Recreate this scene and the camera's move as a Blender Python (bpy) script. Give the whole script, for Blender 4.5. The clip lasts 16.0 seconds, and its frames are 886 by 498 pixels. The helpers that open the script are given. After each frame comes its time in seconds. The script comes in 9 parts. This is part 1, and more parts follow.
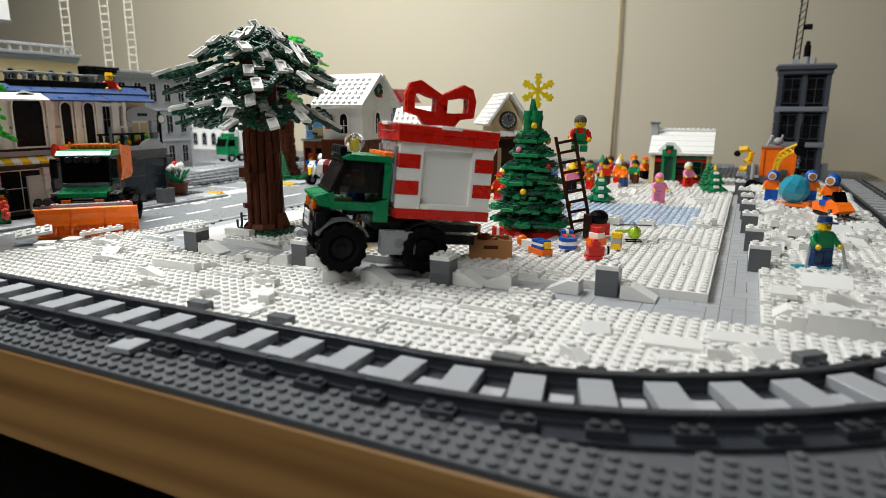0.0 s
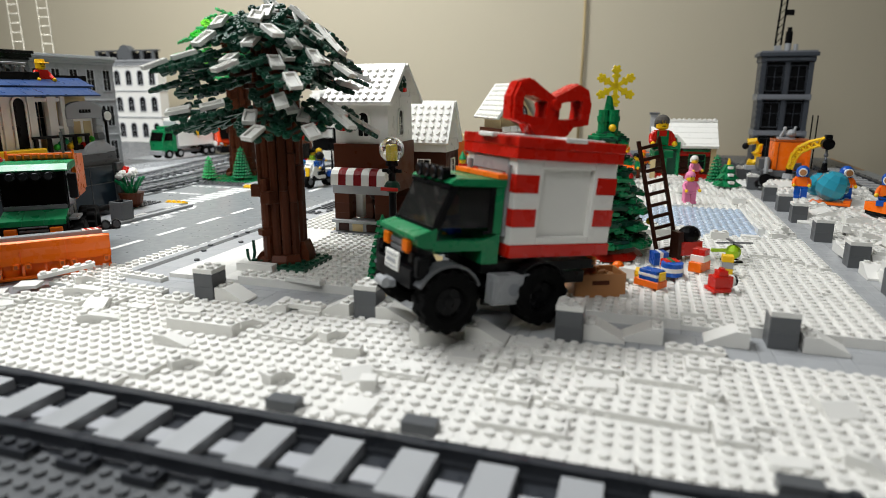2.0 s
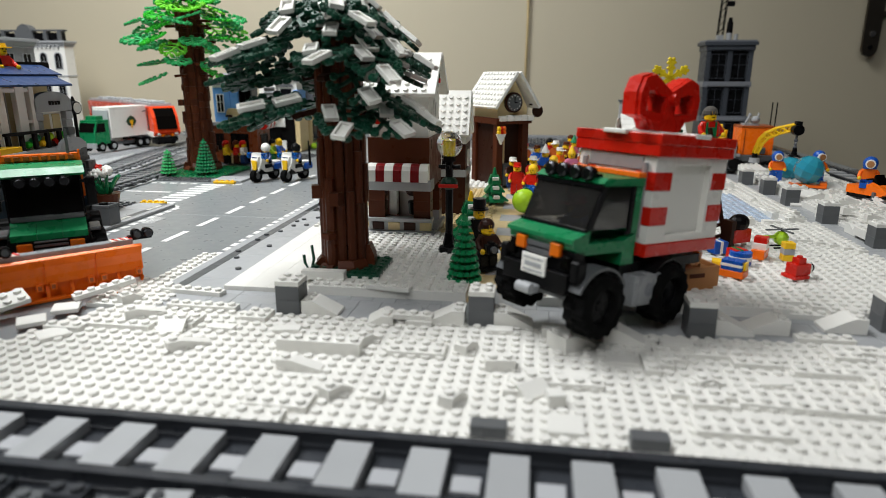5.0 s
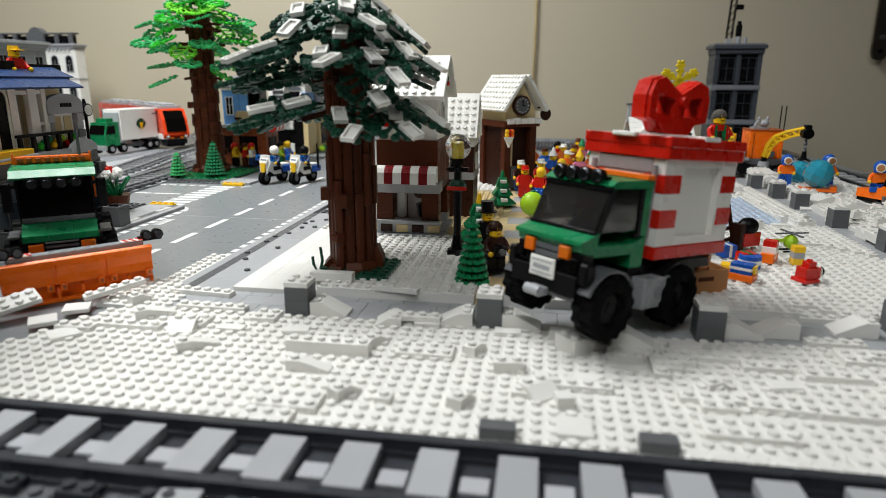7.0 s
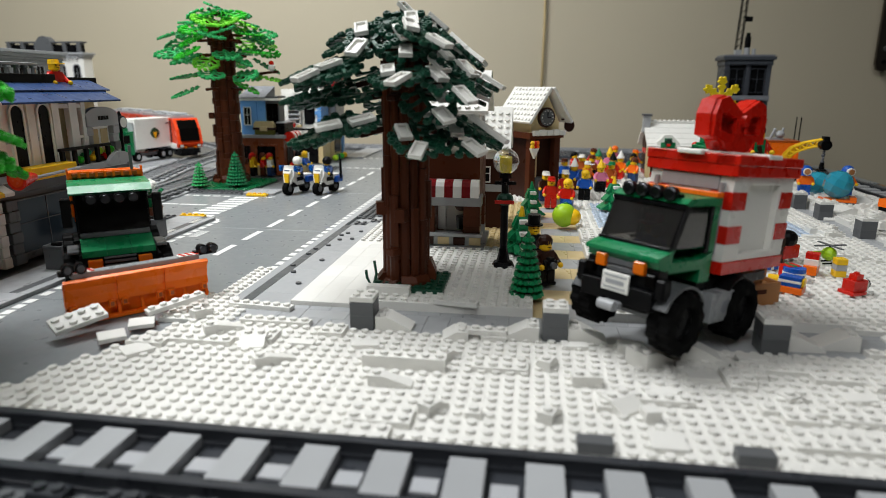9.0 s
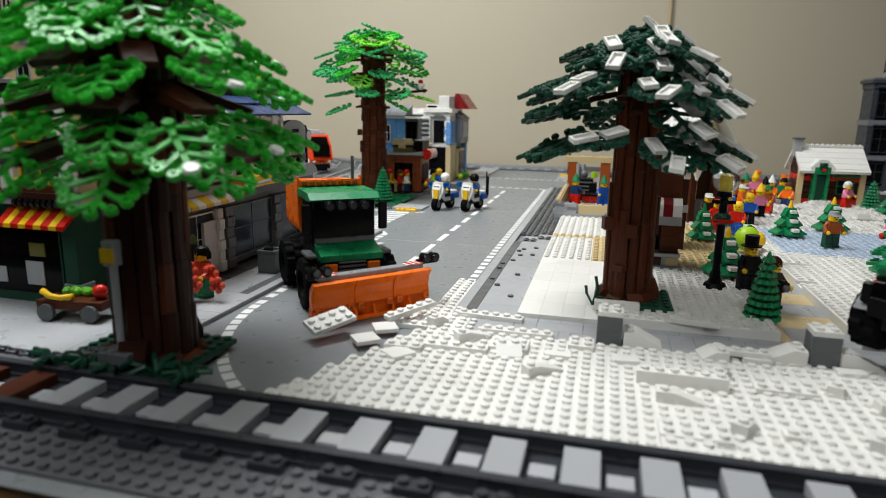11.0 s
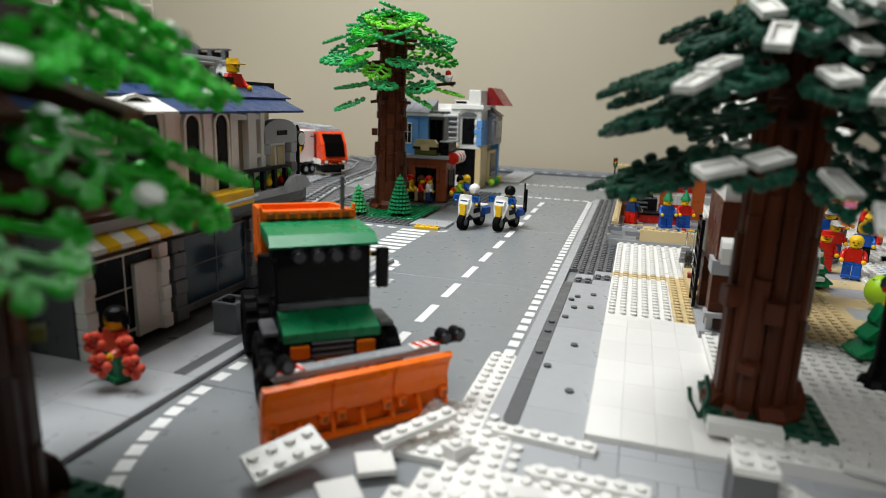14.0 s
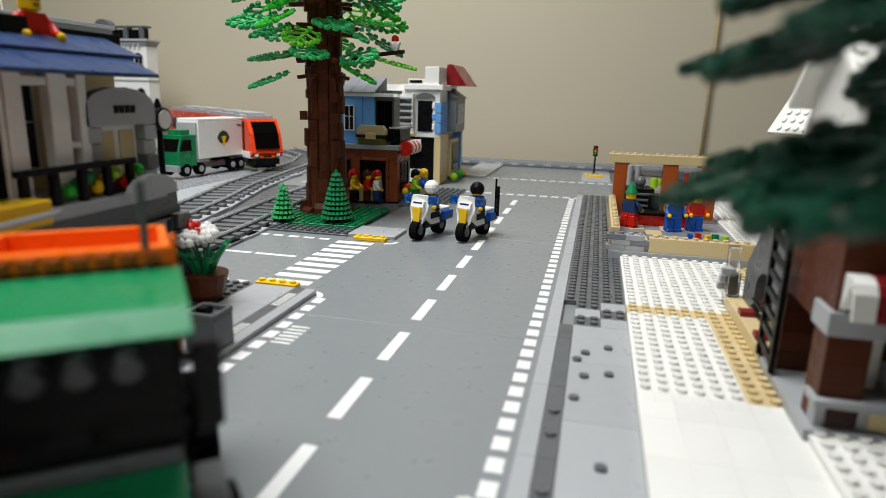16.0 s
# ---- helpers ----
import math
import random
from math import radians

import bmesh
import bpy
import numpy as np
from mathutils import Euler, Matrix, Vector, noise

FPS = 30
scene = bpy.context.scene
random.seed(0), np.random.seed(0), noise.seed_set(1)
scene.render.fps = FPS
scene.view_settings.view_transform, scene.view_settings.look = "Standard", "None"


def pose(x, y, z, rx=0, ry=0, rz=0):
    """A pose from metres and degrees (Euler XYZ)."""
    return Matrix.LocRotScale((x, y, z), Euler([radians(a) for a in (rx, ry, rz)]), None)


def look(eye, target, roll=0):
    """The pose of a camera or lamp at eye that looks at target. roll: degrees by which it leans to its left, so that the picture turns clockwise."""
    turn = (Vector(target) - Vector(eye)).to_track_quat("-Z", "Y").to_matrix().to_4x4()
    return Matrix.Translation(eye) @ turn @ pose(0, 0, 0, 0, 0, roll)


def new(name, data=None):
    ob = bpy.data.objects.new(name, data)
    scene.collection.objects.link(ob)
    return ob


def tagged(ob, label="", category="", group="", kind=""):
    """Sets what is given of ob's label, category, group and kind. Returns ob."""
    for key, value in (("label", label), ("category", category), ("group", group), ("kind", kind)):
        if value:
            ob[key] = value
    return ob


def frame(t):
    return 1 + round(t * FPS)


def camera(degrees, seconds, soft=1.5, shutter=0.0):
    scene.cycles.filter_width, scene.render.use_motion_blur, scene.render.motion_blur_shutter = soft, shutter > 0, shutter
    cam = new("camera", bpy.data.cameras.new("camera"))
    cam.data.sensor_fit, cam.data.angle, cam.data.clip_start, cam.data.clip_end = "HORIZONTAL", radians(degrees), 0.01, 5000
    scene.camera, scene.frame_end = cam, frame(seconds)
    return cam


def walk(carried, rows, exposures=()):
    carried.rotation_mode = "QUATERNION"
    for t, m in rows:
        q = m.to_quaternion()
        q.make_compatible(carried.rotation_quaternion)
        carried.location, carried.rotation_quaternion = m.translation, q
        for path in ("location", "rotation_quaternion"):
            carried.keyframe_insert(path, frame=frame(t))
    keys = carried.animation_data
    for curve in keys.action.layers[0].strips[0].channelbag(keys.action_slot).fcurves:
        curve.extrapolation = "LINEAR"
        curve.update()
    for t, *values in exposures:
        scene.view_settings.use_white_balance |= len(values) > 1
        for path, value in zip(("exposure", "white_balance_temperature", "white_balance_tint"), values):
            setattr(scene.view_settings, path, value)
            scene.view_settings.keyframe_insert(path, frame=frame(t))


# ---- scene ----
cam = camera(70.3, 16.0, soft=0.8)
cam.data.dof.use_dof = True                 # the lens's real aperture: what is very near goes soft
cam.data.dof.focus_distance = 0.62
cam.data.dof.aperture_fstop = 7.5
PATH = [
    (0, (0.647, -0.699, 0.131), (-0.197, 1.063, -0.296), 0.2),
    (0.5, (0.624, -0.687, 0.135), (-0.161, 1.103, -0.293), 0.7),
    (1, (0.58, -0.661, 0.127), (-0.164, 1.143, -0.311), 0.7),
    (1.5, (0.524, -0.644, 0.14), (-0.136, 1.183, -0.338), -0.2),
    (2, (0.483, -0.642, 0.146), (-0.106, 1.208, -0.336), 0.0),
    (2.5, (0.42, -0.648, 0.151), (0.0, 1.239, -0.361), -1.1),
    (3, (0.372, -0.651, 0.157), (0.044, 1.251, -0.369), -0.6),
    (3.5, (0.357, -0.651, 0.156), (0.086, 1.261, -0.368), -0.6),
    (4, (0.352, -0.652, 0.155), (0.089, 1.259, -0.371), -0.4),
    (4.5, (0.348, -0.652, 0.153), (0.08, 1.257, -0.377), -0.1),
    (7, (0.346, -0.653, 0.152), (0.047, 1.255, -0.368), 0.2),
    (7.5, (0.345, -0.653, 0.154), (0.047, 1.255, -0.367), 0.3),
    (8, (0.34, -0.655, 0.155), (0.045, 1.254, -0.361), 0.4),
    (8.5, (0.329, -0.658, 0.158), (0.045, 1.255, -0.353), 0.2),
    (9, (0.3, -0.665, 0.159), (0.028, 1.252, -0.342), 0.3),
    (9.5, (0.256, -0.677, 0.155), (-0.028, 1.246, -0.315), -0.9),
    (10, (0.213, -0.689, 0.153), (-0.146, 1.227, -0.297), -0.6),
    (12.5, (0.174, -0.676, 0.149), (-0.365, 1.202, -0.28), 2.1),
    (13, (0.17, -0.657, 0.15), (-0.377, 1.219, -0.278), 2.2),
    (13.5, (0.154, -0.595, 0.148), (-0.401, 1.279, -0.278), 2.2),
    (14, (0.138, -0.524, 0.155), (-0.418, 1.342, -0.3), 2.0),
    (14.5, (0.13, -0.455, 0.156), (-0.44, 1.408, -0.295), 1.9),
    (15, (0.124, -0.408, 0.151), (-0.444, 1.458, -0.291), 2.9),
    (15.5, (0.114, -0.378, 0.148), (-0.443, 1.487, -0.31), 2.3),
    (16, (0.101, -0.346, 0.137), (-0.347, 1.544, -0.339), 1.5),
]
walk(cam, [(t, look(eye, target, roll)) for t, eye, target, roll in PATH],
     exposures=[(0, 0.12), (2, -0.06), (3.5, -0.17), (7, -0.25), (10, -0.35), (14, -0.43), (16, -0.44)])

# ---- world, lamps, exposure ----
U = 0.008       # one stud
PL = 0.0032     # one plate
BR = 0.0096     # one brick
world = bpy.data.worlds.new("room_world")
scene.world = world
world.use_nodes = True
world.node_tree.nodes["Background"].inputs[0].default_value = (1.0, 0.98, 0.95, 1)
world.node_tree.nodes["Background"].inputs[1].default_value = 0.004


def area_lamp(name, eye, target, sx, sy, power, color, spread=180):
    data = bpy.data.lights.new(name, "AREA")
    data.shape, data.size, data.size_y, data.energy, data.color = "RECTANGLE", sx, sy, power, color
    data.spread = math.radians(spread)
    ob = new(name, data)
    ob.matrix_world = look(eye, target)
    return ob


area_lamp("ceiling_lamp_light", (-0.50, -0.04, 1.46), (-0.68, 0.12, 0), 1.1, 0.6, 40, (0.97, 0.99, 1.0), 144)
# added fill with no seen source, brightens faces turned toward the camera
area_lamp("ceiling_lamp_light", (0.18, -1.35, 1.46), (0.10, 0.0, 0.0), 1.5, 0.9, 18, (0.97, 0.99, 1.0))
scene.view_settings.exposure = 0.0


# ---- materials ----
def mat_base(name):
    m = bpy.data.materials.new(name)
    m.use_nodes = True
    return m, m.node_tree.nodes, m.node_tree.links, m.node_tree.nodes["Principled BSDF"]


def plastic(name, rgb, rough=0.28, vary=0.08, bump=0.04, alpha=None, dust=0.35, spec=0.32):
    """Moulded plastic: small shade steps from piece to piece, handling marks and dust in the gloss."""
    m, n, l, p = mat_base(name)
    info = n.new("ShaderNodeObjectInfo")
    geo = n.new("ShaderNodeNewGeometry")
    add = n.new("ShaderNodeMath")
    add.operation = "ADD"
    l.new(info.outputs["Random"], add.inputs[0])
    l.new(geo.outputs["Random Per Island"], add.inputs[1])
    fr = n.new("ShaderNodeMath")
    fr.operation = "FRACT"
    l.new(add.outputs[0], fr.inputs[0])
    hsv = n.new("ShaderNodeHueSaturation")
    hsv.inputs["Color"].default_value = (*rgb, 1)
    mp = n.new("ShaderNodeMapRange")
    mp.inputs["To Min"].default_value = 1 - vary
    mp.inputs["To Max"].default_value = 1 + vary
    l.new(fr.outputs[0], mp.inputs["Value"])
    l.new(mp.outputs[0], hsv.inputs["Value"])
    l.new(hsv.outputs[0], p.inputs["Base Color"])
    tex = n.new("ShaderNodeTexCoord")
    big = n.new("ShaderNodeTexNoise")
    big.inputs["Scale"].default_value = 90
    big.inputs["Detail"].default_value = 4
    l.new(tex.outputs["Object"], big.inputs["Vector"])
    p.inputs["Specular IOR Level"].default_value = spec
    mr = n.new("ShaderNodeMapRange")
    mr.inputs["From Min"].default_value, mr.inputs["From Max"].default_value = 0.3, 0.7
    mr.inputs["To Min"].default_value, mr.inputs["To Max"].default_value = rough * 0.75, rough * (1.25 + dust)
    l.new(big.outputs["Fac"], mr.inputs["Value"])
    l.new(mr.outputs[0], p.inputs["Roughness"])
    p.inputs["IOR"].default_value = 1.5
    if bump:
        fine = n.new("ShaderNodeTexNoise")
        fine.inputs["Scale"].default_value = 260
        l.new(tex.outputs["Object"], fine.inputs["Vector"])
        b = n.new("ShaderNodeBump")
        b.inputs["Strength"].default_value = bump
        b.inputs["Distance"].default_value = 0.0006
        l.new(fine.outputs["Fac"], b.inputs["Height"])
        l.new(b.outputs[0], p.inputs["Normal"])
    if alpha is not None:
        p.inputs["Transmission Weight"].default_value = alpha
    return m


def chrome(name, rgb=(0.7, 0.7, 0.7), rough=0.25):
    m, n, l, p = mat_base(name)
    p.inputs["Base Color"].default_value = (*rgb, 1)
    p.inputs["Metallic"].default_value = 1
    p.inputs["Roughness"].default_value = rough
    return m


WHITE = plastic("white_plastic", (0.80, 0.79, 0.74), 0.30, 0.04)
SNOW = plastic("snow_white_plastic", (0.74, 0.73, 0.69), 0.36, 0.05)
LGREY = plastic("light_grey_plastic", (0.36, 0.37, 0.38), 0.32, 0.05)
SLATE = plastic("slate_grey_plastic", (0.055, 0.062, 0.074), 0.34, 0.12)
MGREY = plastic("mid_grey_plastic", (0.19, 0.20, 0.22), 0.32, 0.06)
DGREY = plastic("dark_grey_plastic", (0.105, 0.11, 0.115), 0.32, 0.08)
BLACK = plastic("black_plastic", (0.0045, 0.0045, 0.005), 0.28, 0.1, spec=0.11)
RUBBER = plastic("black_rubber", (0.004, 0.004, 0.004), 0.62, 0.1, spec=0.05)
RAIL = plastic("dark_rail_plastic", (0.030, 0.033, 0.039), 0.30, 0.08)
RED = plastic("red_plastic", (0.56, 0.014, 0.006), 0.24, 0.06)
DRED = plastic("dark_red_plastic", (0.19, 0.010, 0.012), 0.26, 0.06)
GREEN = plastic("green_plastic", (0.006, 0.19, 0.066), 0.26, 0.08)
LIME = plastic("lime_plastic", (0.34, 0.56, 0.02), 0.3)
BGREEN = plastic("bright_green_plastic", (0.17, 0.60, 0.04), 0.32, 0.16)
LEAF = plastic("leaf_green_plastic", (0.030, 0.44, 0.028), 0.26, 0.2)
MGREEN = plastic("mid_green_plastic", (0.030, 0.34, 0.10), 0.32, 0.2)
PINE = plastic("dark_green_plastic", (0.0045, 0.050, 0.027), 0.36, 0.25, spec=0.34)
BROWN = plastic("reddish_brown_plastic", (0.082, 0.0225, 0.0095), 0.32, 0.25, spec=0.14)
DBROWN = plastic("dark_brown_plastic", (0.034, 0.011, 0.006), 0.34, 0.25, spec=0.16)
OLIVE = plastic("olive_plastic", (0.16, 0.15, 0.03), 0.34, 0.1)
TAN = plastic("tan_plastic", (0.60, 0.47, 0.25), 0.32, 0.06)
NOUGAT = plastic("nougat_plastic", (0.42, 0.19, 0.07), 0.36, 0.1)
ORANGE = plastic("orange_plastic", (0.92, 0.165, 0.008), 0.26, 0.06)
DORANGE = plastic("dark_orange_plastic", (0.36, 0.075, 0.012), 0.3, 0.06)
YELLOW = plastic("yellow_plastic", (0.86, 0.52, 0.012), 0.28, 0.05)
BLUE = plastic("blue_plastic", (0.008, 0.085, 0.42), 0.28, 0.06)
DBLUE = plastic("dark_blue_plastic", (0.018, 0.045, 0.13), 0.30, 0.08)
MBLUE = plastic("medium_blue_plastic", (0.13, 0.33, 0.68), 0.30, 0.06)
PINK = plastic("pink_plastic", (0.75, 0.22, 0.38), 0.3)
ROAD = plastic("road_grey_plastic", (0.205, 0.218, 0.224), 0.34, 0.012, 0, dust=0.0)
GLOSSGREY = plastic("glossy_grey_tile", (0.42, 0.43, 0.45), 0.07, 0.03, 0, dust=0.1, spec=0.6)
LINE = plastic("road_paint_white", (0.72, 0.72, 0.70), 0.45, 0.04)
GLASS = plastic("clear_plastic", (0.95, 0.95, 0.95), 0.06, 0, 0, 0.95)
SMOKE = plastic("smoked_window_plastic", (0.0030, 0.0025, 0.0022), 0.08, 0, 0, spec=0.07)
ICEBLUE = plastic("clear_blue_plastic", (0.05, 0.46, 0.62), 0.06, 0, 0, 0.5)
ICE = plastic("ice_blue_plastic", (0.50, 0.58, 0.68), 0.20, 0.06)
CORAL = plastic("coral_red_plastic", (0.72, 0.085, 0.045), 0.3, 0.06)
RUST = plastic("red_brown_plastic", (0.26, 0.062, 0.020), 0.3, 0.12)
VERMILION = plastic("orange_red_plastic", (0.68, 0.055, 0.012), 0.2, 0.04)
SMOKEGLASS = plastic("clear_smoked_plastic", (0.15, 0.142, 0.135), 0.05, 0, 0, 0.9)
LENS = chrome("dull_silver_lens", (0.06, 0.06, 0.066), 0.30)
TYELLOW = plastic("clear_yellow_plastic", (0.95, 0.74, 0.03), 0.12, 0, 0, 0.2)
TORANGE = plastic("clear_orange_plastic", (0.95, 0.22, 0.01), 0.12, 0, 0, 0.35)
TBRIGHT = plastic("clear_bright_blue_plastic", (0.01, 0.20, 0.72), 0.10, 0, 0, 0.85)
TBLUE = plastic("dark_blue_window_plastic", (0.02, 0.035, 0.05), 0.10, 0, 0)
BRACKET = chrome("brown_steel", (0.12, 0.105, 0.085), 0.42)
CHROME = chrome("silver_plated_plastic", (0.62, 0.62, 0.62), 0.32)
SILVER = plastic("flat_silver_plastic", (0.27, 0.28, 0.29), 0.26)


def painted_wall():
    m, n, l, p = mat_base("beige_wall_paint")
    tex = n.new("ShaderNodeTexCoord")
    a = n.new("ShaderNodeTexNoise")
    a.inputs["Scale"].default_value = 1.6
    a.inputs["Detail"].default_value = 6
    l.new(tex.outputs["Object"], a.inputs["Vector"])
    r = n.new("ShaderNodeValToRGB")
    r.color_ramp.elements[0].color = (0.49, 0.437, 0.320, 1)
    r.color_ramp.elements[1].color = (0.55, 0.492, 0.366, 1)
    l.new(a.outputs["Fac"], r.inputs[0])
    l.new(r.outputs[0], p.inputs["Base Color"])
    p.inputs["Roughness"].default_value = 0.6
    f = n.new("ShaderNodeTexNoise")
    f.inputs["Scale"].default_value = 160
    l.new(tex.outputs["Object"], f.inputs["Vector"])
    b = n.new("ShaderNodeBump")
    b.inputs["Strength"].default_value = 0.12
    b.inputs["Distance"].default_value = 0.001
    l.new(f.outputs["Fac"], b.inputs["Height"])
    l.new(b.outputs[0], p.inputs["Normal"])
    return m


def wood(name, dark, light, scale=1.0):
    m, n, l, p = mat_base(name)
    tex = n.new("ShaderNodeTexCoord")
    mp = n.new("ShaderNodeMapping")
    mp.inputs["Scale"].default_value = (2.2 * scale, 30 * scale, 42 * scale)
    l.new(tex.outputs["Object"], mp.inputs["Vector"])
    a = n.new("ShaderNodeTexNoise")
    a.inputs["Scale"].default_value = 1.4
    a.inputs["Detail"].default_value = 8
    a.inputs["Distortion"].default_value = 0.6
    l.new(mp.outputs[0], a.inputs["Vector"])
    w = n.new("ShaderNodeTexWave")
    w.bands_direction = "Z"
    w.inputs["Scale"].default_value = 0.35
    w.inputs["Distortion"].default_value = 5
    w.inputs["Detail"].default_value = 4
    l.new(mp.outputs[0], w.inputs["Vector"])
    mx = n.new("ShaderNodeMath")
    mx.operation = "MULTIPLY_ADD"
    mx.inputs[1].default_value = 0.35
    l.new(w.outputs["Fac"], mx.inputs[0])
    l.new(a.outputs["Fac"], mx.inputs[2])
    r = n.new("ShaderNodeValToRGB")
    r.color_ramp.elements[0].position, r.color_ramp.elements[1].position = 0.35, 0.85
    r.color_ramp.elements[0].color = (*dark, 1)
    r.color_ramp.elements[1].color = (*light, 1)
    l.new(mx.outputs[0], r.inputs[0])
    l.new(r.outputs[0], p.inputs["Base Color"])
    p.inputs["Roughness"].default_value = 0.5
    return m


WALLPAINT = painted_wall()
CREAM = plastic("cream_ladder_plastic", (0.62, 0.58, 0.48), 0.4)
TAUPE = plastic("dark_taupe", (0.10, 0.09, 0.08), 0.8, 0.0, 0.1)
PINEWOOD = wood("pine_board", (0.24, 0.115, 0.032), (0.44, 0.235, 0.075))
CARPET = plastic("dark_carpet", (0.03, 0.03, 0.032), 0.9, 0.1, 0.4)
CEIL = plastic("ceiling_paint", (0.30, 0.29, 0.27), 0.8, 0.0, 0.1)


# ---- mesh building ----
class Mesh:
    """Collects boxes, studs, wedges and round forms as plain faces."""

    def __init__(self):
        self.v, self.f = [], []

    def add(self, verts, faces):
        k = len(self.v)
        self.v.extend(verts)
        self.f.extend([tuple(i + k for i in q) for q in faces])
        return self

    def box(self, x0, x1, y0, y1, z0, z1, c=0.00018):
        """A box with small chamfers on all its edges."""
        if c <= 0:
            vs = [(x, y, z) for z in (z0, z1) for y in (y0, y1) for x in (x0, x1)]
            return self.add(vs, [(0, 2, 3, 1), (4, 5, 7, 6), (0, 1, 5, 4), (2, 6, 7, 3), (0, 4, 6, 2), (1, 3, 7, 5)])
        c = min(c, (x1 - x0) / 3, (y1 - y0) / 3, (z1 - z0) / 3)
        X, Y, Z = (x0, x1), (y0, y1), (z0, z1)
        sx, sy, sz = (c, -c), (c, -c), (c, -c)
        vs, idx = [], {}
        for i in (0, 1):
            for j in (0, 1):
                for k in (0, 1):
                    for ax in range(3):
                        p = [X[i] + sx[i], Y[j] + sy[j], Z[k] + sz[k]]
                        p[ax] = (X[i], Y[j], Z[k])[ax]
                        idx[i, j, k, ax] = len(vs)
                        vs.append(tuple(p))
        g = lambda i, j, k, a: idx[i, j, k, a]
        fs = []
        for s in (0, 1):
            q = [g(s, 0, 0, 0), g(s, 1, 0, 0), g(s, 1, 1, 0), g(s, 0, 1, 0)]
            fs.append(q if s else q[::-1])
            q = [g(0, s, 0, 1), g(0, s, 1, 1), g(1, s, 1, 1), g(1, s, 0, 1)]
            fs.append(q if s else q[::-1])
            q = [g(0, 0, s, 2), g(1, 0, s, 2), g(1, 1, s, 2), g(0, 1, s, 2)]
            fs.append(q if s else q[::-1])
        for a in (0, 1):
            for b in (0, 1):
                for (u, w, fl) in ((0, 1, 0), (0, 2, 1), (1, 2, 0)):
                    o = 3 - u - w
                    e = []
                    for t, ax in ((0, u), (1, u), (1, w), (0, w)):
                        ijk = [0, 0, 0]
                        ijk[u], ijk[w], ijk[o] = a, b, t
                        e.append(g(*ijk, ax))
                    if (a + b + fl) % 2 == 0:
                        e = e[::-1]
                    fs.append(e)
        for i in (0, 1):
            for j in (0, 1):
                for k in (0, 1):
                    t = [g(i, j, k, 0), g(i, j, k, 1), g(i, j, k, 2)]
                    fs.append(t if (i + j + k) % 2 else t[::-1])
        return self.add(vs, fs)

    def cyl(self, cx, cy, z0, z1, r, n=12, r1=None, axis="z", bottom=False):
        r1 = r if r1 is None else r1
        vs = []
        for z, rr in ((z0, r), (z1, r1)):
            for i in range(n):
                a = 2 * math.pi * i / n
                p = (rr * math.cos(a), rr * math.sin(a))
                vs.append({"z": (cx + p[0], cy + p[1], z), "x": (z, cx + p[0], cy + p[1]), "y": (cx + p[1], z, cy + p[0])}[axis])
        fs = [(i, (i + 1) % n, n + (i + 1) % n, n + i) for i in range(n)] + [tuple(range(n, 2 * n))]
        if bottom:
            fs.append(tuple(range(n - 1, -1, -1)))
        return self.add(vs, fs)

    def studs(self, nx, ny, x0, y0, z, n=10, skip=None):
        for i in range(nx):
            for j in range(ny):
                if skip and skip(i, j):
                    continue
                self.cyl(x0 + (i + 0.5) * U, y0 + (j + 0.5) * U, z, z + 0.0017, 0.0024, n)
        return self

    def prism(self, profile, x0, x1, axis="x"):
        """A closed outline, pulled from x0 to x1. axis x: outline in (y, z); y: in (x, z); z: in (x, y)."""
        n = len(profile)
        put = {"x": lambda a, p: (a, p[0], p[1]), "y": lambda a, p: (p[0], a, p[1]), "z": lambda a, p: (p[0], p[1], a)}[axis]
        vs = [put(x0, p) for p in profile] + [put(x1, p) for p in profile]
        area = sum(profile[i][0] * profile[(i + 1) % n][1] - profile[(i + 1) % n][0] * profile[i][1] for i in range(n))
        flip = (area > 0) != (axis == "y")
        fs = [tuple(range(n)), tuple(range(2 * n - 1, n - 1, -1))]
        fs += [(i, n + i, n + (i + 1) % n, (i + 1) % n) for i in range(n)]
        if flip:
            fs = [tuple(reversed(q)) for q in fs]
        return self.add(vs, fs)

    def ball(self, c, r, n=14, m=9, s=(1, 1, 1)):
        vs = [(c[0], c[1], c[2] - r * s[2])]
        for j in range(1, m):
            t = math.pi * j / m
            for i in range(n):
                a = 2 * math.pi * i / n
                vs.append((c[0] + r * s[0] * math.sin(t) * math.cos(a), c[1] + r * s[1] * math.sin(t) * math.sin(a), c[2] - r * s[2] * math.cos(t)))
        vs.append((c[0], c[1], c[2] + r * s[2]))
        fs = [(0, 1 + (i + 1) % n, 1 + i) for i in range(n)]
        for j in range(m - 2):
            k = 1 + j * n
            fs += [(k + i, k + (i + 1) % n, k + n + (i + 1) % n, k + n + i) for i in range(n)]
        k = 1 + (m - 2) * n
        fs += [(k + i, k + (i + 1) % n, len(vs) - 1) for i in range(n)]
        return self.add(vs, fs)

    def tube(self, pts, r, n=8, closed=False):
        """A round rod along points."""
        P = [Vector(p) for p in pts]
        rings, vs, fs = len(P), [], []
        for i, p in enumerate(P):
            d = (P[min(i + 1, rings - 1)] - P[max(i - 1, 0)]).normalized()
            a = d.orthogonal().normalized() if abs(d.z) > 0.9 else Vector((-d.y, d.x, 0)).normalized()
            b = d.cross(a)
            for k in range(n):
                t = 2 * math.pi * k / n
                vs.append(tuple(p + r * (math.cos(t) * a + math.sin(t) * b)))
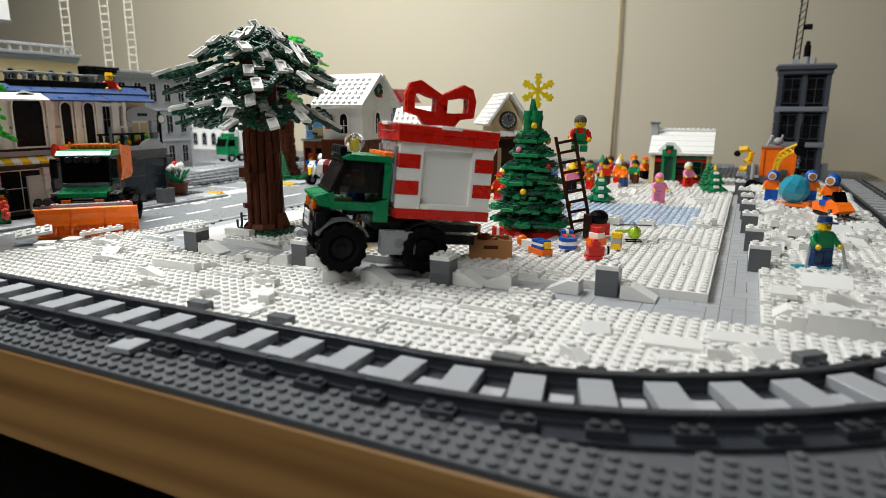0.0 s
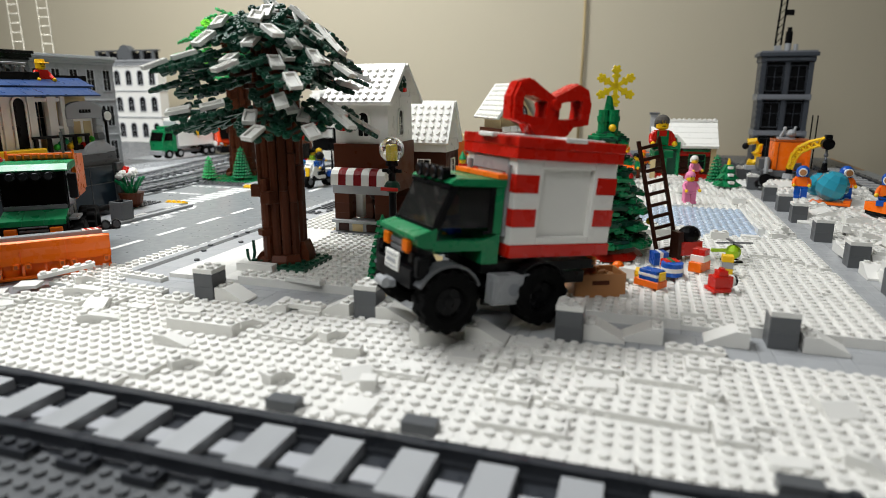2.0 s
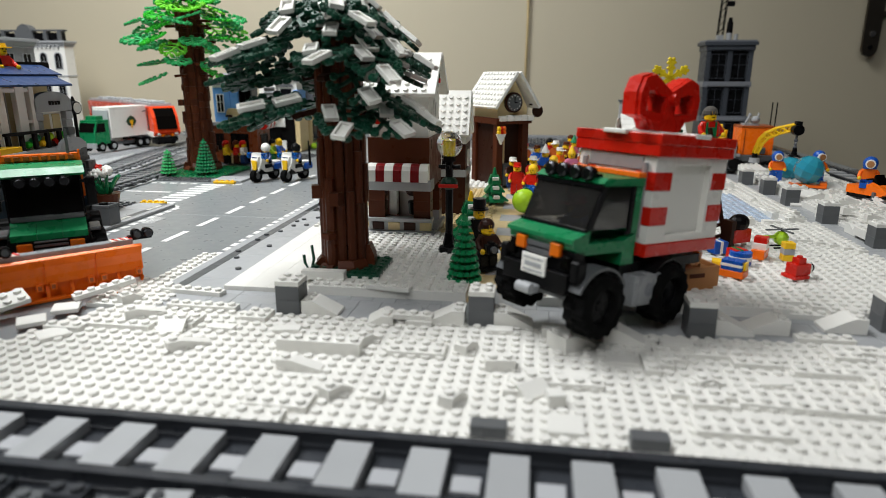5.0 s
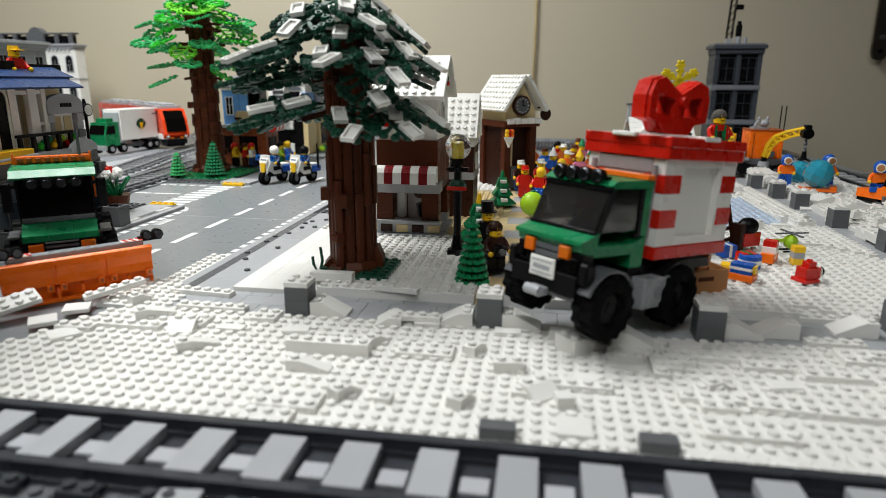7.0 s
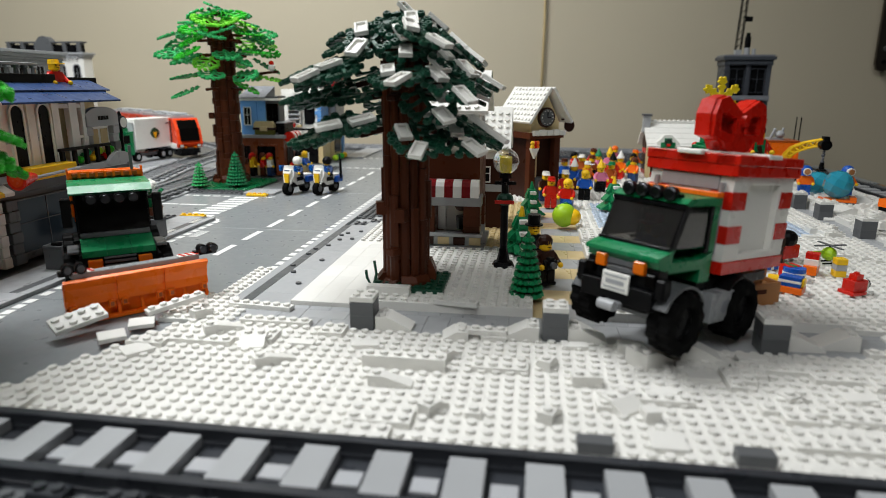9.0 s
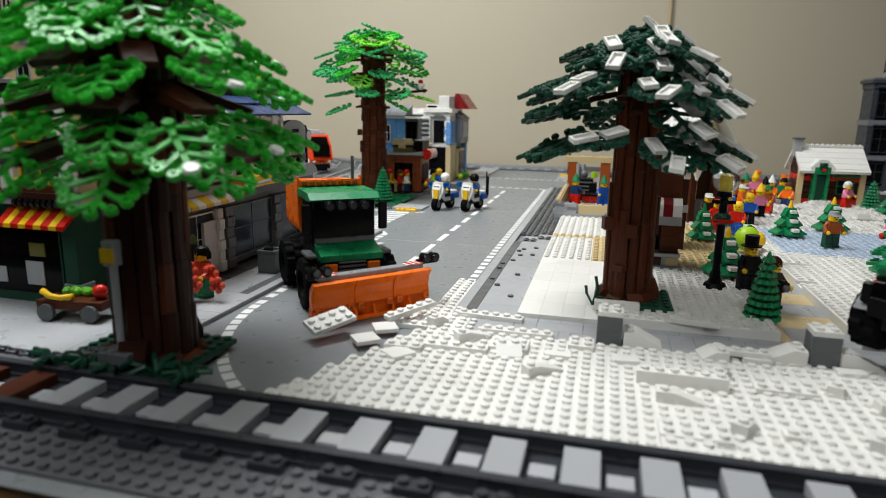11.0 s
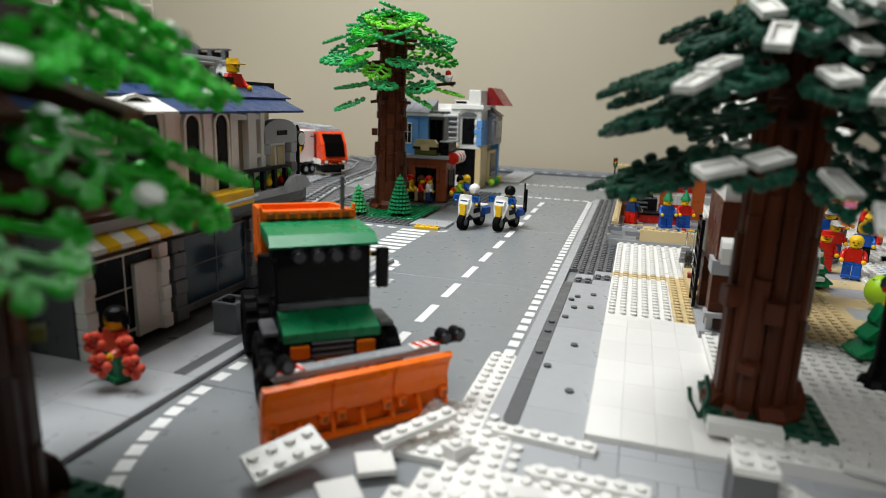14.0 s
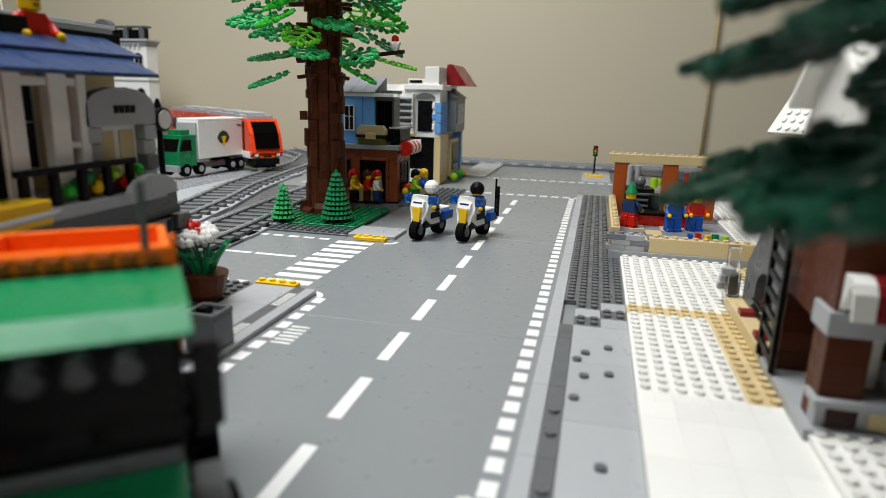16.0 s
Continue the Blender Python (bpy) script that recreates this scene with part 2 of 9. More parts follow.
        for i in range(rings - 1):
            fs += [(i * n + k, i * n + (k + 1) % n, (i + 1) * n + (k + 1) % n, (i + 1) * n + k) for k in range(n)]
        fs += [tuple(range(n - 1, -1, -1)), tuple((rings - 1) * n + k for k in range(n))]
        return self.add(vs, fs)

    def lathe(self, rings, closed=False):
        """Rings of points (each a list of the same length) joined to a turned form; closed joins the last ring to the first."""
        n, k = len(rings[0]), len(rings)
        vs = [p for ring in rings for p in ring]
        fs = []
        for j in range(k if closed else k - 1):
            a, b = j * n, ((j + 1) % k) * n
            fs += [(a + i, a + (i + 1) % n, b + (i + 1) % n, b + i) for i in range(n)]
        if not closed:
            fs += [tuple(range(n - 1, -1, -1)), tuple((k - 1) * n + i for i in range(n))]
        return self.add(vs, fs)

    def ring(self, outer, inner, a0, a1, axis="y"):
        """A flat frame between two outlines of the same number of points, with thickness from a0 to a1."""
        put = {"x": lambda a, p: (a, p[0], p[1]), "y": lambda a, p: (p[0], a, p[1])}[axis]
        return self.lathe([[put(a0, p) for p in outer], [put(a1, p) for p in outer], [put(a1, p) for p in inner], [put(a0, p) for p in inner]], True)

    def move(self, m, k0=0):
        self.v[k0:] = [tuple(m @ Vector(p)) for p in self.v[k0:]]
        return self

    def data(self, name, material, smooth=False):
        me = bpy.data.meshes.new(name)
        me.from_pydata(self.v, [], self.f)
        me.materials.append(material)
        if smooth:
            me.polygons.foreach_set("use_smooth", [True] * len(me.polygons))
        me.update()
        return me


def thing(name, label, category, m=None, group="", kind=""):
    ob = new(name)
    ob.empty_display_size = 0.01
    if m is not None:
        ob.matrix_world = m
    return tagged(ob, label, category, group, kind)


def part(name, mesh, material, parent, label="", m=None, smooth=False):
    data = mesh if isinstance(mesh, bpy.types.Mesh) else mesh.data(name, material, smooth)
    ob = new(name, data)
    ob.parent = parent
    if m is not None:
        ob.matrix_local = m
    if label:
        tagged(ob, label)
    return ob


def solo(name, mesh, material, label, category, m=None, group="", kind="", smooth=False):
    ob = new(name, mesh if isinstance(mesh, bpy.types.Mesh) else mesh.data(name, material, smooth))
    if m is not None:
        ob.matrix_world = m
    return tagged(ob, label, category, group, kind)


LIB = {}


def piece(nx, ny, h, material, studs=True):
    """A plate, brick or tile of nx by ny studs with its corner in the origin, made once per kind."""
    key = (nx, ny, round(h, 5), material.name, studs)
    if key not in LIB:
        snowy = material.name.startswith("snow")
        g = 0.00003 if snowy else 0.0001
        b = Mesh().box(g, nx * U - g, g, ny * U - g, 0, h, 0.0001 if snowy else 0.00022)
        if studs:
            b.studs(nx, ny, 0, 0, h)
        LIB[key] = b.data("plate" if h < 0.005 else "brick", material)
    return LIB[key]


def slope(nx, ny, h, material, lip=0.0016):
    """A roof brick: falls from full height at y = ny studs to a low lip at y = 0, with one row of studs on top."""
    key = ("slope", nx, ny, round(h, 5), material.name)
    if key not in LIB:
        g, d = 0.0001, ny * U
        b = Mesh().prism([(g, 0), (d - g, 0), (d - g, h), (d - U, h), (g, lip)], g, nx * U - g, "x")
        b.studs(nx, 1, 0, d - U, h)
        LIB[key] = b.data("slope", material)
    return LIB[key]


def put(parent, name, data, x, y, z, rz=0.0, rx=0.0, ry=0.0):
    ob = new(name, data)
    ob.parent = parent
    ob.matrix_local = pose(x, y, z, rx, ry, rz)
    return ob


def joined(name, pairs, smooth=False):
    """One mesh out of several, each with its own material."""
    me = bpy.data.meshes.new(name)
    v, f, mi, mats = [], [], [], []
    for mesh, material in pairs:
        k = len(v)
        v.extend(mesh.v)
        f.extend([tuple(i + k for i in q) for q in mesh.f])
        if material not in mats:
            mats.append(material)
        mi.extend([mats.index(material)] * len(mesh.f))
    me.from_pydata(v, [], f)
    for material in mats:
        me.materials.append(material)
    me.polygons.foreach_set("material_index", mi)
    if smooth:
        me.polygons.foreach_set("use_smooth", [True] * len(me.polygons))
    me.update()
    return me


# ---- the room ----
def slab(name, x0, x1, y0, y1, z0, z1, material, label, category, m=None):
    return solo(name, Mesh().box(x0, x1, y0, y1, z0, z1, 0.001), material, label, category, m, kind="structure")


WALL_Y = 1.075
slab("floor", -4.0, 4.0, -4.2, 1.4, -0.80, -0.76, CARPET, "dark carpeted floor under the display table", "floor")
slab("ceiling", -4.0, 4.0, -4.2, 1.4, 1.64, 1.70, CEIL, "plain painted ceiling of the room", "ceiling")
slab("wall_north", -4.0, 4.0, WALL_Y, WALL_Y + 0.12, -0.76, 1.64, WALLPAINT, "plain beige painted wall behind the layout", "wall", pose(0, 0, 0, 0, 0, -1.5))
# these three walls are unseen, set dark and far off to cut reflections
slab("wall_east", 3.88, 4.0, -4.2, 0.9, -0.76, 1.64, TAUPE, "unseen side wall kept dark to cut reflections", "wall")
slab("wall_west", -4.0, -3.88, -4.2, 1.1, -0.76, 1.64, TAUPE, "unseen side wall kept dark to cut reflections", "wall")
slab("wall_south", -3.88, 3.88, -4.2, -4.08, -0.76, 1.64, TAUPE, "unseen back wall kept dark to cut reflections", "wall")
TABLE_Y = -0.504
slab("tabletop", -1.7, 0.90, TABLE_Y, 1.035, -0.058, -0.0022, PINEWOOD, "pine board table top that carries the layout", "table")
slab("baseplate", -1.69, 0.89, TABLE_Y + 0.001, 1.03, -0.0022, -0.0012, DGREY, "dark grey base plates that cover the table", "base plate")

# ---- the road ----
road = thing("road", "grey plastic road plates with white printed lines", "road", kind="structure")


def road_plate(x0, y0):
    part("road_plate", Mesh().box(x0 + 0.0002, x0 + 0.2558, y0 + 0.0002, y0 + 0.2558, -0.0012, 0.0, 0.0004), ROAD, road)


for k in range(-2, 4):
    road_plate(-0.128, 0.256 * k)
for k in range(-4, 4):
    if k != 0:
        road_plate(-0.128 + 0.256 * k, 0.512) if k in (-2, -1, 1, 2, 3) else None
road_plate(-0.384, 0.0)


def stripe(x0, x1, y0, y1, z=0.0):
    return part("road_line", Mesh().box(x0, x1, y0, y1, z - 0.0005, z + 0.00025, 0), LINE, road)


for k in range(-4, 8):                          # centre dashes
    yc = 0.032 + 0.064 * k
    stripe(-0.0033, 0.0033, yc - 0.0207, yc + 0.0207)
for (cx, cy, a0) in ((-0.0850, 0.0340, 0), (-0.0850, 0.2080, 270)):     # the white lines turn round the kerb's corners
    for k in range(6):
        a, c = math.radians(a0 + 15 * k), math.radians(a0 + 15 * (k + 1))
        quad = [(cx + q * math.cos(w), cy + q * math.sin(w)) for q, w in ((0.0075, a), (0.0115, a), (0.0115, c), (0.0075, c))]
        part("road_line", Mesh().prism(quad, -0.0005, 0.00025, "z"), LINE, road)
for k in range(6):                              # printed drain beside the kerb
    stripe(-0.0680, -0.0560, -0.0480 + 0.0050 * k, -0.0458 + 0.0050 * k)
y = -0.25
while y < 0.535:                                # edge dashes beside the park
    stripe(0.0695, 0.0765, y, y + 0.0103)
    y += 0.016
y = -0.25
while y < 0.03:                                 # edge dashes beside the shops
    stripe(-0.0765, -0.0695, y, y + 0.0103)
    y += 0.016
for k in range(9):                              # pedestrian crossing
    y = 0.056 + 0.0165 * k
    stripe(-0.130, -0.094, y, y + 0.0095)
for k in range(3):
    stripe(-0.162 - 0.05 * k, -0.132 - 0.05 * k + 0.0, 0.1265, 0.1315) if k else stripe(-0.178, -0.14, 0.1265, 0.1315)
x = -0.14
while x > -0.36:
    stripe(x - 0.0103, x, 0.196, 0.202)
    stripe(x - 0.0103, x, 0.048, 0.054)
    x -= 0.016
x = -0.34
while x < 0.34:                                 # the cross street at the far end
    stripe(x, x + 0.0103, 0.548, 0.556)
    stripe(x, x + 0.0103, 0.722, 0.73)
    x += 0.016
arc = Mesh()
for k in range(26):                             # dashes round the bend
    a = math.pi * (1.0 + 0.5 * (k + 0.2) / 26)
    b = a + 0.009 / 0.2
    pts = [(0.128 + r * math.cos(t), -0.256 + r * math.sin(t)) for r, t in ((0.1965, a), (0.2035, a), (0.2035, b), (0.1965, b))]
    arc.prism(pts, -0.0004, 0.00025, "z")
part("road_line", arc, LINE, road, "white dashes round the bend of the road")


# pavements: strips of plates and tiles along the road
def strip(name, x0, x1, y0, y1, z, material, label, studs=False, step=0.064):
    base = thing(name, label, "pavement", kind="structure")
    nx = max(1, round((x1 - x0) / U))
    y = y0
    while y < y1 - 0.002:
        d = min(step, y1 - y)
        ny = max(1, round(d / U))
        put(base, "plate" if studs else "tile", piece(nx, ny, z, material, studs), x0, y, 0.0002)
        y += ny * U
    return base


strip("pavement", 0.080, 0.088, -0.256, 0.56, PL, LGREY, "light grey kerb tiles along the road")
strip("pavement", 0.088, 0.096, -0.256, 0.024, PL, DGREY, "dark grey tiles along the kerb")
strip("pavement", 0.096, 0.128, -0.288, 0.024, PL, LGREY, "light grey pavement tiles beside the park")
strip("pavement", 0.088, 0.128, 0.072, 0.56, PL, DGREY, "dark grey studded plates beside the road", True)
check = thing("pavement", "chequered light and dark grey pavement plates", "pavement", kind="structure")
for i in range(2):
    for j in range(3):
        lite = (i + j) % 2
        put(check, "tile", piece(2, 2, PL, LGREY if lite else DGREY, not lite), 0.096 + i * 2 * U, 0.024 + j * 2 * U, 0.0003)
studdots = thing("pavement", "small dark studs between the pavement tiles", "pavement", kind="structure")
for k, (x, y) in enumerate([(0.100, -0.03), (0.104, -0.05), (0.116, -0.045), (0.100, -0.075), (0.092, -0.09), (0.092, -0.11), (0.112, -0.13), (0.092, -0.15), (0.100, -0.17), (0.116, -0.2), (0.104, -0.02), (0.116, -0.01)]):
    part("stud", Mesh().cyl(x, y, PL, PL + 0.0017, 0.0024, 10), DGREY, studdots)

strip("pavement", -0.088, -0.080, -0.256, 0.040, PL, LGREY, "light grey kerb tiles on the shop side")
strip("pavement", -0.096, -0.088, -0.256, 0.040, PL, DGREY, "dark grey gutter tiles on the shop side")
strip("pavement", -0.128, -0.096, -0.256, 0.040, PL, LGREY, "light grey pavement tiles before the shops")
strip("pavement", -0.176, -0.128, -0.04, 0.040, PL, DGREY, "dark grey studded corner plates", True)
strip("pavement", -0.40, -0.128, -0.400, -0.256, PL, LGREY, "light grey smooth pavement before the flower shop", False, 0.048)
strip("pavement", -0.128, -0.08, -0.400, -0.256, PL, LGREY, "light grey smooth pavement at the bend", False, 0.048)
strip("pavement", -0.128, -0.080, 0.216, 0.256, PL, LGREY, "light grey corner pavement across the side street")
strip("pavement", -0.248, -0.128, 0.216, 0.24, PL * 0.5, DGREY, "dark grey studded plates along the side street", True)
for (x, y) in ((-0.130, 0.044), (-0.118, 0.204)):
    solo("kerb_plate", piece(4, 1, PL, YELLOW), YELLOW, "yellow studded kerb plate at the crossing", "plate", pose(x, y, 0.0002))
for (x, y) in ((-0.0875, -0.06), (-0.0875, 0.0)):
    g = thing("grille_tile", "light grey slotted grille tile in the kerb", "grille", pose(x, y, PL + 0.0002))
    for i in range(3):
        part("slat", Mesh().box(-0.006 + i * 0.0022, -0.0048 + i * 0.0022, 0, 0.026, 0, 0.0006), WHITE, g)
strip("pavement", -0.128, -0.08, 0.72, 1.0, PL, LGREY, "light grey far pavement")
strip("pavement", 0.08, 0.128, 0.73, 0.86, PL, LGREY, "light grey far pavement corner")

# ---- snow, paths, pond ----
CX, CY, RC = 0.50, -0.126, 0.32         # bend of the railway
TRACK_Y = -0.446


def inside_loop(x, y, gap):
    if x < CX:
        return y > TRACK_Y + gap
    if y > CY:
        return x < CX + RC - gap
    return math.hypot(x - CX, y - CY) < RC - gap


def zone(x, y):
    """Kind of ground and height in plates for one stud's place."""
    if y < -0.288:
        edge = 0.020 + max(0.0, (y + 0.41)) * 0.42
        if x < edge or not inside_loop(x, y, 0.024):
            return None
        bump = noise.noise((x * 22, y * 30, 0.3))
        return ("snow", 2 if bump > 0.46 else 1)
    if x < 0.128:
        if y < -0.232 and 0.048 < x < 0.112 - (y + 0.288) * 0.6:
            return ("snow", 1)
        if y < -0.16 and 0.064 <= x < 0.08:
            return ("snow", 1)
        return None
    if x > 0.664:
        if not inside_loop(x, y, 0.03) or y > 0.56:
            return None
        bump = noise.noise((x * 26, y * 26, 4.1))
        return ("snow", 2 + (bump > -0.1) + (bump > 0.25) + (bump > 0.45))
    if y < -0.248:
        return ("path", 1)
    if x > 0.632:
        return ("path", 1)
    if x < 0.192:
        if y < -0.064:
            return ("smooth", 2)
        if y < 0.200:
            return ("tan", 2) if (x > 0.176 and y < 0.064) or 0.048 <= y < 0.064 else ("snow", 2)
        return None
    if x < 0.304:
        if y < -0.08:
            return ("snow", 3)
        if y < 0.200:
            return ("tan", 1) if x > 0.216 or y < 0.064 else ("snow", 2)
        return ("snow", 2) if x > 0.24 and y < 0.56 else None
    if x < 0.352 and y < 0.24:
        k = int((y + 0.25) / 0.032)
        return ("greytile", 1) if (k % 2 == 0 and x > 0.312) else ("tantile", 1)
    if y < 0.016:
        bump = noise.noise((x * 16, y * 16, 9.0))
        return ("snow", 3 if bump > -0.25 else 2)
    if y < 0.192 and 0.376 <= x < 0.6:
        if y < 0.04 and x < 0.5 and noise.noise((x * 30, 0, 0)) > 0.0:
            return ("snow", 2)
        return ("ice", 2)
    if y < 0.60:
        bump = noise.noise((x * 20, y * 20, 2.0))
        return ("snow", 2 + (bump > 0.2))
    return None


GROUND = {
    "snow": (SNOW, True, "white studded snow plates of uneven height"),
    "path": (LGREY, False, "light grey tiled footpath round the park"),
    "smooth": (SNOW, False, "smooth white tiles beside the pavement"),
    "tan": (TAN, True, "tan studded plates of the garden path"),
    "tantile": (TAN, False, "smooth tan tiles of the garden path"),
    "greytile": (LGREY, False, "light grey stepping tiles on the garden path"),
    "ice": (ICE, True, "pale blue ice of the frozen pond"),
}
ground_things = {k: thing("snow_ground" if k == "snow" else k + "_ground", v[2], "ground", kind="structure") for k, v in GROUND.items()}
cells = {}
IX0, IX1, IY0, IY1 = 0, 102, -54, 76
for i in range(IX0, IX1):
    for j in range(IY0, IY1):
        zz = zone((i + 0.5) * U, (j + 0.5) * U)
        if zz:
            cells[i, j] = zz
rng = random.Random(4)
SIZES = {"snow": [(16, 8), (8, 16), (8, 8), (12, 6), (6, 10), (8, 4), (4, 4), (4, 8), (2, 6), (6, 2), (4, 2), (2, 4), (2, 2), (1, 2), (2, 1), (1, 1)],
         "path": [(4, 2), (2, 4), (4, 4), (2, 2), (1, 4), (1, 2), (2, 1), (1, 1)],
         "smooth": [(2, 4), (2, 2), (4, 2), (1, 2), (1, 1)],
         "tan": [(4, 2), (2, 2), (2, 1), (1, 2), (1, 1)], "tantile": [(4, 4), (2, 4), (2, 2), (2, 1), (1, 2), (1, 1)], "greytile": [(4, 4), (2, 2), (2, 1), (1, 2), (1, 1)],
         "ice": [(6, 6), (4, 4), (2, 4), (2, 2), (1, 2), (2, 1), (1, 1)]}
done = set()
for j in range(IY0, IY1):
    for i in range(IX0, IX1):
        if (i, j) in done or (i, j) not in cells:
            continue
        zz = cells[i, j]
        sizes = list(SIZES[zz[0]])
        if len(sizes) > 6:
            head = sizes[:6]
            rng.shuffle(head)
            sizes = head + sizes[6:]
        for (w, d) in sizes:
            if all(cells.get((i + a, j + b)) == zz and (i + a, j + b) not in done for a in range(w) for b in range(d)):
                break
        for a in range(w):
            for b in range(d):
                done.add((i + a, j + b))
        material, st, _ = GROUND[zz[0]]
        h = zz[1] * PL
        put(ground_things[zz[0]], "plate" if st else "tile", piece(w, d, h, material, st), i * U, j * U, 0.0001 + rng.random() * 0.00004)

# ---- the railway along the table's edge ----
railway = thing("railway_track", "dark grey plastic railway track with light grey sleepers", "railway", kind="structure")


def track_pose(s):
    """Place along the line: straight from the left, round the bend, then away along the table's end."""
    s0 = CX + 0.9
    if s < s0:
        return (-0.9 + s, TRACK_Y, 0.0)
    a = (s - s0) / RC
    if a < math.pi / 2:
        return (CX + RC * math.sin(a), CY - RC * math.cos(a), a)
    return (CX + RC, CY + (s - s0 - RC * math.pi / 2), math.pi / 2)


def rail_mesh(off, outline):
    """One outline of (offset, height), swept along the line."""
    ss = [0.0, CX + 0.9] + [CX + 0.9 + RC * math.pi / 2 * k / 28 for k in range(1, 29)] + [CX + 0.9 + RC * math.pi / 2 + 0.88]
    rings = []
    for s in ss:
        x, y, a = track_pose(s)
        nx, ny = -math.sin(a), math.cos(a)
        rings.append([(x + nx * (off + o), y + ny * (off + o), z) for o, z in outline])
    return Mesh().lathe(rings)


half_rail = [(0.0034, 0.0), (0.0034, 0.0030), (0.0016, 0.0036), (0.0016, 0.0076), (0.0025, 0.0080), (0.0025, 0.0091), (0.0021, 0.0094)]
for off in (-0.0195, 0.0195):
    part("rail", rail_mesh(off, half_rail + [(-o, z) for o, z in reversed(half_rail)]), RAIL, railway, "dark rail")


def flat(w, z):
    return [(w, 0.0), (w, z), (-w, z), (-w, 0.0)]


part("track_bed", rail_mesh(0, flat(0.0175, 0.0012)), RAIL, railway)
for side in (-1, 1):
    part("track_bed", rail_mesh(side * 0.0285, flat(0.0062, 0.0016)), RAIL, railway)
sleeper = Mesh().box(-0.0079, 0.0079, -0.0159, 0.0159, 0, 0.0058, 0.0003).data("sleeper", LGREY)
brown_sleeper = Mesh().box(-0.0079, 0.0079, -0.0159, 0.0159, 0, 0.0058, 0.0003).data("sleeper", BROWN)
# small pale gloss plate, sized to stand in for the glint between sleepers
glint = Mesh().box(-0.0056, 0.0056, -0.0048, 0.0048, 0, 0.0020, 0.0003).data("plate", GLOSSGREY)
end_plate = Mesh().box(-0.0078, 0.0078, -0.0038, 0.0038, 0, 0.0048, 0.0003).studs(2, 1, -0.008, -0.004, 0.0048).data("plate", RAIL)
s = 0.026
while s < CX + 0.9 + RC * math.pi / 2 + 0.86:
    x, y, a = track_pose(s)
    m = pose(x, y, 0.0012, 0, 0, math.degrees(a))
    o = new("sleeper", brown_sleeper if x < -0.1 and y < 0 else sleeper)
    o.parent, o.matrix_local = railway, m
    o = new("plate", glint)
    o.parent, o.matrix_local = railway, m @ pose(0.016, 0, 0)
    for side in (-1, 1):
        if side < 0 or x > CX + 0.05:
            o = new("plate", end_plate)
            o.parent, o.matrix_local = railway, m @ pose(0, side * 0.0285, 0)
    s += 0.032
edge = thing("track_ballast", "dark grey studded ballast plates at the table's edge", "base plate", kind="structure")
for k in range(-14, 8):
    put(edge, "plate", piece(8, 4, PL, DGREY), k * 0.064, TABLE_Y + 0.0005, -0.0012)
for i in range(16, 27):
    for j in range(8):
        x, y = i * 0.032, TABLE_Y + 0.0005 + 0.032 * j
        gone = math.hypot(x + 0.016 - CX, y + 0.016 - CY) < RC + 0.055 if x > CX - 0.02 else j > 0
        if (j == 0 or not gone) and x < 0.86:
            put(edge, "plate", piece(4, 4, PL, DGREY), x, y, -0.0012)
        elif x < 0.86:                           # small plates fill the gaps along the bend
            for (u, v) in ((0, 0), (2, 0), (0, 2), (2, 2)):
                if math.hypot(x + (u + 1) * U - CX, y + (v + 1) * U - CY) > RC + 0.047:
                    put(edge, "plate", piece(2, 2, PL, DGREY), x + u * U, y + v * U, -0.0012)
for (x, y) in ((0.345, -0.489), (0.215, -0.487)):
    solo("loose_tile", piece(2, 2, PL, LGREY, False), LGREY, "loose light grey tile on the ballast plates", "tile", pose(x, y, 0.0038, 0, 0, 6))

# ---- trees ----
def leaf_mesh(material):
    """A flat leaf spray: thin arms that fork, each ending in a small hollow stud."""
    key = ("leaf", material.name)
    if key in LIB:
        return LIB[key]
    b = Mesh()

    def bar(x, y, a, length, w):
        k = len(b.v)
        b.prism([(0, -w), (length, -w * 0.8), (length, w * 0.8), (0, w)], -0.0008, 0.0008, "z")
        n = 9
        ang = [2 * math.pi * i / n for i in range(n)]
        b.lathe([[(length + r * math.cos(t), r * math.sin(t), z) for t in ang]
                 for r, z in ((0.0026, -0.0009), (0.0032, 0.0002), (0.0030, 0.0012), (0.0025, 0.0024), (0.0014, 0.0024), (0.0014, 0.0010))])
        b.move(pose(x, y, 0, 0, 0, a), k)

    bar(0, 0, 0, 0.0450, 0.0017)
    for x, a, ln in ((0.005, 72, 0.0125), (0.014, 58, 0.0205), (0.026, 52, 0.0165), (0.035, 48, 0.0105)):
        for s in (-1, 1):
            bar(x, 0, s * a, ln, 0.0014)
            if ln > 0.016:                       # the long arms fork once more
                f = ln * 0.55
                ca, sa = math.cos(math.radians(a)), math.sin(math.radians(a))
                bar(x + f * ca, s * f * sa, s * (a + 48), 0.0075, 0.0012)
    b.cyl(0.004, 0, 0, 0.0030, 0.0030, 8)
    LIB[key] = b.data("leaf", material)
    return LIB[key]


def snow_tile_mesh():
    if "snow_tile" not in LIB:
        b = Mesh().box(-0.0086, 0.0086, -0.0046, 0.0046, 0, 0.0014, 0.0002)
        for (x0, x1, y0, y1) in ((-0.0086, 0.0086, -0.0046, -0.0030), (-0.0086, 0.0086, 0.0030, 0.0046), (-0.0086, -0.0068, -0.0030, 0.0030), (0.0068, 0.0086, -0.0030, 0.0030)):
            b.box(x0, x1, y0, y1, 0.0013, 0.0031, 0.0002)
        LIB["snow_tile"] = b.data("snow_tile", WHITE)
    return LIB["snow_tile"]


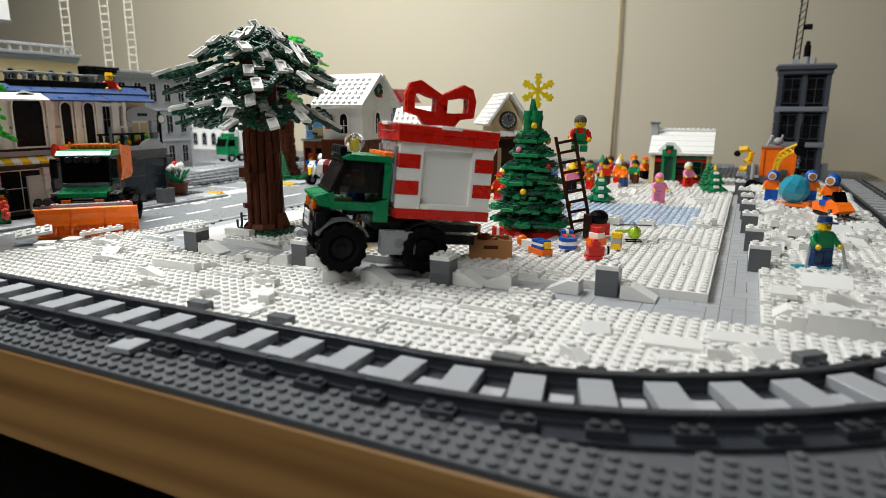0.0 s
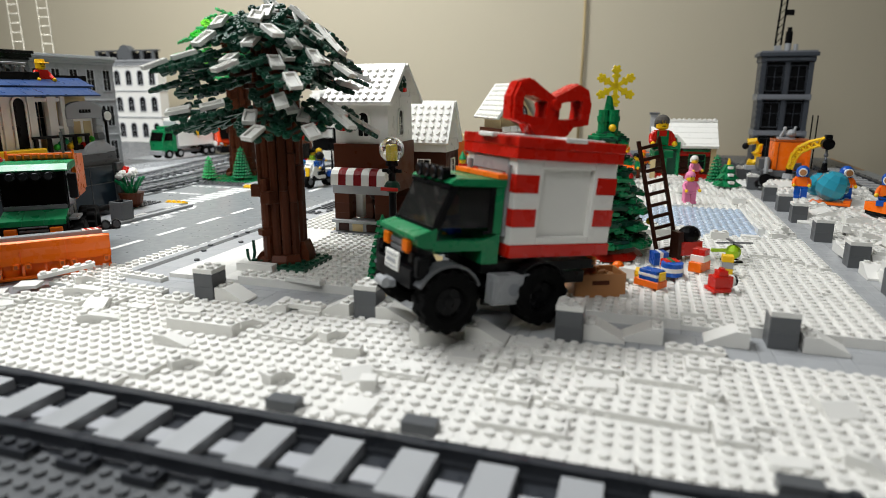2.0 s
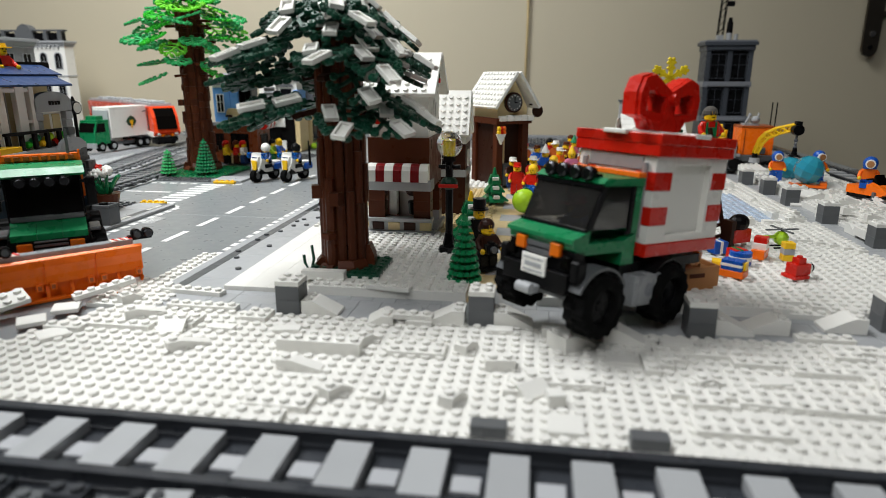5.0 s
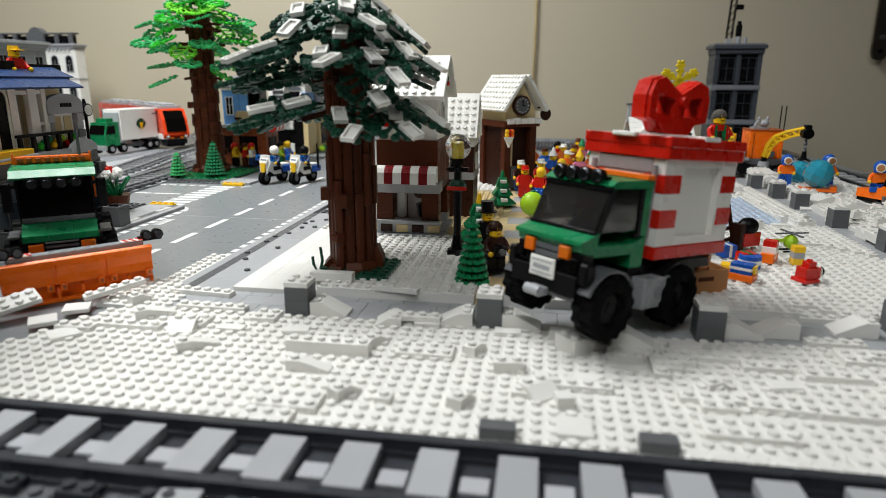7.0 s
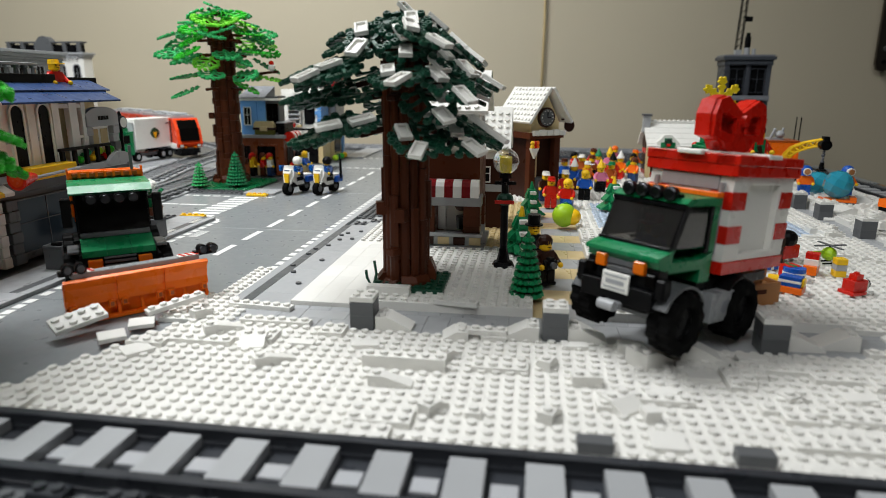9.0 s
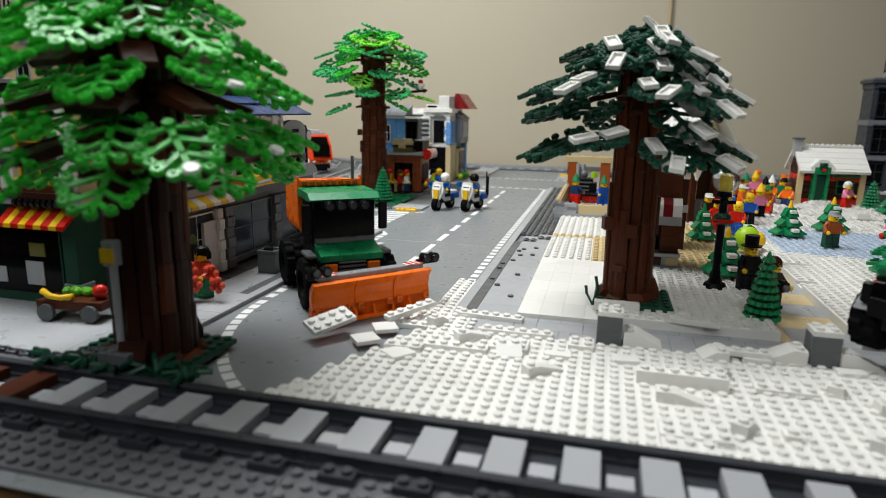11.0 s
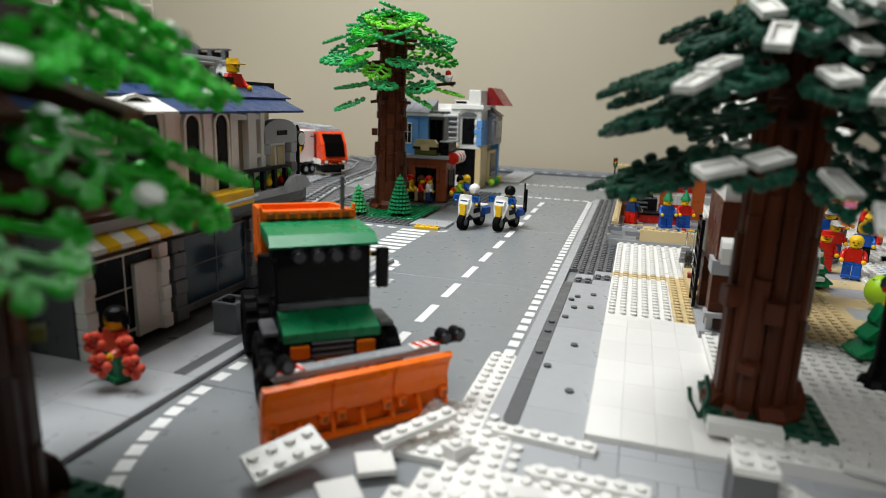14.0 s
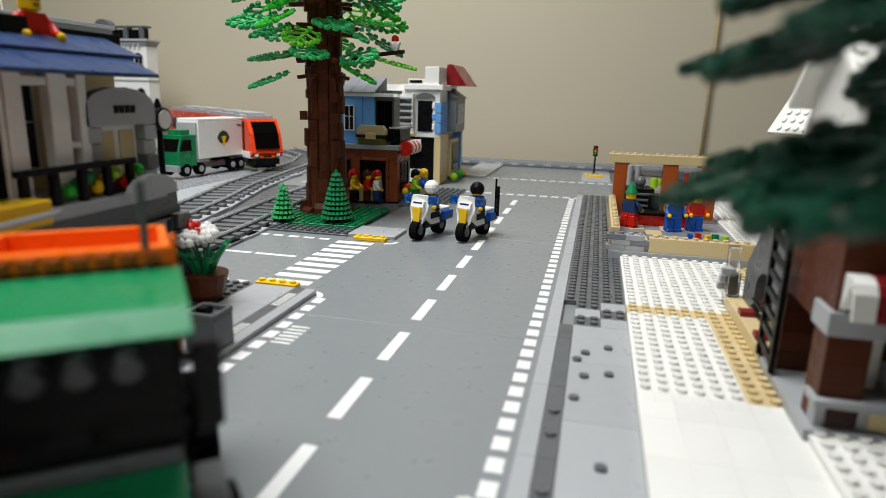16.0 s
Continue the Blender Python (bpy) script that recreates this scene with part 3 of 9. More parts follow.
def trunk(parent, z0, z1, r0, r1, material, rng, flare=1.3, rugged=False):
    """Narrow upright log bricks round a core, with a foot of wider bricks."""
    part("trunk_core", Mesh().cyl(0, 0, z0, z1, r0 * 0.93, 12, r1 * 0.9), DBROWN, parent)
    n = 10 if rugged else 13
    for k in range(n):
        a = 2 * math.pi * k / n
        z = z0 + 0.004
        while z < z1 - 0.004:
            h = min(rng.choice((0.0096, 0.0096, 0.0128, 0.0192) if rugged else (0.0288, 0.0384, 0.048, 0.0576)), z1 - z)
            t = (z - z0) / (z1 - z0)
            r = (r0 * (1 - t) + r1 * t) + rng.choice((0, 0.0012, -0.0012, 0.0028) if rugged else (0, 0, -0.0008, 0.0012))
            w = r * math.tan(math.pi / n) * 0.97
            log = Mesh().prism([(-0.0030, -w), (0.0022, -w), (0.0036, -w * 0.45), (0.0036, w * 0.45), (0.0022, w), (-0.0030, w)], 0, h - 0.0002, "z")
            put(parent, "log", log.data("log", material if rng.random() > 0.25 else BROWN), r * math.cos(a), r * math.sin(a), z, math.degrees(a))
            z += h
    for k in range(9):                           # bricks of the spreading foot
        a = 360 * k / 9 + rng.uniform(-6, 6)
        h = rng.choice((0.0064, 0.0096, 0.0128, 0.0192))
        w = r0 * flare * 0.33
        foot = Mesh().prism([(-0.004, 0), (0.0052, 0), (0.0048, h * 0.55), (0.0012, h), (-0.004, h)], -w, w, "y")
        put(parent, "root_brick", foot.data("root_brick", material if k % 3 else BROWN), r0 * flare * math.cos(math.radians(a)), r0 * flare * math.sin(math.radians(a)), z0, a)
    for k in range(4):                           # odd bricks that stand proud of the bark
        a, z = rng.uniform(0, 360), rng.uniform(z0 + 0.02, z0 + (z1 - z0) * 0.55)
        put(parent, "knot_brick", piece(1, 1, BR * rng.choice((0.5, 1.0)), rng.choice((material, BROWN, OLIVE)), False),
            (r0 + 0.0005) * math.cos(math.radians(a)), (r0 + 0.0005) * math.sin(math.radians(a)), z, a)


def tree(label, x, y, z0, trunk_spec, tiers, mats, seed, snow=0.0, branches=()):
    rng = random.Random(seed)
    t = thing("tree", label, "tree", pose(x, y, z0))
    trunk(t, 0, trunk_spec[0], trunk_spec[1], trunk_spec[2], BROWN if seed != 11 else DBROWN, rng, 1.2 if seed == 5 else 1.3, seed == 8)
    for (z, r0, n, droop) in tiers:
        off = rng.uniform(0, 360)
        for k in range(n):
            a = off + 360 * k / n + rng.uniform(-10, 10)
            rr = r0 * rng.uniform(0.5 if seed == 8 else 0.75, 1.15)
            d = droop + rng.uniform(-7, 9)
            if snow > 0.5:                       # the snow weighs this side down
                c = max(0.0, math.cos(math.radians(a)))
                rr, d = rr * (1 - 0.15 * c), d + 11 * c
            m = pose(0, 0, z + rng.uniform(-0.004, 0.005), 0, 0, a) @ pose(rr, 0, 0, rng.uniform(-13, 13) * (1.9 if seed == 8 else 1), d + (rng.uniform(0, 16) if seed == 8 else 0), 0)
            o = new("leaf", leaf_mesh(rng.choice(mats)))
            o.parent, o.matrix_local = t, m
            if rng.random() < snow and (snow < 0.5 or (a + 138) % 360 < 263):
                if snow < 0.5:                   # small round caps on the leaf tips
                    o = new("snow_cap", LIB.setdefault("snow_cap", Mesh().cyl(0, 0, 0, 0.0022, 0.0042, 10, 0.0036).data("snow_cap", WHITE)))
                    o.parent, o.matrix_local = t, m @ pose(0.042, 0, 0.0016)
                for q in range(rng.choice((2, 2, 3)) if snow > 0.5 else 0):
                    o = new("snow_tile", snow_tile_mesh())
                    o.parent = t
                    o.matrix_local = m @ pose((0.0405, 0.0215, 0.0040)[q] + rng.uniform(-0.003, 0.004), rng.uniform(-0.003, 0.003) + (0, 0.008, 0)[q] * rng.choice((-1, 1)), 0.0030, rng.uniform(-4, 4), rng.uniform(-3, 5), rng.choice((0, 0, 0, 24, -28)) + rng.uniform(-9, 9))
        for k in range(7 if seed == 11 and 0.13 < z < 0.215 else 0):     # sloping brown bricks that carry the leaves
            a = off + 51.4 * k + rng.uniform(-8, 8)
            w = 0.0078 if k % 2 else 0.0118
            bough = Mesh().prism([(0.004, -0.013), (0.020, -0.012), (r0 + 0.010, -0.0215), (r0 + 0.012, -0.0185), (0.020, -0.003), (0.004, -0.002)], -w, w, "y")
            part("bough_brick", bough.move(pose(0, 0, z - 0.004, 0, 0, a)), DBROWN if k % 3 else BROWN, t)
        for k in range(5):
            arm = Mesh().box(0, r0 * 0.6 + (0.014 if seed == 5 else 0.006), -0.0036, 0.0036, -0.004, 0.0, 0.0006).move(pose(0, 0, z - 0.002, 0, droop * 0.6, off + 72 * k))
            part("branch", arm, DBROWN if seed != 8 else BROWN, t)
    return t


SNOW_TREE = tree("tall brown tree with dark green leaves and white snow tiles", 0.2055, -0.199, 0.0097, (0.192, 0.0150, 0.0122),
                 [(0.198, 0.000, 6, 22), (0.187, 0.021, 9, 24), (0.178, 0.010, 4, 20), (0.162, 0.041, 10, 21), (0.150, 0.022, 4, 18), (0.127, 0.038, 10, 22)], [PINE], 5, 1.0)
tree("broad green leafy tree with a brown trunk on a green lawn", -0.195, 0.318, 0.004, (0.246, 0.0185, 0.0135),
     [(0.266, 0.004, 8, 4), (0.254, 0.024, 9, 5), (0.236, 0.046, 10, 4), (0.228, 0.050, 6, 6), (0.206, 0.052, 9, 6), (0.199, 0.056, 6, 8), (0.172, 0.048, 7, 8), (0.156, 0.040, 3, 14)], [BGREEN, LEAF, MGREEN, MGREEN], 8, 0.0)
tree("large bright green leafy tree beside the bend of the road", -0.068, -0.388, 0.0034, (0.206, 0.0185, 0.0205),
     [(0.220, 0.004, 6, 20), (0.206, 0.020, 7, 26), (0.190, 0.036, 8, 26), (0.168, 0.050, 12, 26), (0.143, 0.056, 12, 25), (0.124, 0.054, 9, 28)], [LEAF], 11, 0.16)
bird = thing("toy_bird", "small white toy bird with a red cap on a branch", "toy bird", pose(-0.114, 0.318, 0.180))
part("body", Mesh().ball((0, 0, 0.006), 0.0055, 10, 7).box(-0.001, 0.006, -0.002, 0.002, 0.007, 0.010, 0.0005), WHITE, bird)
part("cap", Mesh().ball((0, 0, 0.0125), 0.0042, 10, 6), RED, bird)
part("twig", Mesh().tube([(-0.072, 0.010, -0.014), (-0.03, 0.006, -0.004), (0.010, 0, 0.0)], 0.0022, 7), DBROWN, bird)
rng = random.Random(77)
for k in range(9):
    bough = new("leaf", leaf_mesh(PINE))
    bough.parent = SNOW_TREE
    bough.matrix_local = pose(0, 0, (0.122, 0.148, 0.166)[k % 3] + rng.uniform(-0.003, 0.003), 0, 0, 150 + 9 * k) @ pose(0.040 + 0.006 * (k % 2), 0, 0, rng.uniform(-12, 12), 19 + rng.uniform(-5, 6), 0)
solo("lawn_plate", piece(16, 14, PL, GREEN), GREEN, "green studded lawn plate under a tree", "plate", pose(-0.260, 0.246, 0.0004))
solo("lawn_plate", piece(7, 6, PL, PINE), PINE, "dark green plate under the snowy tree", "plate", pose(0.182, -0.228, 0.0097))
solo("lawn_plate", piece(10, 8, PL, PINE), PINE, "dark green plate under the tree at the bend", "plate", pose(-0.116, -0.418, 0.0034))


def pine(label, x, y, z, h, r, material=GREEN, n=8, pot=None, category="tree"):
    t = thing("fir_tree", label, category, pose(x, y, z, 0, 0, 17))
    part("trunk", Mesh().cyl(0, 0, 0, h * 0.5, r * 0.22, 8), pot or BROWN, t)
    if pot:
        part("pot", Mesh().cyl(0, 0, 0, h * 0.16, r * 0.55, 12, r * 0.62), pot, t)
    rows = max(6, int(h / 0.0055))
    b = Mesh()
    for k in range(rows):
        f = k / rows
        rr = r * (1 - f) ** 0.9 + 0.0016
        zz = h * (0.10 + 0.86 * f)
        b.cyl(0, 0, zz, zz + h / rows * 0.7, rr * 0.72, 12, rr * 0.45)
        m = max(6, int(2 * math.pi * rr / 0.0052))
        for q in range(m):
            a = 2 * math.pi * (q + 0.5 * (k % 2)) / m
            b.cyl(rr * 0.82 * math.cos(a), rr * 0.82 * math.sin(a), zz, zz + 0.0028, 0.0026, 7, 0.0014, bottom=True)
    b.cyl(0, 0, h * 0.92, h, 0.0022, 8, 0.0006)
    part("foliage", b, material, t)
    return t


pine("small green moulded fir tree on the lawn", -0.159, 0.262, 0.0036, 0.056, 0.0165)
pine("small green moulded fir tree on the lawn", -0.214, 0.250, 0.0036, 0.040, 0.0115, MGREEN)
pine("dark green potted fir tree beside the footpath", 0.2990, -0.214, 0.0034, 0.054, 0.0116, GREEN, pot=BROWN)
pine("small decorated green fir tree beside the cabin", 0.592, 0.43, 0.0066, 0.046, 0.014, GREEN)


def christmas_tree(x, y, z):
    t = thing("christmas_tree", "tall dark green Christmas tree with a yellow star", "tree", pose(x, y, z))
    part("trunk", Mesh().cyl(0, 0, 0, 0.02, 0.008, 10), BROWN, t)
    part("skirt", Mesh().cyl(0, 0, 0, 0.005, 0.036, 16, 0.03), RED, t)
    rng = random.Random(3)
    for k, rr in enumerate((0.0400, 0.0385, 0.0345, 0.0305, 0.0260, 0.0215, 0.0170)):
        zz = 0.0105 + 0.0135 * k
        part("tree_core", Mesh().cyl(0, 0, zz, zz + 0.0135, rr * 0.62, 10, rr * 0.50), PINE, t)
        for layer in range(3):                   # each tier is three rings of studded plates
            r1 = rr * (1.0, 0.88, 0.74)[layer]
            b = Mesh()
            m = max(6, int(2 * math.pi * r1 / 0.0125))
            for q in range(m):
                k0 = len(b.v)
                w, n = rng.choice(((0.0039, 1), (0.0078, 2), (0.0078, 2)))
                b.box(-0.016, 0, -w, w, 0, 0.0031, 0.0002)
                for c in range(n):
                    b.cyl(-0.0040, (c - (n - 1) / 2) * 0.0078, 0.0031, 0.0047, 0.0024, 8)
                b.move(pose(0, 0, zz + 0.0033 * layer, 0, 0, 360 * (q + 0.37 * layer) / m + rng.uniform(-10, 10)) @ pose(r1 * rng.uniform(0.80, 1.10), 0, rng.choice((0, 0, 0.0016)), rng.uniform(-3, 3), rng.uniform(2, 9), 0), k0)
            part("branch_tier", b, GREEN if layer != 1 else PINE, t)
    for q in range(4):
        part("tree_top", Mesh().cyl(0.0042 * (1 if q % 2 else -1), 0.0042 * (1 if q // 2 else -1), 0.104, 0.1225, 0.0041, 10).cyl(0.0042 * (1 if q % 2 else -1), 0.0042 * (1 if q // 2 else -1), 0.1130, 0.1175, 0.0050, 10), GREEN, t)
    part("tip", Mesh().cyl(0, 0, 0.1225, 0.1340, 0.0044, 10, 0.0024), GREEN, t)
    for k in range(12):
        a, zz = k * 2.4, 0.03 + 0.0078 * k
        rr = 0.043 * (1 - (zz - 0.01) / 0.112) + 0.004
        part("bauble", Mesh().ball((rr * math.cos(a), rr * math.sin(a), zz), 0.0032, 10, 6), (YELLOW, RED, YELLOW, PINK)[k % 4], t, smooth=True)
    star = Mesh()
    for k in range(6):                           # six arms with barbs in pairs
        k0 = len(star.v)
        star.box(0, 0.0138, -0.0017, 0.0017, -0.0015, 0.0015, 0.0003)
        for (u, ln) in ((0.0065, 0.0040), (0.0105, 0.0046), (0.0140, 0.0034)):
            for s in (-1, 1):
                k1 = len(star.v)
                star.box(0, ln, -0.0013, 0.0013, -0.0014, 0.0014, 0.0003)
                star.move(pose(u, 0, 0, 0, 0, 48 * s), k1)
        star.move(pose(0.004, 0, 0.1415, 90, 0, 12) @ pose(0, 0, 0, 0, 0, 30 + 60 * k), k0)
    part("star", star, TYELLOW, t, "clear yellow snowflake star")
    return t


christmas_tree(0.452, -0.086, 0.0097)


# ---- small figures ----
def figure(label, x, y, z, rz, legs, torso, head=YELLOW, hat=None, hat_kind="hair", arms=None, lean=0, sit=False, bib=None):
    """A toy figure as one plain shape."""
    arms = arms or torso
    L = Mesh()
    if sit:
        L.box(-0.0078, -0.0003, -0.012, 0.004, 0.006, 0.012, 0.0005).box(0.0003, 0.0078, -0.012, 0.004, 0.006, 0.012, 0.0005)
    else:
        for s in (-1, 1):
            L.box(min(s * 0.0003, s * 0.0078), max(s * 0.0003, s * 0.0078), -0.004, 0.004, 0.0, 0.0125, 0.0005)
            L.box(min(s * 0.0003, s * 0.0078), max(s * 0.0003, s * 0.0078), -0.006, 0.004, 0.0, 0.003, 0.0005)
    L.box(-0.0078, 0.0078, -0.0038, 0.0038, 0.0125, 0.0155, 0.0004)
    T = Mesh().prism([(-0.0076, 0.0157), (0.0076, 0.0157), (0.0056, 0.0283), (-0.0056, 0.0283)], -0.0038, 0.0038, "y")
    A, Hd = Mesh(), Mesh()
    for s in (-1, 1):
        A.tube([(s * 0.006, 0, 0.0266), (s * 0.0086, -0.0006, 0.0235), (s * 0.0094, -0.004, 0.0195), (s * 0.0090, -0.0068, 0.0180)], 0.0022, 8)
        Hd.ball((s * 0.0089, -0.0088, 0.0174), 0.0023, 8, 5)
    Hd.cyl(0, 0, 0.0283, 0.0292, 0.0032, 12)
    Hd.cyl(0, 0, 0.0292, 0.0300, 0.0040, 14, 0.0051).cyl(0, 0, 0.0300, 0.0368, 0.0051, 14).cyl(0, 0, 0.0368, 0.0378, 0.0051, 14, 0.0040)
    face = Mesh()
    for s in (-1, 1):
        face.box(s * 0.0018 - 0.0005, s * 0.0018 + 0.0005, -0.0053, -0.0045, 0.0338, 0.0349, 0)
    face.box(-0.0014, 0.0014, -0.0053, -0.0046, 0.0316, 0.0321, 0)
    pairs = [(L, legs), (T, torso), (A, arms), (Hd, head), (face, BLACK)]
    if bib is not None:
        pairs.append((Mesh().box(-0.0050, 0.0050, -0.0046, -0.0037, 0.0158, 0.0235, 0.0003).box(-0.0048, -0.0032, -0.0046, -0.0037, 0.0235, 0.0280, 0.0002).box(0.0032, 0.0048, -0.0046, -0.0037, 0.0235, 0.0280, 0.0002), bib))
    if hat is not None:
        K = Mesh()
        if hat_kind == "helmet":
            K.ball((0, 0.0003, 0.0350), 0.0072, 12, 8)
        elif hat_kind == "cone":
            K.cyl(0, 0, 0.0352, 0.0375, 0.0066, 12, 0.0058).cyl(0, 0, 0.0375, 0.048, 0.0056, 12, 0.0008)
        elif hat_kind == "tophat":
            K.cyl(0, 0, 0.0362, 0.0372, 0.0078, 14).cyl(0, 0, 0.0372, 0.0455, 0.0052, 14, 0.0056)
        elif hat_kind == "cap":
            K.cyl(0, 0, 0.0352, 0.0400, 0.0056, 12, 0.0046).box(-0.0046, 0.0046, -0.0098, -0.002, 0.0352, 0.0362, 0.0003)
        elif hat_kind == "hood":
            K.ball((0, 0.0008, 0.0345), 0.0080, 12, 8).cyl(0, 0, 0.0283, 0.032, 0.0068, 12)
            pairs.append((Mesh().cyl(0, 0.0342, -0.0088, -0.0050, 0.0052, 14, axis="y", bottom=True), WHITE))
            pairs.append((Mesh().cyl(0, 0.0342, -0.0094, -0.0080, 0.0039, 12, axis="y", bottom=True), NOUGAT))
        else:
            K.ball((0, 0.0008, 0.0358), 0.0062, 12, 7, (1, 1, 0.9)).box(-0.0056, 0.0056, 0.001, 0.0058, 0.0300, 0.0365, 0.001)
        pairs.append((K, hat))
    return solo("toy_figure", joined("toy_figure", pairs), None, label, "toy figure", pose(x, y, z, lean, 0, rz), "toy figures")


# ---- the delivery truck with the gift box ----
TURN_X = Matrix(((1, 0, 0, 0), (0, 0, 1, 0), (0, 1, 0, 0), (0, 0, 0, 1)))


def wheel(parent, x, y, z, r, w, side, rim=LGREY):
    """A tyre with deep lugs round a sunken hub; its axle runs along y."""
    n = 56
    ang = [2 * math.pi * i / n for i in range(n)]

    def circle(a, q, lug=None):
        rad = [q if lug is None or (i // 2 + lug) % 2 else q * 0.925 for i in range(n)]
        return [(x + rad[i] * math.cos(t), y + side * a, z + rad[i] * math.sin(t)) for i, t in enumerate(ang)]

    h = w / 2
    ty = part("tyre", Mesh().lathe([circle(h - 0.0045, r * 0.50), circle(h - 0.0008, r * 0.56), circle(h, r * 0.62), circle(h - 0.0003, r * 0.86), circle(h - 0.0012, r * 1.01, 0), circle(0.0006, r * 1.01, 0),
                                    circle(-0.0006, r * 1.01, 1), circle(0.0012 - h, r * 1.01, 1), circle(0.0003 - h, r * 0.86), circle(-h, r * 0.62), circle(-h + 0.003, r * 0.5)], True), RUBBER, parent)
    part("rim", Mesh().lathe([circle(h - 0.0040, r * 0.52), circle(h - 0.0034, r * 0.44), circle(h - 0.0060, r * 0.40), circle(h - 0.0060, r * 0.22), circle(h - 0.0034, r * 0.19), circle(h - 0.0030, r * 0.08)]), rim, parent)
    for k in range(5):
        b = Mesh().box(r * 0.18, r * 0.42, -r * 0.055, r * 0.055, -0.0008, 0.0008, 0.0003)
        b.move(pose(x, y + side * (h - 0.0046), z, 90, 0, 0) @ pose(0, 0, 0, 0, 0, 72 * k + 20))
        part("spoke", b, rim, parent)
    return ty


def fender(r0, r1, x, z, y0, y1, a0=10, a1=170, n=12):
    """A curved mudguard: an arc of sheet bent round the wheel."""
    rings = []
    for k in range(n + 1):
        a = math.radians(a0 + (a1 - a0) * k / n)
        rings.append([(x + r * math.cos(a), y, z + r * math.sin(a)) for r, y in ((r0, y0), (r0, y1), (r1, y1), (r1, y0))])
    return Mesh().lathe(rings)


def delivery_truck(m):
    t = thing("delivery_truck", "green toy truck carrying a red and white striped gift box", "truck", m)
    H = 0.0275                                   # half the width of the load
    part("chassis", Mesh().box(-0.084, 0.046, -0.012, 0.012, 0.028, 0.036).box(-0.082, 0.01, -0.022, 0.022, 0.040, 0.046), BLACK, t)
    part("axle", Mesh().cyl(0.0365, 0.027, -0.026, 0.026, 0.004, 8, axis="y").cyl(-0.031, 0.027, -0.026, 0.026, 0.004, 8, axis="y"), DGREY, t)
    for x in (0.0330, -0.031):
        for s in (-1, 1):
            wheel(t, x, s * 0.027, 0.0268 + (0.003 if x > 0 and s < 0 else 0.0), 0.0182, 0.016, s, BLACK)
    # cab
    cab = part("cab", Mesh().prism([(0.000, 0.046), (0.012, 0.046), (0.012, 0.054), (0.046, 0.054), (0.056, 0.057), (0.057, 0.0620), (0.048, 0.0645), (0.0455, 0.0655),
                                    (0.0440, 0.0655), (0.0440, 0.060), (0.012, 0.060), (0.000, 0.064)], -0.0238, 0.0238, "y"), GREEN, t, "green cab with a sloping bonnet")
    part("bonnet", Mesh().prism([(0.0445, 0.0672), (0.0590, 0.0630), (0.0590, 0.0608), (0.0445, 0.0652)], -0.0244, 0.0244, "y"), GREEN, cab)
    part("roof", Mesh().prism([(-0.001, 0.0910), (0.036, 0.0910), (0.0385, 0.0922), (0.034, 0.0950), (-0.001, 0.0955)], -0.0242, 0.0242, "y"), GREEN, cab)
    part("rear_wall", Mesh().box(-0.0005, 0.0055, -0.0238, 0.0238, 0.064, 0.0908), GREEN, cab)
    part("roof_rim", Mesh().box(-0.0012, 0.006, -0.0244, 0.0244, 0.0957, 0.0985), ORANGE, cab, "orange strip over the cab")
    for s in (-1, 1):
        y0, y1 = sorted((s * 0.0226, s * 0.0238))
        part("door_frame", Mesh().box(0.0055, 0.009, y0, y1, 0.064, 0.0908).prism([(0.0320, 0.0908), (0.0362, 0.0908), (0.0472, 0.0655), (0.0430, 0.0655)], y0, y1, "y"), BLACK, cab)
        part("side_window", Mesh().prism([(0.009, 0.0672), (0.0428, 0.0672), (0.0320, 0.0905), (0.009, 0.0905)], s * 0.0224 - 0.0004, s * 0.0224 + 0.0004, "y"), SMOKEGLASS, cab)
        part("door_handle", Mesh().box(0.009, 0.013, min(s * 0.0238, s * 0.0252), max(s * 0.0238, s * 0.0252), 0.0640, 0.0657), BLACK, cab)
        part("fender", fender(0.0200, 0.0216, 0.0330, 0.0268, min(s * 0.020, s * 0.0320), max(s * 0.020, s * 0.0320), 25, 155), DGREY, t)
        part("fender", fender(0.0200, 0.0214, -0.031, 0.0268, min(s * 0.020, s * 0.0310), max(s * 0.020, s * 0.0310), 35, 145), BLACK, t)
        part("exhaust_pipe" if s > 0 else "grab_pipe", Mesh().cyl(-0.0032, s * 0.0215, 0.062, 0.104, 0.0017, 8), SILVER, t)
        part("tool_box", Mesh().box(-0.0235, 0.0060, min(s * 0.0225, s * 0.0315), max(s * 0.0225, s * 0.0315), 0.0225, 0.0405, 0.0005), SILVER, t, "flat silver side locker")
        part("locker_rim", Mesh().box(-0.0215, 0.0040, min(s * 0.0314, s * 0.0319), max(s * 0.0314, s * 0.0319), 0.0250, 0.0385, 0.0002), SILVER, t)
        part("locker_emblem", Mesh().cyl(-0.0088, 0.0318, min(s * 0.0318, s * 0.0323), max(s * 0.0318, s * 0.0323), 0.0040, 16, axis="y", bottom=True).move(pose(0, 0, 0)), MGREY, t)
        part("tail_lamp", Mesh().box(-0.084, -0.080, min(s * 0.016, s * 0.022), max(s * 0.016, s * 0.022), 0.042, 0.047), TORANGE, t)
    part("windscreen", Mesh().prism([(0.0352, 0.0908), (0.0463, 0.0672), (0.0476, 0.0672), (0.0367, 0.0908)], -0.0225, 0.0225, "y"), SMOKEGLASS, cab, "smoked see-through windscreen")
    part("windscreen_frame", Mesh().prism([(0.0362, 0.0912), (0.0382, 0.0912), (0.0385, 0.0892), (0.0372, 0.0892)], -0.0238, 0.0238, "y"), BLACK, cab)
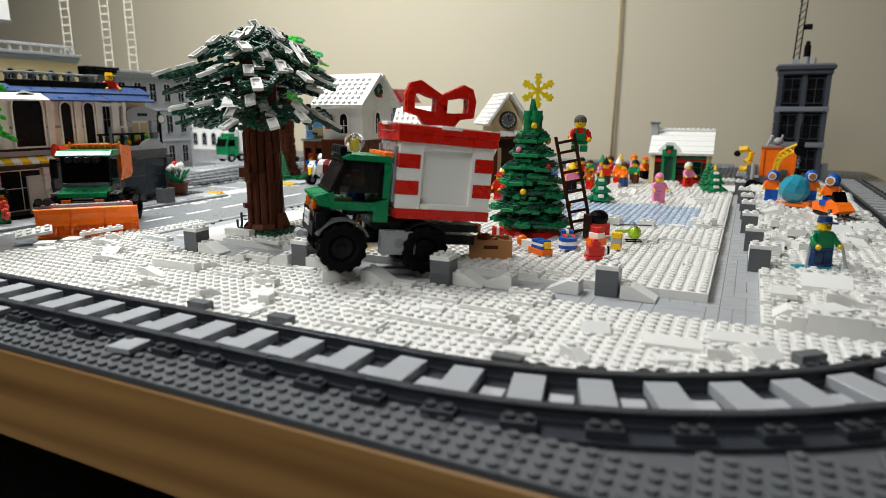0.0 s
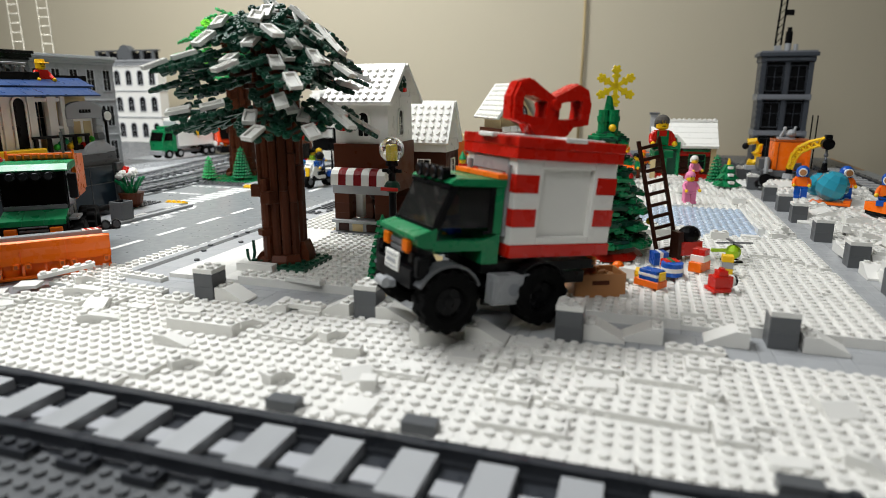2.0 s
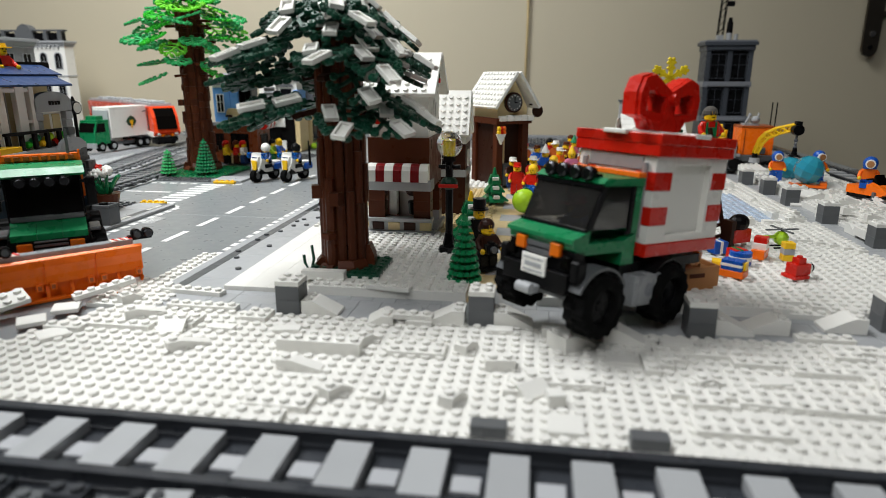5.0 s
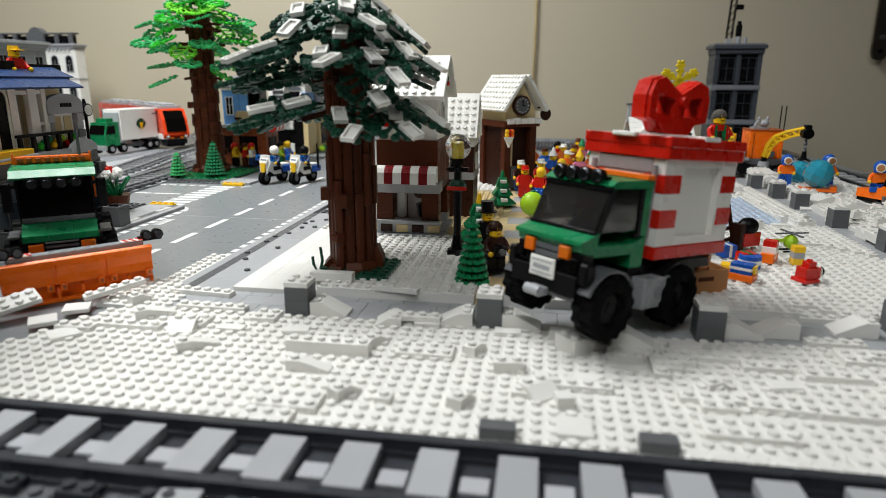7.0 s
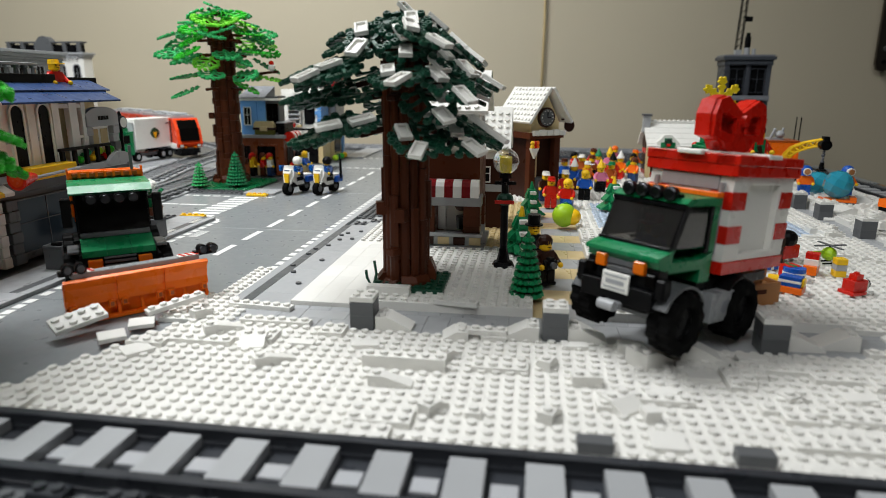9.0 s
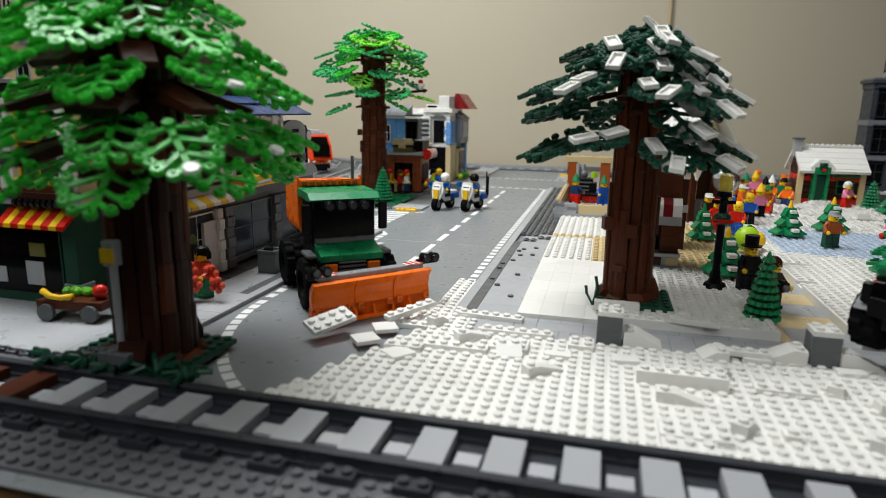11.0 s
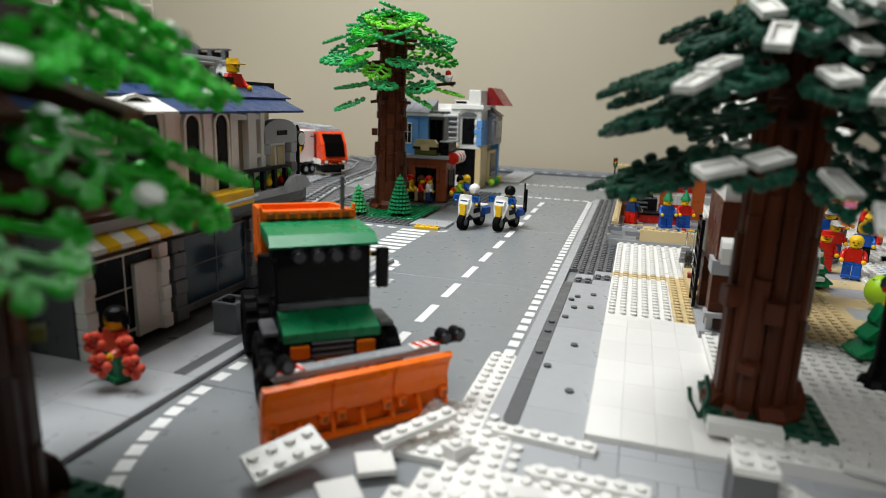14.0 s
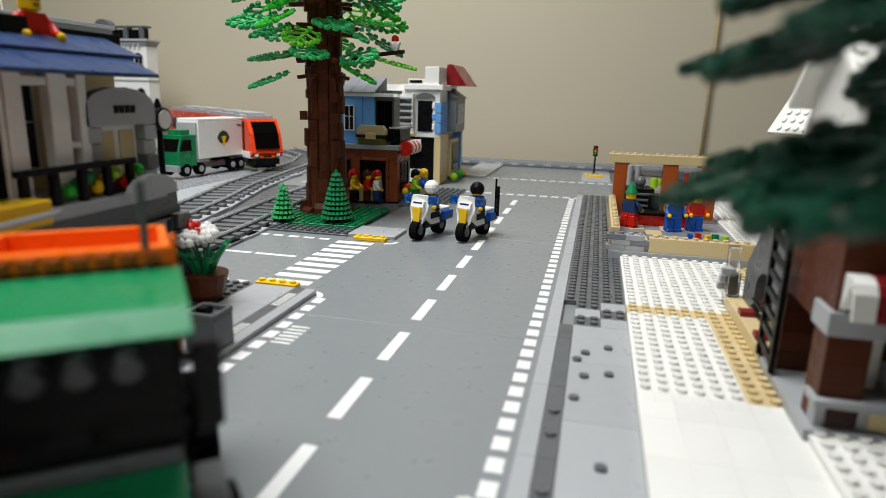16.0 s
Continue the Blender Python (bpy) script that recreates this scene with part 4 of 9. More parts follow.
    part("windscreen_sill", Mesh().box(0.0455, 0.0484, -0.0238, 0.0238, 0.0655, 0.0680), BLACK, cab)
    part("steering_wheel", Mesh().cyl(0.0, 0.0, 0, 0.001, 0.005, 12).move(pose(0.033, 0.007, 0.074, 0, 40, 0)), BLACK, cab)
    for k in range(4):
        y = -0.0135 + 0.009 * k
        part("roof_lamp", Mesh().cyl(0.0968, y, 0.0345, 0.0395, 0.0036, 12, 0.0042, axis="x", bottom=True).move(Matrix(((1, 0, 0, 0), (0, 0, 1, 0), (0, 1, 0, 0), (0, 0, 0, 1)))), BLACK, cab, "dark round roof lamp")
    for k in range(4):
        part("lamp_lens", Mesh().cyl(0.0968, -0.0135 + 0.009 * k, 0.0394, 0.0402, 0.0038, 12, 0.0028, axis="x", bottom=True).move(TURN_X), LENS, cab, "clear silver lamp lens")
    part("roof_lamp_bar", Mesh().box(0.0310, 0.0350, -0.018, 0.018, 0.0945, 0.0968), BLACK, cab)
    # front
    part("bumper", Mesh().box(0.046, 0.0555, -0.0238, 0.0238, 0.034, 0.056).box(0.0545, 0.0595, -0.0238, 0.0238, 0.0335, 0.044), BLACK, t)
    part("grille", Mesh().box(0.0555, 0.0575, -0.009, 0.009, 0.0545, 0.0575).box(0.0555, 0.0575, -0.009, 0.009, 0.0505, 0.0535), DGREY, t)
    part("number_plate", Mesh().box(0.0592, 0.0606, -0.0090, 0.0090, 0.0395, 0.0505, 0.0003), WHITE, t)
    for (w, z0, z1) in ((0.0074, 0.0412, 0.0420), (0.0074, 0.0480, 0.0488), (0.006, 0.0438, 0.0462)):
        part("plate_bar", Mesh().box(0.0605, 0.0609, -w, w, z0, z1, 0), LGREY, t)
    part("winch", Mesh().box(0.0592, 0.064, -0.006, 0.006, 0.0300, 0.0345, 0.0006), SILVER, t)
    part("winch_drum", Mesh().cyl(0.0, 0.0, -0.0052, 0.0052, 0.0030, 12, bottom=True).move(pose(0.0655, 0, 0.0325, 90, 0, 0)), LGREY, t)
    for s in (-1, 1):
        part("head_lamp", Mesh().box(0.0556, 0.0592, s * 0.0128 - 0.0036, s * 0.0128 + 0.0036, 0.0520, 0.0592, 0.0006), TORANGE, t, "clear orange lamp")
        part("head_lamp", Mesh().box(0.0545, 0.0585, s * 0.0202 - 0.003, s * 0.0202 + 0.003, 0.0470, 0.0535, 0.0006), SMOKE, t)
        part("bumper_corner", Mesh().box(0.050, 0.058, s * 0.0265 - 0.003, s * 0.0265 + 0.003, 0.040, 0.052, 0.001), BLACK, t)
    # gift box
    box = part("gift_box", Mesh().box(-0.086, -0.0052, -H + 0.004, H - 0.004, 0.0575, 0.108, 0.0004), WHITE, t, "white gift box with red stripes")
    for (x0, x1, z0, z1) in ((-0.0862, -0.0675, 0.0576, 0.1079), (-0.0250, -0.0050, 0.0576, 0.1079), (-0.0674, -0.0251, 0.1035, 0.1079), (-0.0674, -0.0251, 0.0576, 0.0620)):
        part("box_wall", Mesh().box(x0, x1, -H, H, z0, z1, 0.0003), WHITE, box)
    part("box_base", Mesh().box(-0.0868, -0.0048, -H - 0.0008, H + 0.0008, 0.0500, 0.0576, 0.0004), RED, box)
    for s in (-1, 1):
        for z in (0.0645, 0.0845, ):
            for (x0, x1) in ((-0.0865, -0.070), (-0.0225, -0.0048)):
                part("red_stripe", Mesh().box(x0, x1, min(s * (H - 0.004), s * (H + 0.0006)), max(s * (H - 0.004), s * (H + 0.0006)), z + 0.004, z + 0.0145, 0.0003), RED, box)
    for y0 in (-0.021, 0.021):
        for z in (0.0685, 0.0885):
            part("red_stripe", Mesh().box(-0.0869, -0.0855, y0 - 0.007, y0 + 0.007, z, z + 0.0105, 0.0003), RED, box)
            part("red_stripe", Mesh().box(-0.0056, -0.0044, y0 - 0.007, y0 + 0.007, z, z + 0.0105, 0.0003), RED, box)
    part("front_window", Mesh().box(-0.0054, -0.0040, -0.019, 0.019, 0.0995, 0.1075, 0.0003), SILVER, box)
    lid = part("lid", Mesh().box(-0.0885, -0.0025, -H - 0.0025, H + 0.0025, 0.108, 0.1145, 0.0005), RED, box, "red lid of stepped tiles")
    part("lid_rim", Mesh().box(-0.089, -0.002, -H - 0.003, -H + 0.012, 0.1145, 0.1205, 0.0005).box(-0.089, -0.002, H - 0.012, H + 0.003, 0.1145, 0.1205, 0.0005)
         .box(-0.089, -0.075, -H, H, 0.1145, 0.1205, 0.0005).box(-0.014, -0.002, -H, H, 0.1145, 0.1205, 0.0005), RED, lid)
    part("lid_top", Mesh().box(-0.075, -0.014, -H + 0.012, H - 0.012, 0.1145, 0.119, 0.0005), RED, lid)
    part("white_ribbon", Mesh().box(-0.055, -0.037, -H - 0.0035, H + 0.0035, 0.1190, 0.1218, 0.0005).box(-0.092, 0.0015, -0.008, 0.008, 0.1189, 0.1216, 0.0005), WHITE, lid)
    # bow: two broad loops that stand on the lid
    outer = [(0.000, 0.000), (0.012, 0.003), (0.016, 0.0078), (0.0268, 0.0098), (0.0275, 0.0205), (0.0242, 0.0280), (0.0165, 0.0302), (0.0082, 0.0262), (0.000, 0.0225)]
    inner = [(0.0045, 0.0112), (0.0095, 0.0112), (0.0140, 0.0118), (0.0212, 0.0124), (0.0216, 0.0172), (0.0210, 0.0218), (0.0150, 0.0220), (0.0100, 0.0206), (0.0045, 0.0196)]
    at = pose(-0.045, 0, 0.1190, 0, 0, -4) @ Matrix.Diagonal((1.08, 1.25, 1.18, 1))
    for s in (-1, 1):
        for (d0, d1, k) in ((-0.0054, 0.0054, 1.0), (-0.0030, 0.0030, 1.04)):   # a raised band runs round the middle of each loop
            o = [(s * a * k, 0.014 + (c - 0.014) * k if k > 1 else c) for a, c in outer]
            part("bow_loop" if k == 1.0 else "bow_band", Mesh().ring(o, [(s * a, c) for a, c in inner], d0, d1, "y").move(at), RED, lid, "red bow loop with an opening" if k == 1.0 else "")
    part("bow_knot", Mesh().cyl(0.0, 0.0, -0.0085, 0.0085, 0.0030, 12, axis="y", bottom=True).move(at @ pose(0, 0, 0.0185)), RED, lid)
    k = 0.945                                    # all but the wheels drawn together along the length
    for o in t.children_recursive:
        if o.name.split(".")[0] not in ("tyre", "rim", "spoke", "fender") and o.data.users == 1:
            for v in o.data.vertices:
                v.co.x = -0.030 + (v.co.x + 0.030) * k
    return t


TRUCK_YAW = -133.8
delivery_truck(pose(0.3835, -0.280, 0.0028, 0, 0, TRUCK_YAW) @ pose(0, 0, 0, 0, -5.5, 0))
figure("toy driver with a blue torso inside the truck cab", 0.3730, -0.282, 0.046, TRUCK_YAW + 90, DBLUE, BLUE, hat=RED, hat_kind="cap", sit=True)


# ---- the tractor with the snow plough ----
def plough_tractor(m):
    t = thing("plough_tractor", "green toy tractor truck with an orange snow plough blade", "tractor", m)
    W = 0.0242                                   # half the width of the cab
    part("chassis", Mesh().box(-0.112, 0.000, -0.014, 0.014, 0.014, 0.030).box(-0.060, -0.002, -0.023, 0.023, 0.026, 0.040, 0.0006), BLACK, t)
    for x in (-0.014, -0.088):
        for s in (-1, 1):
            wheel(t, x, s * 0.0285, 0.0205, 0.0205, 0.016, s, BLACK)
    for k in range(3):                           # bonnet of three sloping tiles
        y0 = -W + 2 * W / 3 * k
        part("bonnet_tile", Mesh().prism([(-0.0185, 0.0505), (0.0015, 0.0446), (0.0020, 0.0400), (-0.0185, 0.0400)], y0 + 0.0001, y0 + 2 * W / 3 - 0.0001, "y"), GREEN, t, "green sloping bonnet tile")
    for s in (-1, 1):
        part("side_panel", Mesh().box(-0.018, 0.000, min(s * W, s * (W + 0.002)), max(s * W, s * (W + 0.002)), 0.030, 0.0415, 0.0004), BLACK, t)
        part("head_lamp", Mesh().box(0.0005, 0.0034, s * 0.0165 - 0.0048, s * 0.0165 + 0.0048, 0.0312, 0.0382, 0.0006), TORANGE, t, "clear orange lamp")
        lo, hi = sorted((s * 0.009, s * 0.0255))
        end = part("bumper_end", Mesh().box(0.0005, 0.0044, lo, hi, 0.0230, 0.0292, 0.0003), WHITE, t, "white bumper end with red stripes")
        for k in range(3):
            y = s * (0.0112 + k * 0.0052)
            part("warning_stripe", Mesh().prism([(y - 0.0014, 0.0232), (y + 0.0010, 0.0232), (y + 0.0032, 0.0290), (y + 0.0008, 0.0290)], 0.0044, 0.0047, "x"), RED, end)
    part("front_panel", Mesh().box(-0.004, 0.0005, -W, W, 0.020, 0.0400), BLACK, t)
    part("grille", Mesh().box(0.0004, 0.0030, -0.0105, 0.0105, 0.0380, 0.0392, 0.0003).box(0.0004, 0.0024, -0.0105, 0.0105, 0.0345, 0.0362, 0.0003).box(0.0004, 0.0024, -0.0105, 0.0105, 0.0310, 0.0328, 0.0003), DGREY, t)
    part("bumper", Mesh().box(0.0004, 0.0062, -0.0088, 0.0088, 0.0215, 0.0298, 0.0005).box(0.006, 0.0068, -0.0062, 0.0062, 0.0240, 0.0272, 0.0002), ORANGE, t, "orange bumper block")
    cab = part("cab", Mesh().box(-0.057, -0.0185, -W, W, 0.036, 0.0505, 0.0004).box(-0.057, -0.053, -W, W, 0.0505, 0.084), BLACK, t)
    part("windscreen", Mesh().box(-0.0200, -0.0190, -0.0235, 0.0235, 0.0545, 0.0840, 0.0002), SMOKE, cab, "dark windscreen")
    part("windscreen_sill", Mesh().box(-0.0205, -0.0170, -0.0235, 0.0235, 0.0505, 0.0545, 0.0005), DGREY, cab)
    for s in (-1, 1):
        part("cab_pillar", Mesh().box(-0.0215, -0.0185, min(s * 0.0235, s * W), max(s * 0.0235, s * W), 0.0505, 0.084), BLACK, cab)
        part("side_window", Mesh().box(-0.053, -0.0215, min(s * 0.0243, s * 0.0250), max(s * 0.0243, s * 0.0250), 0.0505, 0.084, 0.0001), SMOKE, cab)
        part("mirror", Mesh().box(-0.0185, -0.0145, min(s * 0.0268, s * 0.0335), max(s * 0.0268, s * 0.0335), 0.060, 0.0825, 0.0009), BLACK, cab, "tall black mirror")
        part("mirror_arm", Mesh().box(-0.0175, -0.0155, min(s * 0.0240, s * 0.0270), max(s * 0.0240, s * 0.0270), 0.0780, 0.0805, 0.0003), BLACK, cab)
        part("fender_bar", Mesh().box(-0.026, -0.004, min(s * 0.0255, s * 0.0330), max(s * 0.0255, s * 0.0330), 0.0418, 0.0446, 0.0006), DGREY, t)
        part("step", Mesh().box(-0.052, -0.034, min(s * 0.0240, s * 0.0330), max(s * 0.0240, s * 0.0330), 0.018, 0.0215, 0.0005), DGREY, t)
    part("roof", Mesh().prism([(-0.058, 0.0842), (-0.0160, 0.0842), (-0.0145, 0.0858), (-0.0215, 0.0905), (-0.058, 0.0905)], -0.0275, 0.0275, "y"), GREEN, cab)
    part("lamp_bar", Mesh().box(-0.0180, -0.0150, -0.019, 0.019, 0.0800, 0.0842), BLACK, cab)
    for k in range(4):
        y = -0.0138 + 0.0092 * k
        part("roof_lamp", Mesh().cyl(0.0812, y, -0.0150, -0.0090, 0.0036, 12, 0.0041, axis="x", bottom=True).move(TURN_X), BLACK, cab, "dark round roof lamp")
        part("lamp_lens", Mesh().cyl(0.0812, y, -0.0091, -0.0084, 0.0034, 12, 0.0028, axis="x", bottom=True).move(TURN_X), LENS, cab)
    bed = part("dump_bed", Mesh().box(-0.116, -0.062, -0.0245, 0.0245, 0.052, 0.057), ORANGE, t, "orange dump bed")
    for s in (-1, 1):
        part("bed_side", Mesh().prism([(-0.118, 0.056), (-0.062, 0.056), (-0.060, 0.096), (-0.118, 0.091)], min(s * 0.0230, s * 0.0255), max(s * 0.0230, s * 0.0255), "y"), ORANGE, bed)
        part("bed_post", Mesh().box(-0.0645, -0.0605, min(s * 0.0255, s * 0.0270), max(s * 0.0255, s * 0.0270), 0.060, 0.099), ORANGE, bed)
    part("bed_end", Mesh().box(-0.064, -0.0605, -0.0245, 0.0245, 0.057, 0.0965), ORANGE, bed)
    part("bed_end", Mesh().box(-0.119, -0.116, -0.0245, 0.0245, 0.057, 0.091), ORANGE, bed)
    part("bed_support", Mesh().box(-0.112, -0.064, -0.012, 0.012, 0.030, 0.052, 0.0006), DGREY, t)
    part("bed_rib", Mesh().box(-0.0606, -0.0588, -0.025, 0.025, 0.0915, 0.0965), ORANGE, bed)
    for k in range(8):
        part("bed_clip", Mesh().box(-0.0588, -0.0574, -0.0235 + 0.006 * k, -0.0195 + 0.006 * k, 0.0920, 0.0955, 0.0004), DORANGE, bed)
    part("hand_rail", Mesh().cyl(-0.060, 0.019, 0.085, 0.116, 0.0013, 6), DGREY, bed)
    # blade, built along y with its face to +x, then turned on its hinge
    P = pose(0.0155, 0.0080, 0, 0, 0, 9) @ Matrix.Diagonal((1, 0.915, 1.0, 1))
    prof = [(0.004, 0.0015), (0.0105, 0.003), (0.0125, 0.0065), (0.0085, 0.012), (0.0070, 0.019), (0.0082, 0.026), (0.0120, 0.0315), (0.0092, 0.0328), (0.0040, 0.027), (0.0025, 0.019), (0.004, 0.010)]
    blade = part("plough_blade", Mesh().prism([(0.0030, 0.0125), (0.0080, 0.0125), (0.0070, 0.019), (0.0082, 0.026), (0.0120, 0.0315), (0.0092, 0.0328), (0.0040, 0.027), (0.0025, 0.019)], -0.0525, 0.0525, "y").move(P), ORANGE, t, "curved orange plough blade")
    part("blade_foot", Mesh().prism([(0.0005, 0.0015), (0.0045, 0.0015), (0.0055, 0.0085), (0.0060, 0.0126), (0.0010, 0.0126)], -0.0520, 0.0520, "y").move(P), ORANGE, blade)
    for k in range(3):
        y0 = -0.0525 + 0.035 * k
        part("blade_panel", Mesh().prism([(0.0081, 0.0130), (0.0092, 0.0130), (0.0082, 0.0190), (0.0094, 0.0258), (0.0130, 0.0318), (0.0120, 0.0322), (0.0082, 0.0262), (0.0070, 0.0190)], y0 + 0.0008, y0 + 0.0342, "y").move(P), ORANGE, blade)
        for y in (y0 + 0.0045, y0 + 0.0305):
            part("blade_clip", Mesh().box(0.0085, 0.0118, y - 0.0024, y + 0.0024, 0.0085, 0.0140, 0.0004).move(P), ORANGE, blade)
            # darker orange patch laid on the clip paints the shade of a hole
            part("clip_hole", Mesh().box(0.0117, 0.0120, y - 0.0012, y + 0.0012, 0.0098, 0.0126, 0).move(P), DORANGE, blade)
    for k in range(7):
        y = -0.0505 + 0.0168 * k
        part("blade_rib", Mesh().prism([(0.0040, 0.0015), (0.0115, 0.0015), (0.0100, 0.0060), (0.0055, 0.0125)], y - 0.0011, y + 0.0011, "y").move(P), ORANGE, blade)
    part("blade_edge", Mesh().box(0.0080, 0.0130, -0.0515, 0.0515, 0.0006, 0.0030, 0.0004).move(P), ORANGE, blade)
    bar = part("blade_bar", Mesh().box(-0.0010, 0.0068, -0.0460, 0.0475, 0.0322, 0.0360, 0.0005).move(P), SILVER, blade, "flat silver bar with striped ends")
    for y0 in (-0.0460, 0.0315):
        part("stripe_tile", Mesh().box(-0.0009, 0.0067, y0, y0 + 0.016, 0.0360, 0.0366, 0.0002).move(P), WHITE, blade)
        for k in range(3):
            y = y0 + 0.0012 + 0.0052 * k
            b = Mesh().box(-0.0008, 0.0066, 0, 0.0024, 0.0366, 0.0369, 0)
            b.v = [(vx, vy + y + 0.30 * vx, vz) for vx, vy, vz in b.v]
            part("red_mark", b.move(P), RED, blade)
    for ya in (-0.0475, 0.0510):
        for k in range(2):
            part("blade_lamp", Mesh().cyl(0.0395, ya + 0.0086 * k, 0.000, 0.0070, 0.0036, 12, 0.0041, axis="x", bottom=True).move(TURN_X).move(P), BLACK, blade, "dark round lamp with a clear lens")
            part("lamp_lens", Mesh().cyl(0.0395, ya + 0.0086 * k, 0.0069, 0.0078, 0.0035, 12, 0.0026, axis="x", bottom=True).move(TURN_X).move(P), LENS, blade)
        part("lamp_arm", Mesh().box(-0.001, 0.004, ya - 0.006, ya + 0.012, 0.0345, 0.0380).move(P), BLACK, blade)
    part("plough_arm", Mesh().box(0.0, 0.0165, -0.006, 0.014, 0.008, 0.013), BLACK, t)
    return t


TRACTOR = plough_tractor(pose(0.0025, -0.2565, 0.0, 0, 0, -51) @ Matrix.Diagonal((1, 1, 0.965, 1)))


# ---- street furniture and small things on the street ----
def motorbike(x, y, rz, helmet, antenna, label):
    t = thing("police_motorbike", label, "motorbike", pose(x, y, 0.0003, 0, 0, rz) @ Matrix.Diagonal((1.2, 1.12, 1.12, 1)), "police motorbikes")
    for yy in (-0.020, 0.016):
        w = Mesh().cyl(yy, 0.0085, -0.0032, 0.0032, 0.0085, 18, axis="x", bottom=True)
        part("wheel", w, RUBBER, t)
        part("rim", Mesh().cyl(yy, 0.0085, -0.0036, 0.0036, 0.0040, 12, axis="x", bottom=True), DGREY, t)
    part("frame", Mesh().box(-0.0038, 0.0038, -0.016, 0.020, 0.009, 0.017, 0.001), BLACK, t)
    part("fairing", Mesh().prism([(-0.006, 0.012), (-0.018, 0.020), (-0.0215, 0.0290), (-0.0195, 0.0335), (-0.012, 0.0335), (-0.004, 0.025), (0.006, 0.022), (0.008, 0.012)], -0.0056, 0.0056, "x"), WHITE, t, "white fairing")
    shield = [(-0.0062, 0.0385), (0.0062, 0.0385), (0.0088, 0.0330), (0.0082, 0.0265), (0.0052, 0.0160), (0.0026, 0.0120), (-0.0026, 0.0120), (-0.0052, 0.0160), (-0.0082, 0.0265), (-0.0088, 0.0330)]
    b = Mesh().prism(shield, -0.0010, 0.0020, "y")
    b.v = [(vx, vy - 0.0215 + (vz - 0.012) * 0.16 + 38.0 * vx * vx, vz) for vx, vy, vz in b.v]
    part("front_shield", b, WHITE, t, "curved white front shield")
    part("yellow_badge", Mesh().prism([(-0.0036, 0.0285), (0.0036, 0.0285), (0.0028, 0.0165), (-0.0028, 0.0165)], -0.0226, -0.0205, "y"), YELLOW, t)
    part("blue_bar", Mesh().box(-0.0040, 0.0040, -0.0205, -0.0190, 0.0318, 0.0332, 0.0002), DBLUE, t)
    part("fork", Mesh().box(-0.0042, -0.0030, -0.0215, -0.0185, 0.006, 0.018).box(0.0030, 0.0042, -0.0215, -0.0185, 0.006, 0.018), DGREY, t)
    for s in (-1, 1):
        part("blue_lamp", Mesh().box(min(s * 0.0080, s * 0.0145), max(s * 0.0080, s * 0.0145), -0.0185, -0.0125, 0.0310, 0.0385, 0.0010), TBRIGHT, t, "clear blue flashing lamp")
        part("pannier", Mesh().box(min(s * 0.005, s * 0.010), max(s * 0.005, s * 0.010), 0.010, 0.024, 0.014, 0.022, 0.0006), BLUE, t)
    part("tail", Mesh().box(-0.006, 0.006, 0.006, 0.026, 0.020, 0.0245, 0.0008), WHITE, t)
    if antenna:
        part("antenna", Mesh().cyl(0.012, 0.014, 0.022, 0.052, 0.0009, 6).cyl(0.016, 0.010, 0.02, 0.046, 0.0014, 6), BLACK, t)
    fig = figure("toy police rider with a helmet on a motorbike", 0, 0, 0, 0, BLACK, DBLUE, hat=helmet, hat_kind="helmet", arms=DBLUE, sit=True)
    fig.matrix_world = pose(x, y, 0.0135, 0, 0, rz) @ pose(0, 0.003, 0)
    return t


motorbike(-0.054, 0.246, -16, WHITE, False, "white and blue toy police motorbike on the road")
motorbike(-0.010, 0.254, -17, BLACK, True, "white and blue toy police motorbike with an aerial")


def flower_pot(x, y, z):
    t = thing("flower_pot", "brown pot with white flowers and green leaves", "flower pot", pose(x, y, z))
    part("pot", Mesh().cyl(0, 0, 0, 0.004, 0.0095, 16, 0.0125, bottom=True).cyl(0, 0, 0.004, 0.016, 0.0125, 16, 0.0150).cyl(0, 0, 0.016, 0.0175, 0.0155, 16), BROWN, t)
    rng = random.Random(2)
    for k in range(8):
        a = 0.8 * k
        b = Mesh().tube([(0.004 * math.cos(a), 0.004 * math.sin(a), 0.016), (0.010 * math.cos(a), 0.010 * math.sin(a), 0.028), (0.017 * math.cos(a), 0.017 * math.sin(a), 0.028 + rng.uniform(-0.004, 0.010))], 0.0019, 6)
        part("leaf", b, GREEN, t)
    for k in range(7):
        a, r, zz = 0.95 * k, 0.004 + 0.0016 * k, 0.040 + 0.0016 * (k % 4)
        f = Mesh().ball((0, 0, 0.0010), 0.0036, 10, 6)
        for q in range(5):
            c = 2 * math.pi * q / 5
            f.ball((0.0040 * math.cos(c), 0.0040 * math.sin(c), 0.0006), 0.0028, 8, 5)
        part("flower", f.move(pose(r * math.cos(a), r * math.sin(a), zz, rng.uniform(20, 60), rng.uniform(-25, 25))), WHITE if k != 3 else RED, t)
        part("stem", Mesh().tube([(0, 0, 0.014), (r * math.cos(a), r * math.sin(a), zz)], 0.0009, 5), GREEN, t)
    return t


flower_pot(-0.1375, -0.004, 0.0052)


